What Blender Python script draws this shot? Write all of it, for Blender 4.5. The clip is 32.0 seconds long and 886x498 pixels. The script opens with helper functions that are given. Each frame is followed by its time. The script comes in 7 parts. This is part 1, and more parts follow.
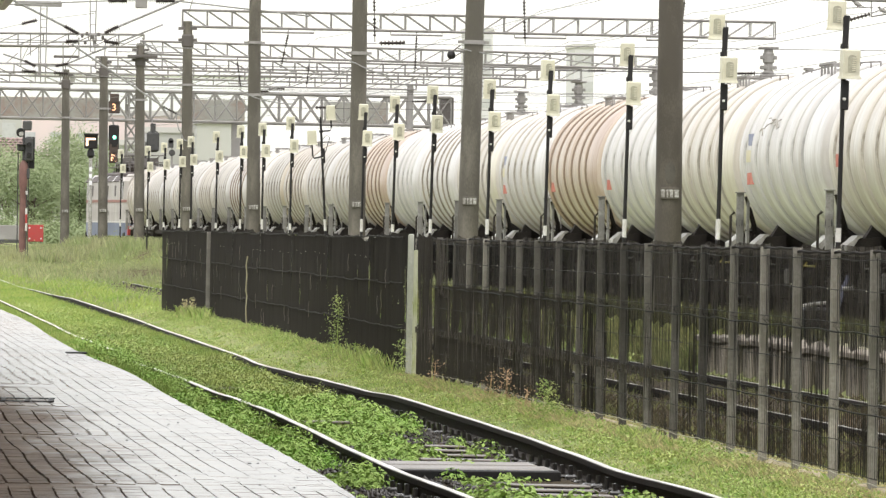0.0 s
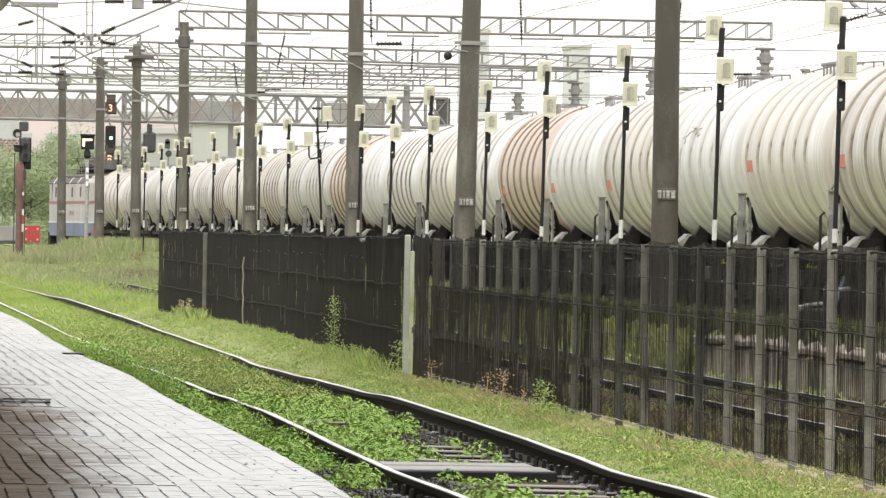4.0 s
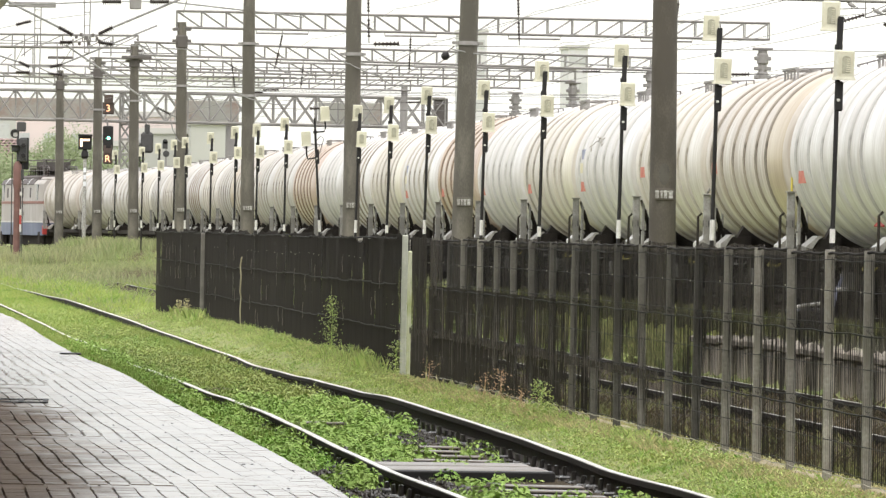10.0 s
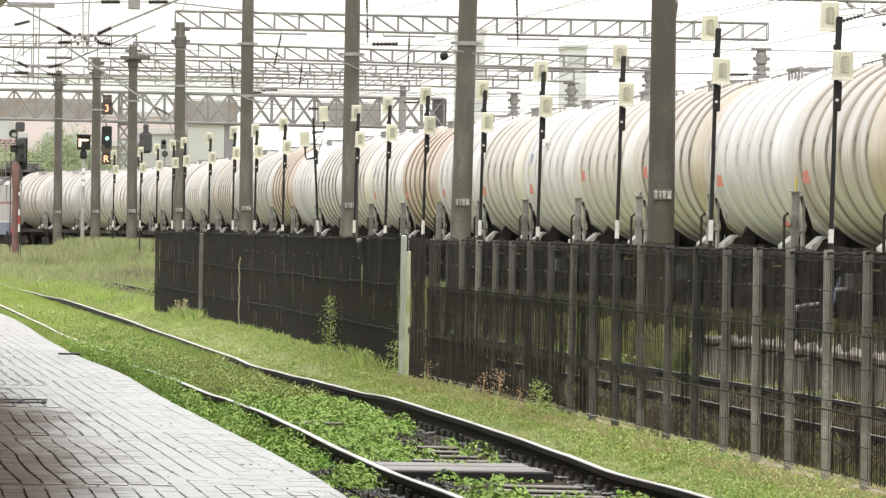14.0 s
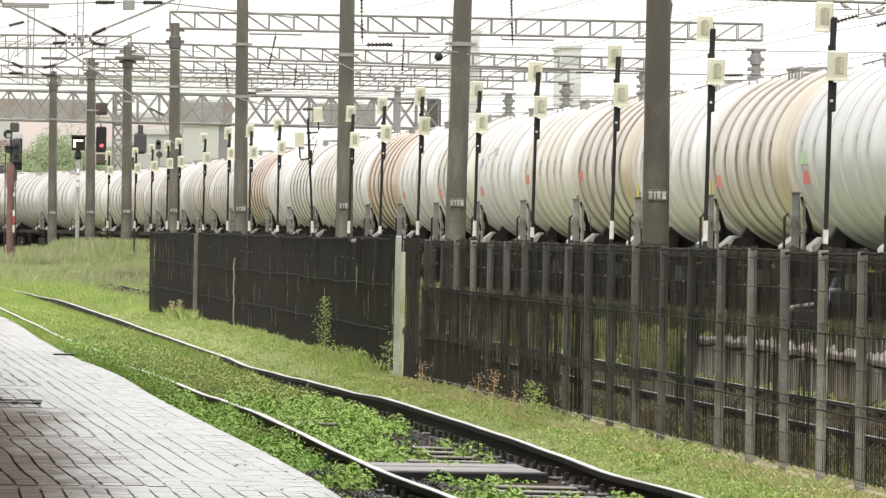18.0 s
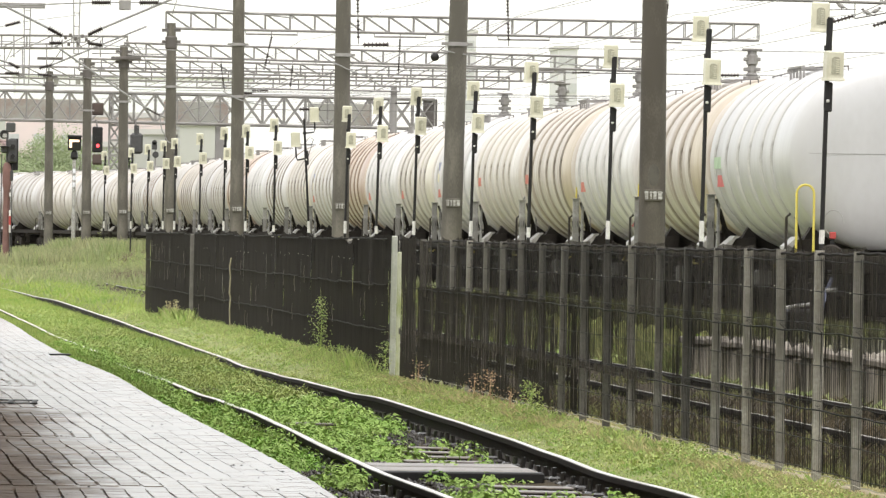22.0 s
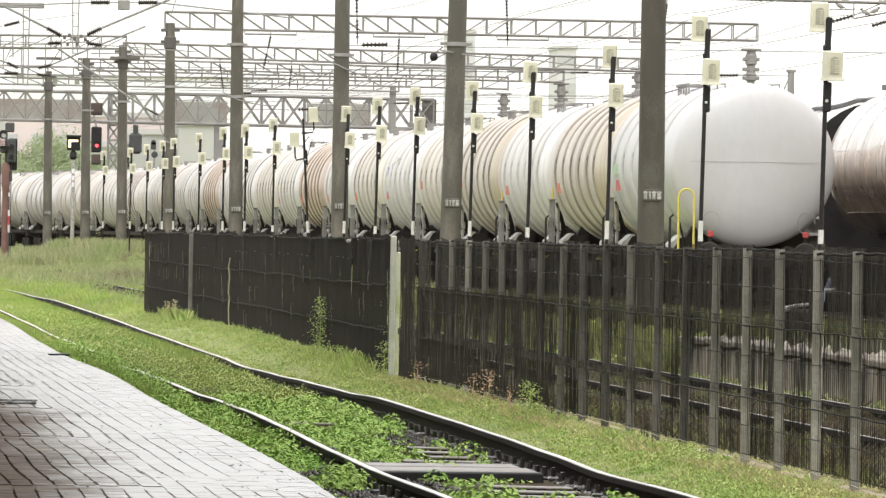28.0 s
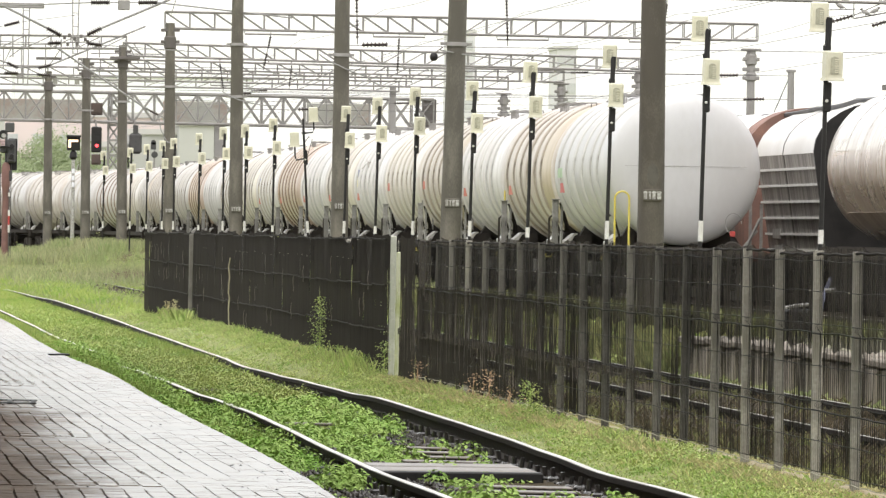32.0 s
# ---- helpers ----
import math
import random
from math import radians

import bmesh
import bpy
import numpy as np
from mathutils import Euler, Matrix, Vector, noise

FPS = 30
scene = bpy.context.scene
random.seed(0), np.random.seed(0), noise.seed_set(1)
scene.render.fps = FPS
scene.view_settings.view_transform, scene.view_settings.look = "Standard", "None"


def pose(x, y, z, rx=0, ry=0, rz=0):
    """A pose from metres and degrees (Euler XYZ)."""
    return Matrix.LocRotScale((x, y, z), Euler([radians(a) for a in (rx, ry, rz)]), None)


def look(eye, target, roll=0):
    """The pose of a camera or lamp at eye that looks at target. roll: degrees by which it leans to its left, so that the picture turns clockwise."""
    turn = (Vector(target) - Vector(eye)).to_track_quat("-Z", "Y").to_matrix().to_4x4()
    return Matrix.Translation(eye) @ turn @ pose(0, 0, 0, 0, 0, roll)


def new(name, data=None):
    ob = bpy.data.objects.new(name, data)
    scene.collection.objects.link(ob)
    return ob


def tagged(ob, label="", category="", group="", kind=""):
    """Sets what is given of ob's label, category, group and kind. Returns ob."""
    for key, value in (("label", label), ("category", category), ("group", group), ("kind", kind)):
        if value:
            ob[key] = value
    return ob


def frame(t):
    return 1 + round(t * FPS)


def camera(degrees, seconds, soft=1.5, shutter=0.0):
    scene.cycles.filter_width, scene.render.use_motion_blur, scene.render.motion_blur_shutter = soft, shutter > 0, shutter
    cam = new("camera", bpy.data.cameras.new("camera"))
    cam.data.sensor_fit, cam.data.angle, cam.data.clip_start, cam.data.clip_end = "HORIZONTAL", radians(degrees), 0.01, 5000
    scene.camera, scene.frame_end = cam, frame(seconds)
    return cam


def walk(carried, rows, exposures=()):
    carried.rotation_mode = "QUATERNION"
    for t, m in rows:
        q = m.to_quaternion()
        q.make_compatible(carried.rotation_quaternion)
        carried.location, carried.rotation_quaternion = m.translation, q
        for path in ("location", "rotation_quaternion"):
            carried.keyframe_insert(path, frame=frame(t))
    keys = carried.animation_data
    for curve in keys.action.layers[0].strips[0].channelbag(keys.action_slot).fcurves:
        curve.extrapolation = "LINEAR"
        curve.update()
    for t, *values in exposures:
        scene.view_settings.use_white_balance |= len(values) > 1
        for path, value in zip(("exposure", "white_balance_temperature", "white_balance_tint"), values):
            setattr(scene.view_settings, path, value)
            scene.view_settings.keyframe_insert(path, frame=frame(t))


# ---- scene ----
# The near platform edge runs along y; x points across the tracks, z = 0 is the rail top of the nearest track.
EYE = (0.0, 0.0, 1.67)


def aim(dx, dy):
    """Camera pose; dx, dy: small swings of the tripod head, in units of 1/14100 rad."""
    yaw, dip = math.atan((1144.7 - dx) / 14100), math.atan((33.0 - dy) / 14100)
    way = Vector((math.sin(yaw) * math.cos(dip), math.cos(yaw) * math.cos(dip), -math.sin(dip)))
    return look(EYE, Vector(EYE) + 100 * way, 0.802)


cam = camera(6.366, 32.0, soft=1.35)
PATH = [(0.0, 31, -3.6), (1.0, 29.5, -3.4), (2.0, 27.2, -3.0), (3.0, 25.8, -2.4), (3.5, 25.2, -2.2), (5.5, 24.0, -2.0),
        (6.0, 23.0, -1.9), (8.0, 21.8, -1.9), (10.0, 20.6, -1.8), (12.0, 19.2, -1.8), (14.0, 18.2, -1.5), (14.5, 17.4, -1.1),
        (16.5, 9.8, -0.1), (17.0, 9.4, 0.0), (18.0, 8.6, -0.3), (18.5, 6.2, -0.3), (19.0, 5.8, -0.2), (20.0, 3.2, -0.1),
        (21.0, 2.9, 0.0), (22.0, 1.8, 0.0), (23.0, 0.9, 0.0), (25.0, 0.4, 0.0), (28.0, 0.0, 0.0), (30.0, -0.2, 0.2),
        (30.5, 0.0, 0.8), (31.0, 0.0, 1.0), (31.5, 0.0, 0.2), (32.0, 0.0, 0.0)]
walk(cam, [(t, aim(dx, dy)) for t, dx, dy in PATH])

# ---- light: a bright overcast, rainy sky ----
world = bpy.data.worlds.new("overcast_sky")
scene.world = world
world.use_nodes = True
wn, wl = world.node_tree.nodes, world.node_tree.links
wn.clear()
sky = wn.new("ShaderNodeTexSky")
sky.sky_type, sky.sun_disc = "NISHITA", False
sky.sun_elevation, sky.sun_rotation = radians(55), radians(200)
clear = wn.new("ShaderNodeBackground")
clear.inputs["Strength"].default_value = 0.05
cloud = wn.new("ShaderNodeBackground")
cloud.inputs["Color"].default_value = (1.0, 0.978, 0.945, 1)
cloud.inputs["Strength"].default_value = 0.95
updown, split, lift = wn.new("ShaderNodeTexCoord"), wn.new("ShaderNodeSeparateXYZ"), wn.new("ShaderNodeMapRange")
lift.inputs["From Max"].default_value = 0.9
lift.inputs["To Min"].default_value, lift.inputs["To Max"].default_value = 0.85, 1.9  # an overcast sky is brighter overhead
wl.new(updown.outputs["Generated"], split.inputs[0])
wl.new(split.outputs["Z"], lift.inputs["Value"])
wl.new(lift.outputs[0], cloud.inputs["Strength"])
both = wn.new("ShaderNodeAddShader")
wout = wn.new("ShaderNodeOutputWorld")
wl.new(sky.outputs[0], clear.inputs[0])
wl.new(clear.outputs[0], both.inputs[0])
wl.new(cloud.outputs[0], both.inputs[1])
wl.new(both.outputs[0], wout.inputs[0])
sun = new("sun", bpy.data.lights.new("sun", "SUN"))
sun.data.energy, sun.data.angle, sun.data.color = 0.9, radians(25), (1.0, 0.96, 0.9)
sun.matrix_world = look((-40, -60, 120), (0, 0, 0))
scene.view_settings.exposure = 0.2


# ---- materials ----
def mat(name, base, other=None, scale=3.0, mix=0.5, rough=0.6, metal=0.0, bump=0.0, fine=40.0, stretch=(1, 1, 1), wet=0.0,
        coat=0.0, glow=None, per_object=0.0, island=0.0, trans=0.0, spec=0.5):
    """A painted or natural surface: two colours mixed by coarse and fine noise, with relief and uneven gloss."""
    m = bpy.data.materials.new(name)
    m.use_nodes = True
    n, l = m.node_tree.nodes, m.node_tree.links
    b = n["Principled BSDF"]
    other = other or tuple(c * 0.75 for c in base)
    tc = n.new("ShaderNodeTexCoord")
    mp = n.new("ShaderNodeMapping")
    mp.inputs["Scale"].default_value = stretch
    l.new(tc.outputs["Object"], mp.inputs["Vector"])
    big, small = n.new("ShaderNodeTexNoise"), n.new("ShaderNodeTexNoise")
    big.inputs["Scale"].default_value, big.inputs["Detail"].default_value = scale, 5
    small.inputs["Scale"].default_value, small.inputs["Detail"].default_value = fine, 3
    for t in (big, small):
        l.new(mp.outputs[0], t.inputs["Vector"])
    ad = n.new("ShaderNodeMath")
    ad.operation = "MULTIPLY_ADD"
    l.new(small.outputs["Fac"], ad.inputs[0])
    ad.inputs[1].default_value = 0.45
    l.new(big.outputs["Fac"], ad.inputs[2])
    rg = n.new("ShaderNodeMapRange")
    rg.inputs["From Min"].default_value, rg.inputs["From Max"].default_value = 0.97 - mix, 1.27 - mix
    l.new(ad.outputs[0], rg.inputs["Value"])
    mx = n.new("ShaderNodeMix")
    mx.data_type = "RGBA"
    mx.inputs["A"].default_value, mx.inputs["B"].default_value = (*base, 1), (*other, 1)
    l.new(rg.outputs[0], mx.inputs["Factor"])
    col = mx.outputs["Result"]
    for amount, kind, socket in ((per_object, "ShaderNodeObjectInfo", "Random"), (island, "ShaderNodeNewGeometry", "Random Per Island")):
        if amount:
            info, hv, mr = n.new(kind), n.new("ShaderNodeHueSaturation"), n.new("ShaderNodeMapRange")
            mr.inputs["To Min"].default_value, mr.inputs["To Max"].default_value = 1 - amount, 1 + amount
            l.new(info.outputs[socket], mr.inputs["Value"])
            l.new(mr.outputs[0], hv.inputs["Value"])
            l.new(col, hv.inputs["Color"])
            col = hv.outputs[0]
    l.new(col, b.inputs["Base Color"])
    rr = n.new("ShaderNodeMapRange")
    rr.inputs["To Min"].default_value, rr.inputs["To Max"].default_value = max(0.05, rough - 0.12 - wet), min(1, rough + 0.12)
    l.new(big.outputs["Fac"], rr.inputs["Value"])
    l.new(rr.outputs[0], b.inputs["Roughness"])
    b.inputs["Metallic"].default_value = metal
    b.inputs["Specular IOR Level"].default_value = spec
    b.inputs["Coat Weight"].default_value, b.inputs["Coat Roughness"].default_value = coat, 0.2
    if trans:
        b.inputs["Subsurface Weight"].default_value = trans
        b.inputs["Subsurface Radius"].default_value = (0.05, 0.05, 0.03)
    if glow:
        b.inputs["Emission Color"].default_value = (*glow[:3], 1)
        b.inputs["Emission Strength"].default_value = glow[3]
    if bump:
        bp = n.new("ShaderNodeBump")
        bp.inputs["Strength"].default_value, bp.inputs["Distance"].default_value = min(1, bump), 0.02
        l.new(ad.outputs[0], bp.inputs["Height"])
        l.new(bp.outputs[0], b.inputs["Normal"])
    return m


def paver_mat():
    """Brown brick pavers: dry under the canopy, wet and shining beyond its drip line."""
    m = mat("brick_paver", (0.235, 0.172, 0.126), (0.135, 0.096, 0.069), scale=0.8, fine=30, rough=0.7, bump=0.22, per_object=0.07, island=0.07)
    n, l = m.node_tree.nodes, m.node_tree.links
    b = n["Principled BSDF"]
    geo, sep, ns, add, wet = (n.new("ShaderNode" + k) for k in ("NewGeometry", "SeparateXYZ", "TexNoise", "Math", "MapRange"))
    mp = n.new("ShaderNodeMapping")
    mp.inputs["Scale"].default_value = (1.0, 0.16, 1.0)
    l.new(geo.outputs["Position"], sep.inputs[0])
    l.new(geo.outputs["Position"], mp.inputs[0])
    l.new(mp.outputs[0], ns.inputs["Vector"])
    ns.inputs["Scale"].default_value, ns.inputs["Detail"].default_value = 1.3, 5
    add.operation = "MULTIPLY_ADD"
    l.new(ns.outputs["Fac"], add.inputs[0])
    add.inputs[1].default_value = 0.9
    far = n.new("ShaderNodeMath")
    far.operation = "MULTIPLY_ADD"
    l.new(sep.outputs["Y"], far.inputs[0])
    far.inputs[1].default_value = -0.02  # the drip line runs slightly askew
    l.new(sep.outputs["X"], far.inputs[2])
    past, clip, out = (n.new("ShaderNodeMath") for _ in range(3))
    past.operation, clip.operation, out.operation = "SUBTRACT", "MAXIMUM", "MULTIPLY_ADD"
    past.inputs[1].default_value, clip.inputs[1].default_value, out.inputs[1].default_value = 62.0, 0.0, 0.05
    l.new(sep.outputs["Y"], past.inputs[0])
    l.new(past.outputs[0], clip.inputs[0])
    l.new(clip.outputs[0], out.inputs[0])
    l.new(far.outputs[0], out.inputs[2])
    l.new(out.outputs[0], add.inputs[2])
    wet.interpolation_type = "SMOOTHSTEP"
    wet.inputs["From Min"].default_value, wet.inputs["From Max"].default_value = 1.40, 2.25
    each, blot, mp3, sum_ = (n.new("ShaderNode" + k) for k in ("Math", "TexNoise", "Mapping", "Math"))
    each.operation = sum_.operation = "MULTIPLY_ADD"
    each.inputs[1].default_value, sum_.inputs[1].default_value = 0.45, 0.9
    l.new(geo.outputs["Random Per Island"], each.inputs[0])
    l.new(add.outputs[0], each.inputs[2])
    mp3.inputs["Scale"].default_value = (1.0, 0.3, 1.0)
    l.new(geo.outputs["Position"], mp3.inputs[0])
    l.new(mp3.outputs[0], blot.inputs["Vector"])
    blot.inputs["Scale"].default_value, blot.inputs["Detail"].default_value = 7.0, 4
    l.new(blot.outputs["Fac"], sum_.inputs[0])
    l.new(each.outputs[0], sum_.inputs[2])
    l.new(sum_.outputs[0], wet.inputs["Value"])
    cw, sp = n.new("ShaderNodeMapRange"), n.new("ShaderNodeMapRange")
    cw.inputs["To Min"].default_value, cw.inputs["To Max"].default_value = 0.08, 0.82
    sp.inputs["To Min"].default_value, sp.inputs["To Max"].default_value = 0.15, 0.5
    for q, socket in ((cw, "Coat Weight"), (sp, "Specular IOR Level")):
        l.new(wet.outputs[0], q.inputs["Value"])
        l.new(q.outputs[0], b.inputs[socket])
    b.inputs["Specular Tint"].default_value = (1.0, 0.93, 0.86, 1)
    b.inputs["Coat Tint"].default_value = (1.0, 0.97, 0.93, 1)
    ro = n.new("ShaderNodeMapRange")
    ro.inputs["To Min"].default_value, ro.inputs["To Max"].default_value = 0.78, 0.3
    l.new(wet.outputs[0], ro.inputs["Value"])
    l.new(ro.outputs[0], b.inputs["Roughness"])
    return m


def tank_mat(name, base, stain, amount=0.3, rough=0.40, coat=0.22, metal=0.05, gloss=0.035):
    """Wet painted tank shell: broad soiling, thin run-off streaks down the sides, a glossy film of rain."""
    m = mat(name, base, tuple(0.5 * a + 0.5 * b for a, b in zip(base, stain)), scale=0.8, fine=9, mix=0.44, rough=rough, metal=metal, bump=0.03, coat=coat, stretch=(1, 1.2, 0.5), per_object=0.04, spec=0.35)
    n, l = m.node_tree.nodes, m.node_tree.links
    b = n["Principled BSDF"]
    b.inputs["Coat Roughness"].default_value = gloss
    was = b.inputs["Base Color"].links[0].from_socket
    tc, info, shift, mp, ns, rg, mx = (n.new("ShaderNode" + k) for k in ("TexCoord", "ObjectInfo", "VectorMath", "Mapping", "TexNoise", "MapRange", "Mix"))
    shift.operation = "MULTIPLY_ADD"
    shift.inputs[1].default_value = (0, 31, 0)
    l.new(info.outputs["Random"], shift.inputs[0])
    l.new(tc.outputs["Object"], shift.inputs[2])
    mp.inputs["Scale"].default_value = (0.45, 4.0, 0.35)
    l.new(shift.outputs[0], mp.inputs[0])
    l.new(mp.outputs[0], ns.inputs["Vector"])
    ns.inputs["Scale"].default_value, ns.inputs["Detail"].default_value = 1.6, 6
    rg.inputs["From Min"].default_value, rg.inputs["From Max"].default_value = 0.49, 0.66
    rg.inputs["To Max"].default_value = amount
    mx.data_type = "RGBA"
    l.new(ns.outputs["Fac"], rg.inputs["Value"])
    l.new(rg.outputs[0], mx.inputs["Factor"])
    l.new(was, mx.inputs["A"])
    mx.inputs["B"].default_value = (*stain, 1)
    l.new(mx.outputs["Result"], b.inputs["Base Color"])
    return m


def slit_net_mat(name, cover, pitch, tone=1.0):
    """Frayed shade net: dark upright threads with fine open slits, more torn in places."""
    m = mat(name, (0.017 * tone, 0.0155 * tone, 0.0135 * tone), (0.036 * tone, 0.032 * tone, 0.027 * tone), scale=2, rough=0.95, spec=0.015, stretch=(1, 3, 0.3))
    n, l = m.node_tree.nodes, m.node_tree.links
    geo, mp, fine, mp2, wide, ad, rg = (n.new("ShaderNode" + k) for k in ("NewGeometry", "Mapping", "TexNoise", "Mapping", "TexNoise", "Math", "MapRange"))
    for q, t, size, scale, detail in ((mp, fine, (0.3, 1.0, 0.045), pitch, 2), (mp2, wide, (0.3, 0.45, 1.6), 1.6, 3)):
        q.inputs["Scale"].default_value = size
        l.new(geo.outputs["Position"], q.inputs[0])
        l.new(q.outputs[0], t.inputs["Vector"])
        t.inputs["Scale"].default_value, t.inputs["Detail"].default_value = scale, detail
    ad.operation = "MULTIPLY_ADD"
    l.new(wide.outputs["Fac"], ad.inputs[0])
    ad.inputs[1].default_value = 0.55
    l.new(fine.outputs["Fac"], ad.inputs[2])
    mid = 0.775 - (cover - 0.5) * 0.55
    rg.inputs["From Min"].default_value, rg.inputs["From Max"].default_value = mid - 0.07, mid + 0.07
    rg.inputs["To Min"].default_value, rg.inputs["To Max"].default_value = 0.05, 0.985
    l.new(ad.outputs[0], rg.inputs["Value"])
    l.new(rg.outputs[0], n["Principled BSDF"].inputs["Alpha"])
    return m


def net_mat(name, cover, streak, tone=1.0):
    """Torn shade net: dark threads with see-through weave, uneven along the fence."""
    m = mat(name, (0.017 * tone, 0.0155 * tone, 0.0135 * tone), (0.036 * tone, 0.032 * tone, 0.027 * tone), scale=2, rough=0.95, spec=0.015, stretch=(1, 3, 0.3))
    n, l = m.node_tree.nodes, m.node_tree.links
    tc, mp, ns, rg = (n.new("ShaderNode" + k) for k in ("TexCoord", "Mapping", "TexNoise", "MapRange"))
    mp.inputs["Scale"].default_value = (1, 1, 0.12)
    ns.inputs["Scale"].default_value, ns.inputs["Detail"].default_value = 9, 4
    rg.inputs["From Min"].default_value, rg.inputs["From Max"].default_value = 0.35, 0.65
    rg.inputs["To Min"].default_value, rg.inputs["To Max"].default_value = max(0, cover - streak), min(1, cover + streak)
    l.new(tc.outputs["Object"], mp.inputs[0])
    l.new(mp.outputs[0], ns.inputs["Vector"])
    l.new(ns.outputs["Fac"], rg.inputs["Value"])
    l.new(rg.outputs[0], n["Principled BSDF"].inputs["Alpha"])
    return m


GRASS_SOIL = mat("grass_soil", (0.165, 0.235, 0.07), (0.26, 0.28, 0.11), scale=0.6, fine=14, rough=0.9, bump=0.6, spec=0.2)
BALLAST = mat("ballast", (0.026, 0.021, 0.015), (0.075, 0.06, 0.038), scale=6, fine=60, rough=0.95, bump=1.0, spec=0.1)
STONE = mat("ballast_stone", (0.017, 0.0145, 0.012), (0.045, 0.038, 0.031), scale=8, rough=0.5, island=0.5, coat=0.25)
CLIP = mat("wet_black_iron", (0.010, 0.0095, 0.009), (0.022, 0.019, 0.017), scale=9, rough=0.35, coat=0.9)
STAIN = mat("damp_stain", (0.062, 0.056, 0.045), (0.10, 0.09, 0.072), scale=9, fine=50, rough=0.7, bump=0.3)
SAND = mat("pale_sand", (0.459, 0.394, 0.279), (0.344, 0.287, 0.18), scale=2.5, fine=40, rough=0.9, bump=0.6)
BLADE = mat("grass_blade", (0.265, 0.40, 0.085), (0.49, 0.53, 0.20), scale=2.2, fine=9, mix=0.42, rough=0.55, island=0.45)
DRY = mat("dry_grass", (0.42, 0.42, 0.17), (0.55, 0.48, 0.25), scale=0.5, fine=4, rough=0.6, island=0.35)
MEADOW = mat("meadow_grass", (0.215, 0.285, 0.10), (0.345, 0.345, 0.18), scale=0.22, fine=2, mix=0.45, rough=0.6, island=0.25)
STALK = mat("weed_stalk", (0.24, 0.33, 0.09), (0.36, 0.38, 0.15), scale=0.5, fine=3, rough=0.6, island=0.25)
BARE = mat("bare_earth", (0.13, 0.095, 0.068), (0.20, 0.16, 0.11), scale=2, fine=14, rough=0.9, bump=0.6)
GREEN = mat("green_grass", (0.165, 0.305, 0.037), (0.37, 0.43, 0.12), scale=0.7, fine=6, mix=0.45, rough=0.5, island=0.16)
WEED = mat("weed_leaf", (0.18, 0.335, 0.05), (0.32, 0.45, 0.115), scale=3.0, fine=6, rough=0.62, island=0.10, spec=0.3)
LUSH = mat("lush_leaf", (0.135, 0.31, 0.028), (0.24, 0.42, 0.07), scale=2.0, fine=6, rough=0.62, island=0.12, spec=0.3)
RUSTY = mat("dried_weed", (0.36, 0.21, 0.12), (0.45, 0.31, 0.18), rough=0.8, island=0.3)
PAVER = paver_mat()
PAVE_BED = mat("paving_joint", (0.10, 0.092, 0.085), (0.16, 0.145, 0.13), rough=0.35)
SLEEPER_DRY = mat("old_sleeper", (0.05, 0.041, 0.034), (0.03, 0.026, 0.022), scale=3, rough=0.9, spec=0.1)
PLATE = mat("wet_board", (0.36, 0.315, 0.27), (0.17, 0.145, 0.12), scale=2, fine=30, rough=0.5, coat=0.3, bump=0.3, stretch=(0.3, 3, 1))
EARTH = mat("trodden_earth", (0.17, 0.15, 0.12), (0.22, 0.21, 0.12), scale=1.5, fine=20, rough=0.9, bump=0.5)
COPING = mat("worn_coping", (0.31, 0.275, 0.23), (0.15, 0.13, 0.105), scale=3, fine=25, rough=0.85, bump=0.5, per_object=0.3, spec=0.15)
# Far columns: paler than POLE_CONC, distance haze put into the colour.
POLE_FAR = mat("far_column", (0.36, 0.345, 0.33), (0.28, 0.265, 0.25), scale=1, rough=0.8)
POLE_CONC = mat("pole_concrete", (0.185, 0.166, 0.135), (0.098, 0.088, 0.07), scale=3.0, fine=60, rough=0.75, bump=0.5, stretch=(1, 1, 0.3), per_object=0.12)
POLE_DARK = mat("dark_pole_concrete", (0.135, 0.117, 0.09), (0.075, 0.064, 0.049), scale=3.0, fine=70, rough=0.75, bump=0.6, stretch=(1, 1, 0.4))
RAIL_TOP = mat("polished_rail", (0.92, 0.89, 0.84), (0.62, 0.59, 0.53), rough=0.4, metal=1.0, scale=1)
RAIL_RUST = mat("rusty_rail", (0.014, 0.012, 0.011), (0.032, 0.025, 0.021), scale=5, rough=0.8, bump=0.3, spec=0.25)
SLEEPER = mat("wet_sleeper", (0.10, 0.088, 0.08), (0.045, 0.038, 0.035), scale=3, rough=0.32, coat=0.9, stretch=(1, 6, 1), bump=0.4, per_object=0.2)
NET = net_mat("shade_net", 0.945, 0.05, 0.95)
WALL_STAIN = mat("stained_wall", (0.50, 0.445, 0.37), (0.085, 0.07, 0.052), scale=1.6, fine=9, mix=0.45, rough=0.85, bump=0.3, stretch=(1, 1, 0.07), spec=0.2)
ROPE = mat("pale_rope", (0.55, 0.53, 0.44), (0.4, 0.38, 0.3), rough=0.8)
NET_TOP = net_mat("shade_net_worn", 0.80, 0.14, 2.5)
NET_THICK = slit_net_mat("shade_net_dense", 0.78, 24, 1.45)
NET_MID = slit_net_mat("shade_net_frayed", 0.66, 20, 1.45)
NET_THIN = slit_net_mat("shade_net_thin", 0.33, 22, 1.6)
SEAM = mat("net_seam", (0.02, 0.018, 0.016), (0.04, 0.036, 0.032), scale=6, rough=0.9, spec=0.1)
HEM = mat("net_hem", (0.02, 0.0185, 0.0165), (0.035, 0.032, 0.029), rough=0.9, spec=0.1)
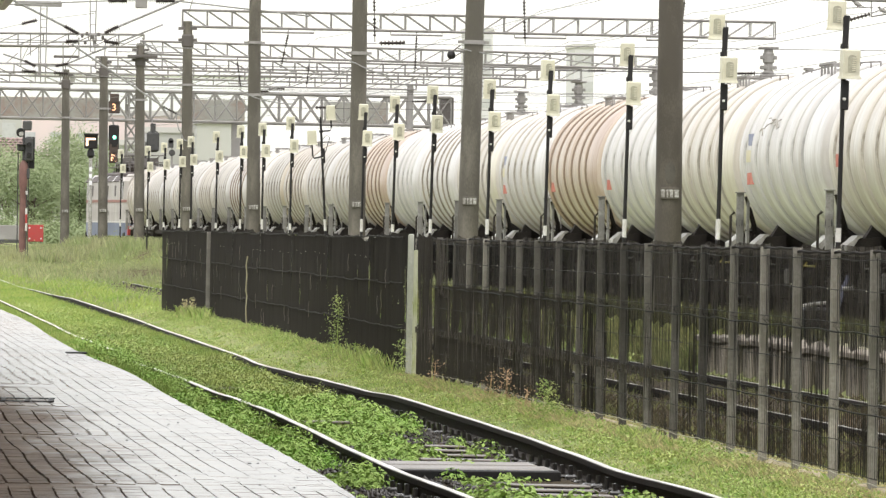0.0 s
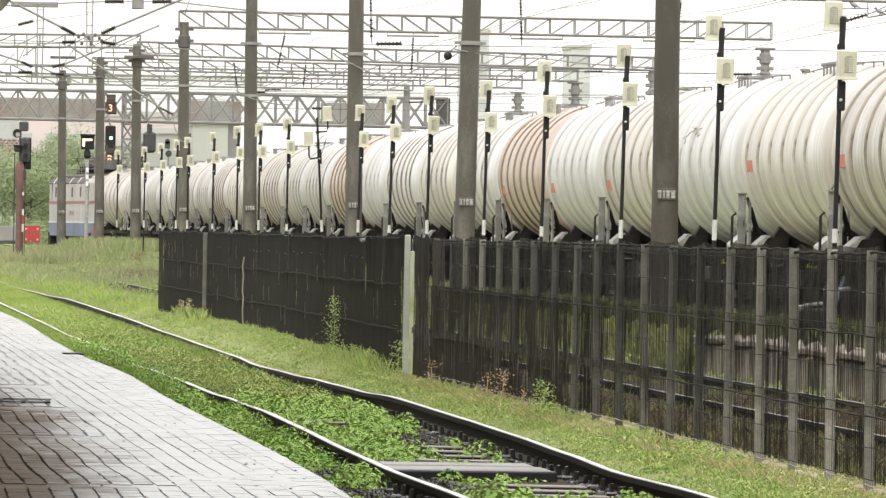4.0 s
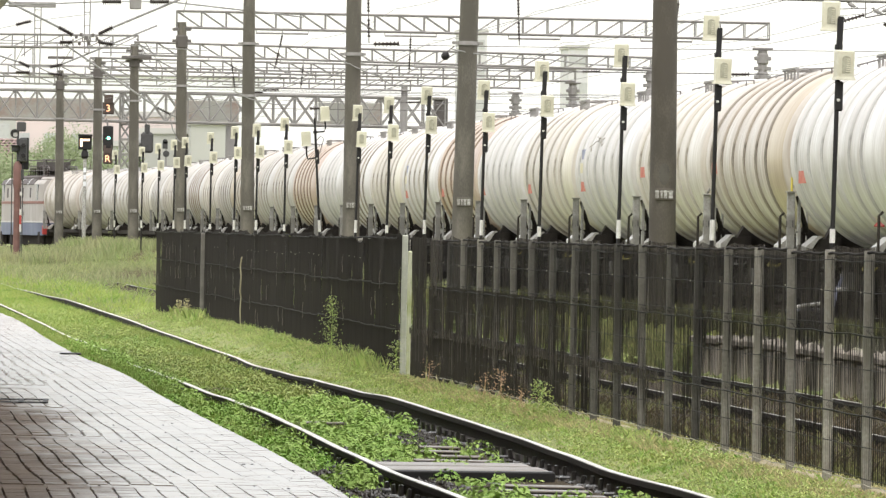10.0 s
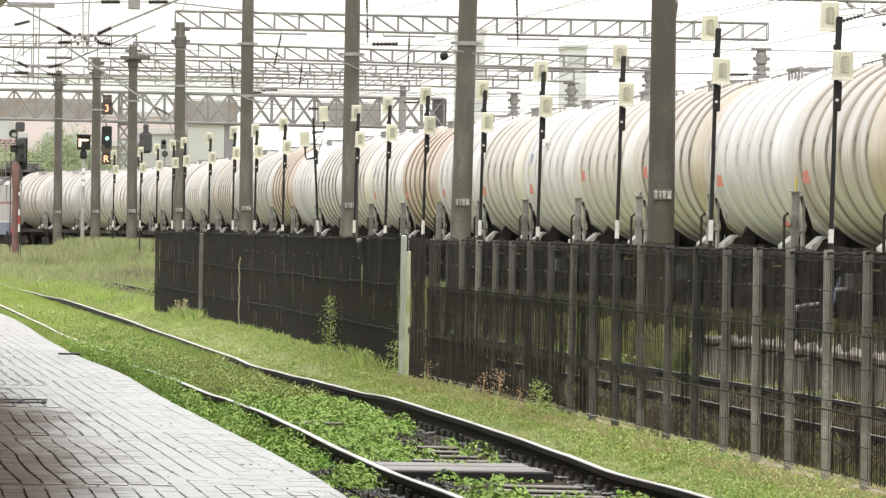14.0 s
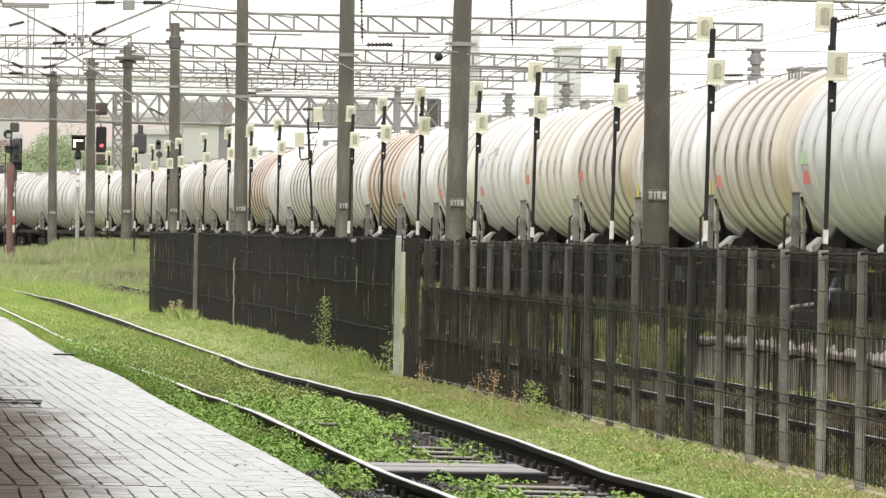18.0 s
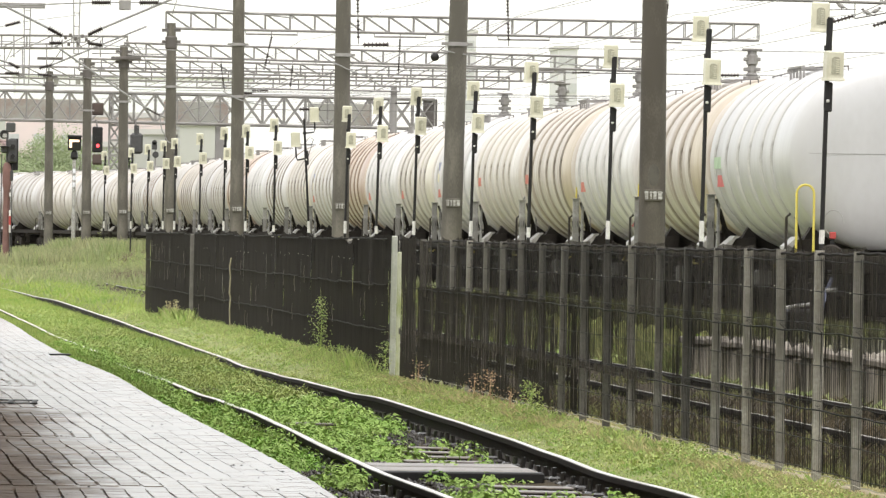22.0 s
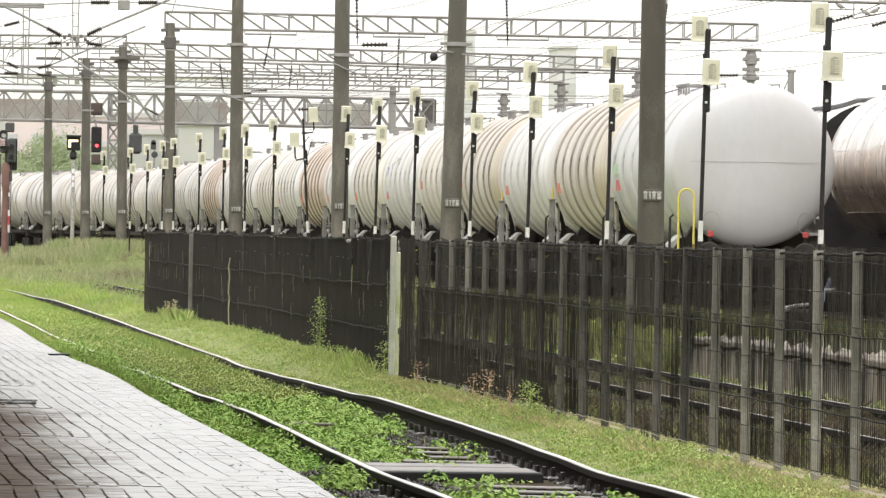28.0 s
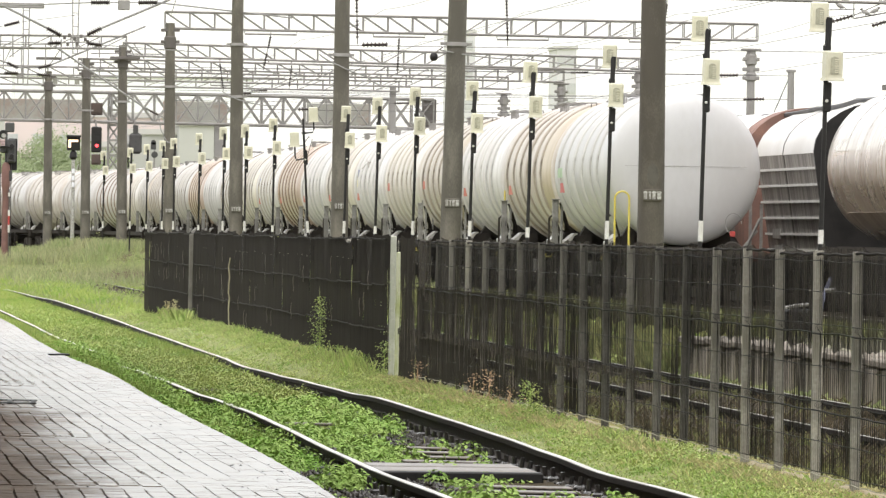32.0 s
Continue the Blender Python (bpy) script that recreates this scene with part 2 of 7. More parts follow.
# Pale strips drawn for light through slits, and for loose threads.
THREAD = mat("thread_slit_light", (0.257, 0.223, 0.189), (0.162, 0.135, 0.115), rough=0.9)
WIRE = mat("fence_wire", (0.012, 0.0125, 0.012), rough=0.7, spec=0.2)
FENCE_POST = mat("galvanised_post", (0.398, 0.374, 0.328), (0.234, 0.219, 0.187), scale=4, rough=0.7, metal=0.1, per_object=0.7, spec=0.3)
DRY_WOOD = mat("dry_batten", (0.50, 0.46, 0.32), (0.36, 0.32, 0.2), rough=0.8)
GAP_GREEN = mat("gap_green", (0.30, 0.34, 0.10), (0.55, 0.56, 0.40), scale=6, fine=30, rough=0.8, stretch=(1, 1, 0.3))
POST_PALE = mat("pale_post", (0.56, 0.56, 0.496), (0.4, 0.408, 0.336), scale=4, rough=0.6)
STEEL = mat("galvanised_steel", (0.38, 0.365, 0.35), (0.28, 0.265, 0.25), scale=2, rough=0.55, metal=0.25)
STEEL_DARK = mat("weathered_steel", (0.20, 0.185, 0.175), (0.13, 0.115, 0.105), scale=2, rough=0.6, metal=0.3)
PANEL_GREY = mat("sheet_panel", (0.468, 0.462, 0.414), (0.408, 0.306, 0.258), scale=0.55, fine=5, mix=0.30, rough=0.75, spec=0.25)
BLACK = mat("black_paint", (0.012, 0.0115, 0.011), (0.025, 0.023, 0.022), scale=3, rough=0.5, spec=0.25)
WHITE = mat("white_paint", (0.75, 0.74, 0.70), (0.6, 0.58, 0.54), scale=5, rough=0.5)
OLD_WHITE = mat("worn_white_paint", (0.55, 0.54, 0.50), (0.25, 0.235, 0.21), scale=20, fine=90, mix=0.42, rough=0.7)
CREAM = mat("cream_plastic", (0.68, 0.655, 0.52), (0.60, 0.57, 0.43), scale=6, fine=40, rough=0.4, per_object=0.08)
LENS = mat("lamp_glass", (0.46, 0.44, 0.33), (0.36, 0.345, 0.26), scale=14, rough=0.25)
CABLE = mat("cable", (0.05, 0.05, 0.05), rough=0.5)
CABLE_PALE = mat("pale_cable", (0.36, 0.35, 0.335), (0.24, 0.235, 0.225), scale=6, rough=0.6)
COPPER_PALE = mat("weathered_wire", (0.30, 0.29, 0.28), rough=0.6)
COPPER = mat("catenary_wire", (0.16, 0.15, 0.145), rough=0.5, metal=0.5)
INSUL = mat("brown_insulator", (0.03, 0.022, 0.02), (0.05, 0.035, 0.03), rough=0.35, spec=0.3)
TANK_WHITE = tank_mat("tank_white", (0.745, 0.725, 0.715), (0.42, 0.38, 0.34), 0.5)
TANK_CREAM = tank_mat("tank_cream", (0.72, 0.685, 0.64), (0.42, 0.36, 0.29), 0.65)
TANK_BEIGE = tank_mat("tank_beige", (0.67, 0.63, 0.58), (0.34, 0.275, 0.215), 0.75)
TANK_DULL = tank_mat("tank_dull", (0.605, 0.585, 0.56), (0.37, 0.33, 0.29), 0.55)
TANK_RUST = tank_mat("tank_rust", (0.64, 0.58, 0.505), (0.36, 0.23, 0.14), 0.65)
RING_BROWN = mat("brown_ring", (0.17, 0.105, 0.07), (0.45, 0.34, 0.245), scale=1.2, fine=9, rough=0.5, stretch=(1, 2, 0.4), coat=0.4)
# Ring strips: shade at each ring's foot is painted in with dirt.
GRIME_SHADE = mat("ring_grime_shade", (0.19, 0.165, 0.13), (0.42, 0.385, 0.33), scale=1.5, fine=12, rough=0.6, per_object=0.25)
GRIME_SHADE_DARK = mat("ring_grime_shade_dark", (0.11, 0.088, 0.065), (0.29, 0.25, 0.20), scale=1.5, fine=12, rough=0.6, per_object=0.2)
SHADE_PALE = mat("ring_shade_pale", (0.33, 0.315, 0.295), (0.52, 0.505, 0.48), scale=1.5, fine=12, rough=0.6, per_object=0.15)
BAND_TAN = tank_mat("tan_band", (0.53, 0.445, 0.325), (0.37, 0.285, 0.19), 0.45)
BAND_YELLOW = tank_mat("yellowed_band", (0.71, 0.67, 0.57), (0.54, 0.47, 0.36), 0.4)
BAND_BROWN = tank_mat("brown_band", (0.53, 0.41, 0.33), (0.32, 0.21, 0.145), 0.5)
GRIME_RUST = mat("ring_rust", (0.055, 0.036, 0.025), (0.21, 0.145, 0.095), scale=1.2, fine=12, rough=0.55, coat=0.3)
TANK_GREY = tank_mat("tank_grey", (0.56, 0.55, 0.545), (0.47, 0.455, 0.44), 0.3, rough=0.42, coat=0.25, metal=0.1, gloss=0.12)
FRAME = mat("wagon_frame", (0.026, 0.023, 0.021), (0.052, 0.045, 0.039), scale=3, rough=0.85, spec=0.1)
BRACKET = mat("grey_bracket", (0.42, 0.41, 0.385), (0.24, 0.23, 0.21), scale=5, fine=30, rough=0.55, metal=0.15, per_object=0.2)
SADDLE = mat("pale_saddle", (0.52, 0.505, 0.48), (0.30, 0.285, 0.26), scale=6, rough=0.35, coat=0.5)
YELLOW = mat("yellow_paint", (0.75, 0.62, 0.08), (0.6, 0.5, 0.1), rough=0.4)
RED = mat("red_paint", (0.52, 0.035, 0.04), (0.42, 0.06, 0.05), rough=0.5)
ORANGE = mat("faded_label", (0.46, 0.075, 0.055), (0.50, 0.20, 0.15), rough=0.7, spec=0.2)
LABEL_YELLOW = mat("yellowed_label", (0.66, 0.60, 0.36), (0.6, 0.55, 0.4), rough=0.6)
GREEN_LABEL = mat("green_label", (0.42, 0.56, 0.36), rough=0.6)
BLUE = mat("blue_label", (0.30, 0.32, 0.46), rough=0.6)
LOCO_WHITE = mat("loco_white", (0.55, 0.525, 0.50), (0.43, 0.395, 0.36), scale=1.2, fine=6, rough=0.5, stretch=(1, 1, 0.3))
LOCO_BLUE = mat("loco_blue", (0.185, 0.215, 0.30), (0.15, 0.175, 0.25), scale=0.8, rough=0.5)
LOCO_RED = mat("loco_red", (0.36, 0.15, 0.12), (0.30, 0.16, 0.13), rough=0.6)
LOCO_ROOF = mat("loco_roof", (0.16, 0.13, 0.12), (0.10, 0.085, 0.08), scale=0.8, rough=0.7)
GLASS = mat("dark_glass", (0.03, 0.035, 0.04), rough=0.1)
HOPPER_SIDE = mat("hopper_side", (0.44, 0.41, 0.37), (0.15, 0.135, 0.12), scale=1.3, fine=9, mix=0.46, rough=0.4, coat=0.4, stretch=(1, 3, 0.16))
ROOF_WHITE = mat("wagon_roof", (0.74, 0.72, 0.69), (0.62, 0.59, 0.55), scale=0.5, rough=0.4)
# Far signal red and black, both paled in colour for haze.
PALED_RED = mat("haze_paled_red", (0.24, 0.12, 0.10), (0.17, 0.09, 0.075), scale=3, rough=0.7)
DARK_GREY = mat("hazed_black_paint", (0.05, 0.05, 0.05), (0.08, 0.078, 0.075), scale=3, rough=0.6, spec=0.3)
BROWN_RED = mat("red_oxide", (0.33, 0.17, 0.125), (0.20, 0.11, 0.085), scale=2, rough=0.7)
# Dark brown for cladding seams and for the tan tank's painted underside shade.
TANK_DARK = mat("tank_seam_shade", (0.32, 0.235, 0.175), (0.15, 0.11, 0.085), scale=0.9, fine=7, coat=0.4, rough=0.35, stretch=(1, 2.5, 0.18))
TANK_BROWN = tank_mat("tank_tan", (0.66, 0.55, 0.46), (0.27, 0.185, 0.125), 0.65, rough=0.28, coat=0.75, metal=0.1, gloss=0.06)
# Bridge steel, lightened because distance haze is mixed into its grey.
BRIDGE = mat("bridge_steel", (0.375, 0.362, 0.338), (0.263, 0.25, 0.231), scale=1, rough=0.75)
PINK_WALL = mat("pink_render", (0.74, 0.61, 0.59), (0.68, 0.585, 0.565), scale=0.3, rough=0.9)
# Distant walls, windows and leaves: rain haze mixed into the next five colours.
PALE_WALL = mat("pale_render", (0.86, 0.86, 0.89), (0.83, 0.825, 0.855), scale=0.1, rough=0.9)
HAZED_TOWER = mat("hazed_tower_render", (0.66, 0.64, 0.66), (0.62, 0.605, 0.62), scale=0.1, rough=0.9)
HAZE_GLASS = mat("haze_paled_glass", (0.45, 0.45, 0.45), (0.5, 0.5, 0.5), rough=0.3)
HAZE_WALL = mat("hazed_render", (0.50, 0.49, 0.47), (0.46, 0.455, 0.435), scale=0.1, rough=0.9)
LEAF_HAZED = mat("hazed_leaf", (0.38, 0.39, 0.345), (0.45, 0.45, 0.41), scale=0.25, fine=2, rough=0.85, island=0.06, spec=0.15)
GREY_WALL = mat("grey_render", (0.60, 0.58, 0.56), (0.54, 0.52, 0.50), scale=0.1, rough=0.9)
ROOF_TILE = mat("clay_roof", (0.34, 0.235, 0.205), (0.25, 0.18, 0.165), scale=2.5, rough=0.8, island=0.35)
# Tree green, likewise lifted towards haze.
LEAF = mat("tree_leaf", (0.20, 0.255, 0.125), (0.265, 0.31, 0.17), scale=0.3, fine=1.2, rough=0.75, island=0.05, spec=0.15)
BARK = mat("bark", (0.12, 0.09, 0.07), rough=0.9, bump=0.5)
LIT_GREEN = mat("lit_green", (0.1, 0.5, 0.4), glow=(0.25, 1.0, 0.75, 5.0))
LIT_RED = mat("lit_red", (0.5, 0.05, 0.05), glow=(1.0, 0.05, 0.06, 4.0))
LIT_AMBER = mat("lit_amber", (0.9, 0.5, 0.3), glow=(1.0, 0.50, 0.26, 1.5))
SIGN_BOX = mat("brown_sign_box", (0.10, 0.065, 0.05), (0.07, 0.05, 0.04), scale=3, rough=0.6)
OLIVE = mat("olive_grass", (0.125, 0.158, 0.045), (0.22, 0.215, 0.085), scale=0.8, fine=6, rough=0.7, island=0.35)
SERE = mat("sere_grass", (0.062, 0.05, 0.03), (0.125, 0.098, 0.056), scale=1.5, fine=6, rough=0.85, island=0.35)
LIT_WARM = mat("lit_warm", (0.9, 0.6, 0.4), glow=(1.0, 0.72, 0.5, 2.2))
CANOPY = mat("canopy_boards", (0.62, 0.60, 0.57), (0.5, 0.48, 0.45), scale=2, rough=0.8)


# ---- mesh tools ----
class Shape:
    """Vertices and faces gathered for one mesh."""

    def __init__(self):
        self.v, self.f = [], []

    def add(self, v, f):
        k = len(self.v)
        self.v += [tuple(p) for p in v]
        self.f += [tuple(i + k for i in q) for q in f]
        return self

    def hexa(self, a, b):
        """Two quads a (bottom) and b (top), joined as a solid."""
        return self.add([*a, *b], [(3, 2, 1, 0), (4, 5, 6, 7), (0, 1, 5, 4), (1, 2, 6, 5), (2, 3, 7, 6), (3, 0, 4, 7)])

    def box(self, x0, x1, y0, y1, z0, z1, inset=0.0):
        i = inset
        return self.hexa([(x0, y0, z0), (x1, y0, z0), (x1, y1, z0), (x0, y1, z0)],
                         [(x0 + i, y0 + i, z1), (x1 - i, y0 + i, z1), (x1 - i, y1 - i, z1), (x0 + i, y1 - i, z1)])

    def soft_box(self, x0, x1, y0, y1, z0, z1, b):
        """Box with chamfered edges."""
        a = [(x0 + b, y0), (x1 - b, y0), (x1, y0 + b), (x1, y1 - b), (x1 - b, y1), (x0 + b, y1), (x0, y1 - b), (x0, y0 + b)]
        cx, cy = (x0 + x1) / 2, (y0 + y1) / 2
        rings = []
        for z, s in ((z0, b), (z0 + b, 0), (z1 - b, 0), (z1, b)):
            kx, ky = 1 - 2 * s / (x1 - x0), 1 - 2 * s / (y1 - y0)
            rings.append([(cx + (x - cx) * kx, cy + (y - cy) * ky, z) for x, y in a])
        return self.rings(rings)

    def rings(self, rings, caps=True, loop=True):
        n = len(rings[0])
        f = []
        for i in range(len(rings) - 1):
            for j in range(n if loop else n - 1):
                f.append((i * n + j, i * n + (j + 1) % n, (i + 1) * n + (j + 1) % n, (i + 1) * n + j))
        if caps:
            f.append(tuple(range(n - 1, -1, -1)))
            f.append(tuple((len(rings) - 1) * n + j for j in range(n)))
        return self.add([p for r in rings for p in r], f)

    def tube(self, p, q, r, r2=None, n=8, caps=True):
        p, q = Vector(p), Vector(q)
        d = (q - p).normalized()
        u = d.orthogonal().normalized()
        w = d.cross(u)
        r2 = r if r2 is None else r2
        return self.rings([[c + (u * math.cos(a) + w * math.sin(a)) * s for a in (2 * math.pi * k / n for k in range(n))]
                           for c, s in ((p, r), (q, r2))], caps)

    def pipe(self, pts, r, n=6):
        pts = [Vector(p) for p in pts]
        rings = []
        for i, p in enumerate(pts):
            d = (pts[min(i + 1, len(pts) - 1)] - pts[max(i - 1, 0)]).normalized()
            u = d.cross(Vector((0.37, 0.21, 0.9))).normalized()
            w = d.cross(u)
            rings.append([p + (u * math.cos(a) + w * math.sin(a)) * r for a in (2 * math.pi * k / n for k in range(n))])
        return self.rings(rings)

    def lathe_y(self, prof, cx, cz, n=48):
        """Profile of (y, radius) turned round an axis along y."""
        return self.rings([[(cx + r * math.cos(a), y, cz + r * math.sin(a)) for a in (2 * math.pi * k / n for k in range(n))] for y, r in prof])

    def lathe_z(self, prof, cx=0, cy=0, n=12):
        return self.rings([[(cx + r * math.cos(a), cy + r * math.sin(a), z) for a in (2 * math.pi * k / n for k in range(n))] for z, r in prof])

    def mesh(self, name, m, smooth=35):
        me = bpy.data.meshes.new(name)
        me.from_pydata(self.v, [], self.f)
        me.materials.append(m)
        if smooth:
            me.polygons.foreach_set("use_smooth", [True] * len(me.polygons))
            me.set_sharp_from_angle(angle=radians(smooth))
        me.update()
        return me


def part(name, shape, m, parent, label="", smooth=35, at=None):
    """Links a shape (or a ready mesh) as one mesh under a thing or part."""
    me = shape if isinstance(shape, bpy.types.Mesh) else shape.mesh(name, m, smooth)
    ob = new(name, me)
    ob.parent = parent
    if at is not None:
        ob.matrix_local = at
    if label:
        ob["label"] = label
    return ob


def thing(name, label, category, m=None, group="", kind=""):
    ob = new(name)
    ob.empty_display_size = 0.2
    if m is not None:
        ob.matrix_world = m
    return tagged(ob, label, category, group, kind)


def single(name, shape, m, label, category, group="", kind="", smooth=35, at=None):
    ob = new(name, shape.mesh(name, m, smooth))
    if at is not None:
        ob.matrix_world = at
    return tagged(ob, label, category, group, kind)


def blend(x, pts):
    """Smooth value at x from a few (x, value) stations."""
    if x <= pts[0][0]:
        return pts[0][1]
    for (a, p), (b, q) in zip(pts, pts[1:]):
        if x <= b:
            k = (x - a) / (b - a)
            return p + (q - p) * k * k * (3 - 2 * k)
    return pts[-1][1]


# ---- ground, tracks, platforms ----
def ground_z(x, y):
    z = blend(x, [(-8, -0.25), (2.9, -0.25), (3.4, -0.15), (6.0, -0.14), (6.7, 0.0), (7.2, -0.03), (7.9, -0.13), (11.2, -0.13), (11.5, 0.1), (15.4, 0.1), (16.0, 0.08), (40, 0.08), (80, 0.0)])
    if y > 92:
        z += blend(y, [(92, 0), (103, 0.09), (117, 0.13), (129, 0.11), (141, 0.03), (152, 0)]) * blend(x, [(5.75, 0), (6.5, 1), (7.2, 1), (7.9, 0)])
    if y > 165:
        z += 0.30 * blend(y, [(165, 0), (200, 1), (350, 1), (368, 0.4)]) * blend(x, [(8.0, 0), (8.6, 0.1), (10.8, 0.5), (11.6, 1), (14.6, 1), (15.2, 0)])
    return z


def build_ground():
    xs = [-4000, -600, -60, -8, 0, 2.9, 3.1, 3.4, 4, 4.78, 5.5, 6, 6.3, 6.7, 7.2, 7.6, 7.9, 9, 10, 10.8, 11.2, 11.5, 12, 13, 14, 14.6, 15.2, 16, 18, 22, 40, 80, 600, 4000]
    ys = [-3000, -100, 0, 20] + list(range(30, 170, 2)) + list(range(170, 460, 8)) + [500, 600, 800, 1500, 4500]
    v = [(x, y, ground_z(x, y) + (0.025 * noise.noise((x * 1.5, y * 0.6, 0)) if 3.2 < x < 15 and 30 < y < 460 else 0)) for y in ys for x in xs]
    n = len(xs)
    f = [(j * n + i, j * n + i + 1, (j + 1) * n + i + 1, (j + 1) * n + i) for j in range(len(ys) - 1) for i in range(n - 1)]
    single("ground", Shape().add(v, f), GRASS_SOIL, "green grass and bare soil of the railway yard", "ground", kind="structure")


RAIL_PROFILE = [(-0.036, 0), (0.036, 0), (0.036, -0.035), (0.01, -0.05), (0.01, -0.12), (0.07, -0.145), (0.07, -0.16), (-0.07, -0.16), (-0.07, -0.145), (-0.01, -0.12), (-0.01, -0.05), (-0.036, -0.035)]


def rail(name, path, label, polish=1.0):
    """One rail swept along a path of (x, y, z) at its top, with a bright running band."""
    th = thing(name, label, "rail", kind="structure")
    rings, band = [], []
    for i, (x, y, z) in enumerate(path):
        rings.append([(x + a, y, z + b) for a, b in RAIL_PROFILE])
        c = x + 0.006 * noise.noise((x, y * 0.15, 2))
        w = polish * 0.025 + 0.005 * noise.noise((x, y * 0.4, 8))
        band.append([(c - w, y, z + 0.001), (c + w, y, z + 0.001), (c + w, y, z + 0.004), (c - w, y, z + 0.004)])
    part("rail_body", Shape().rings(rings), RAIL_RUST, th)
    part("running_band", Shape().rings(band), RAIL_TOP, th, "polished running surface", smooth=0)
    return th


NEAR_DIP = [(44, 0.02), (49, 0.016), (55, -0.006), (59, 0.0), (66, 0.027), (70, 0.034), (75, 0.022), (80, -0.006), (86, -0.01), (92, -0.03), (98, -0.06), (106, -0.03), (115, -0.043), (124, -0.068), (138, -0.045), (158, -0.033), (200, -0.01), (420, 0)]
FAR_DIP = [(44, 0.05), (49, 0.043), (54.5, 0.016), (58, 0.04), (62, 0.058), (67, 0.068), (75, 0.07), (80, 0.03), (86, 0.01), (91, -0.018), (99, -0.046), (103, -0.022), (110, -0.016), (122, 0.0), (140, 0.035), (168, 0.055), (190, -0.01), (217, -0.06), (260, -0.02), (420, 0)]


def build_tracks():
    ys = [20 + 0.75 * i for i in range(250)] + [210 + 5 * i for i in range(80)]
    for x, dip, label in ((4.03, NEAR_DIP, "worn steel rail with a polished head, dipping among weeds"), (5.53, FAR_DIP, "rusty steel rail with a shiny wavy head beside grass")):
        rail("rail_near_track", [(x + 0.012 * noise.noise((x, y * 0.07, 3)), y, blend(y, dip) + 0.002 * noise.noise((x, y * 0.2, 7))) for y in ys], label)
    for x in (8.92, 10.42):
        rail("rail_second_track", [(x, y, 0.0) for y in ys], "rusty steel rail behind the fence", 0.45)
    for x in (16.55, 18.05, 20.75, 22.25):
        rail("rail_freight_track", [(TRAIN_X(y, x), TRAIN_Y(y, x), 0.26) for y in (*range(20, 300, 20), *range(300, 700, 8))], "steel rail of a freight track")
    s = Shape().soft_box(-1.02, 1.02, -0.12, 0.12, -0.12, 0.0, 0.012).mesh("sleeper", SLEEPER)
    bed = thing("sleeper_row", "dark wet wooden sleepers half buried under weeds", "sleepers", kind="structure")
    random.seed(5)
    for i in range(120):
        y = 42 + 0.63 * i
        part("sleeper", s, None, bed, at=pose(4.78 + random.uniform(-0.04, 0.04), y, -0.125 + random.uniform(-0.01, 0.01), 0, random.uniform(-0.6, 0.6), random.uniform(-1, 1)))
    clip = Shape()
    for x in (3.90, 5.40):
        for i in range(70):
            y = 42 + 0.63 * i
            clip.soft_box(x - 0.04, x + 0.04, y - 0.05, y + 0.05, -0.13, -0.085 + 0.012 * math.sin(i * 2.3 + x), 0.012)
            clip.tube((x, y, -0.09), (x + 0.01 * math.sin(i), y, -0.02 + 0.012 * math.sin(i * 1.7)), 0.018, n=6)
    part("rail_clip", clip, CLIP, bed)["kind"] = "stuff"
    s2 = Shape()
    for i in range(220):
        s2.soft_box(8.4, 10.95, 36 + 0.63 * i, 36.24 + 0.63 * i, -0.2, -0.11, 0.01)
    single("second_track_sleepers", s2, SLEEPER_DRY, "dark sleepers of the track behind the fence", "sleepers", kind="stuff")


def TRAIN_POINT(s, x=17.3):
    """The freight line: straight, then a turnout curve of 300 m radius to the left and straight again."""
    if s <= 368:
        return x, s, 0.0
    turn = radians(6.6)
    a = min((s - 368) / 300, turn)
    rest = s - 368 - 300 * a
    r = 300 + x - 17.3
    return x - r * (1 - math.cos(a)) - rest * math.sin(a), 368 + r * math.sin(a) + rest * math.cos(a), a


def TRAIN_X(s, x):
    return TRAIN_POINT(s, x)[0]


def TRAIN_Y(s, x):
    return TRAIN_POINT(s, x)[1]


def grid_strip(x0, x1, y0, y1, lift):
    """A bumpy strip lying just above the ground sheet."""
    nx, ny = 14, int((y1 - y0) / 1.0)
    v = []
    for j in range(ny + 1):
        for i in range(nx + 1):
            x, y = x0 + (x1 - x0) * i / nx, y0 + (y1 - y0) * j / ny
            edge = -0.06 if i in (0, nx) or j in (0, ny) else 0
            v.append((x, y, ground_z(x, y) + lift + edge + 0.02 * noise.noise((x * 3, y * 2, 4)) + 0.02))
    return v, [(j * (nx + 1) + i, j * (nx + 1) + i + 1, (j + 1) * (nx + 1) + i + 1, (j + 1) * (nx + 1) + i) for j in range(ny) for i in range(nx)]


def edge_x(y):
    """The uneven outer edge of the paving."""
    return blend(y, [(43, 3.02), (48, 3.08), (55, 3.12), (68, 3.125), (80, 3.19), (93, 3.09), (102, 3.13), (121, 3.26), (150, 3.2)])


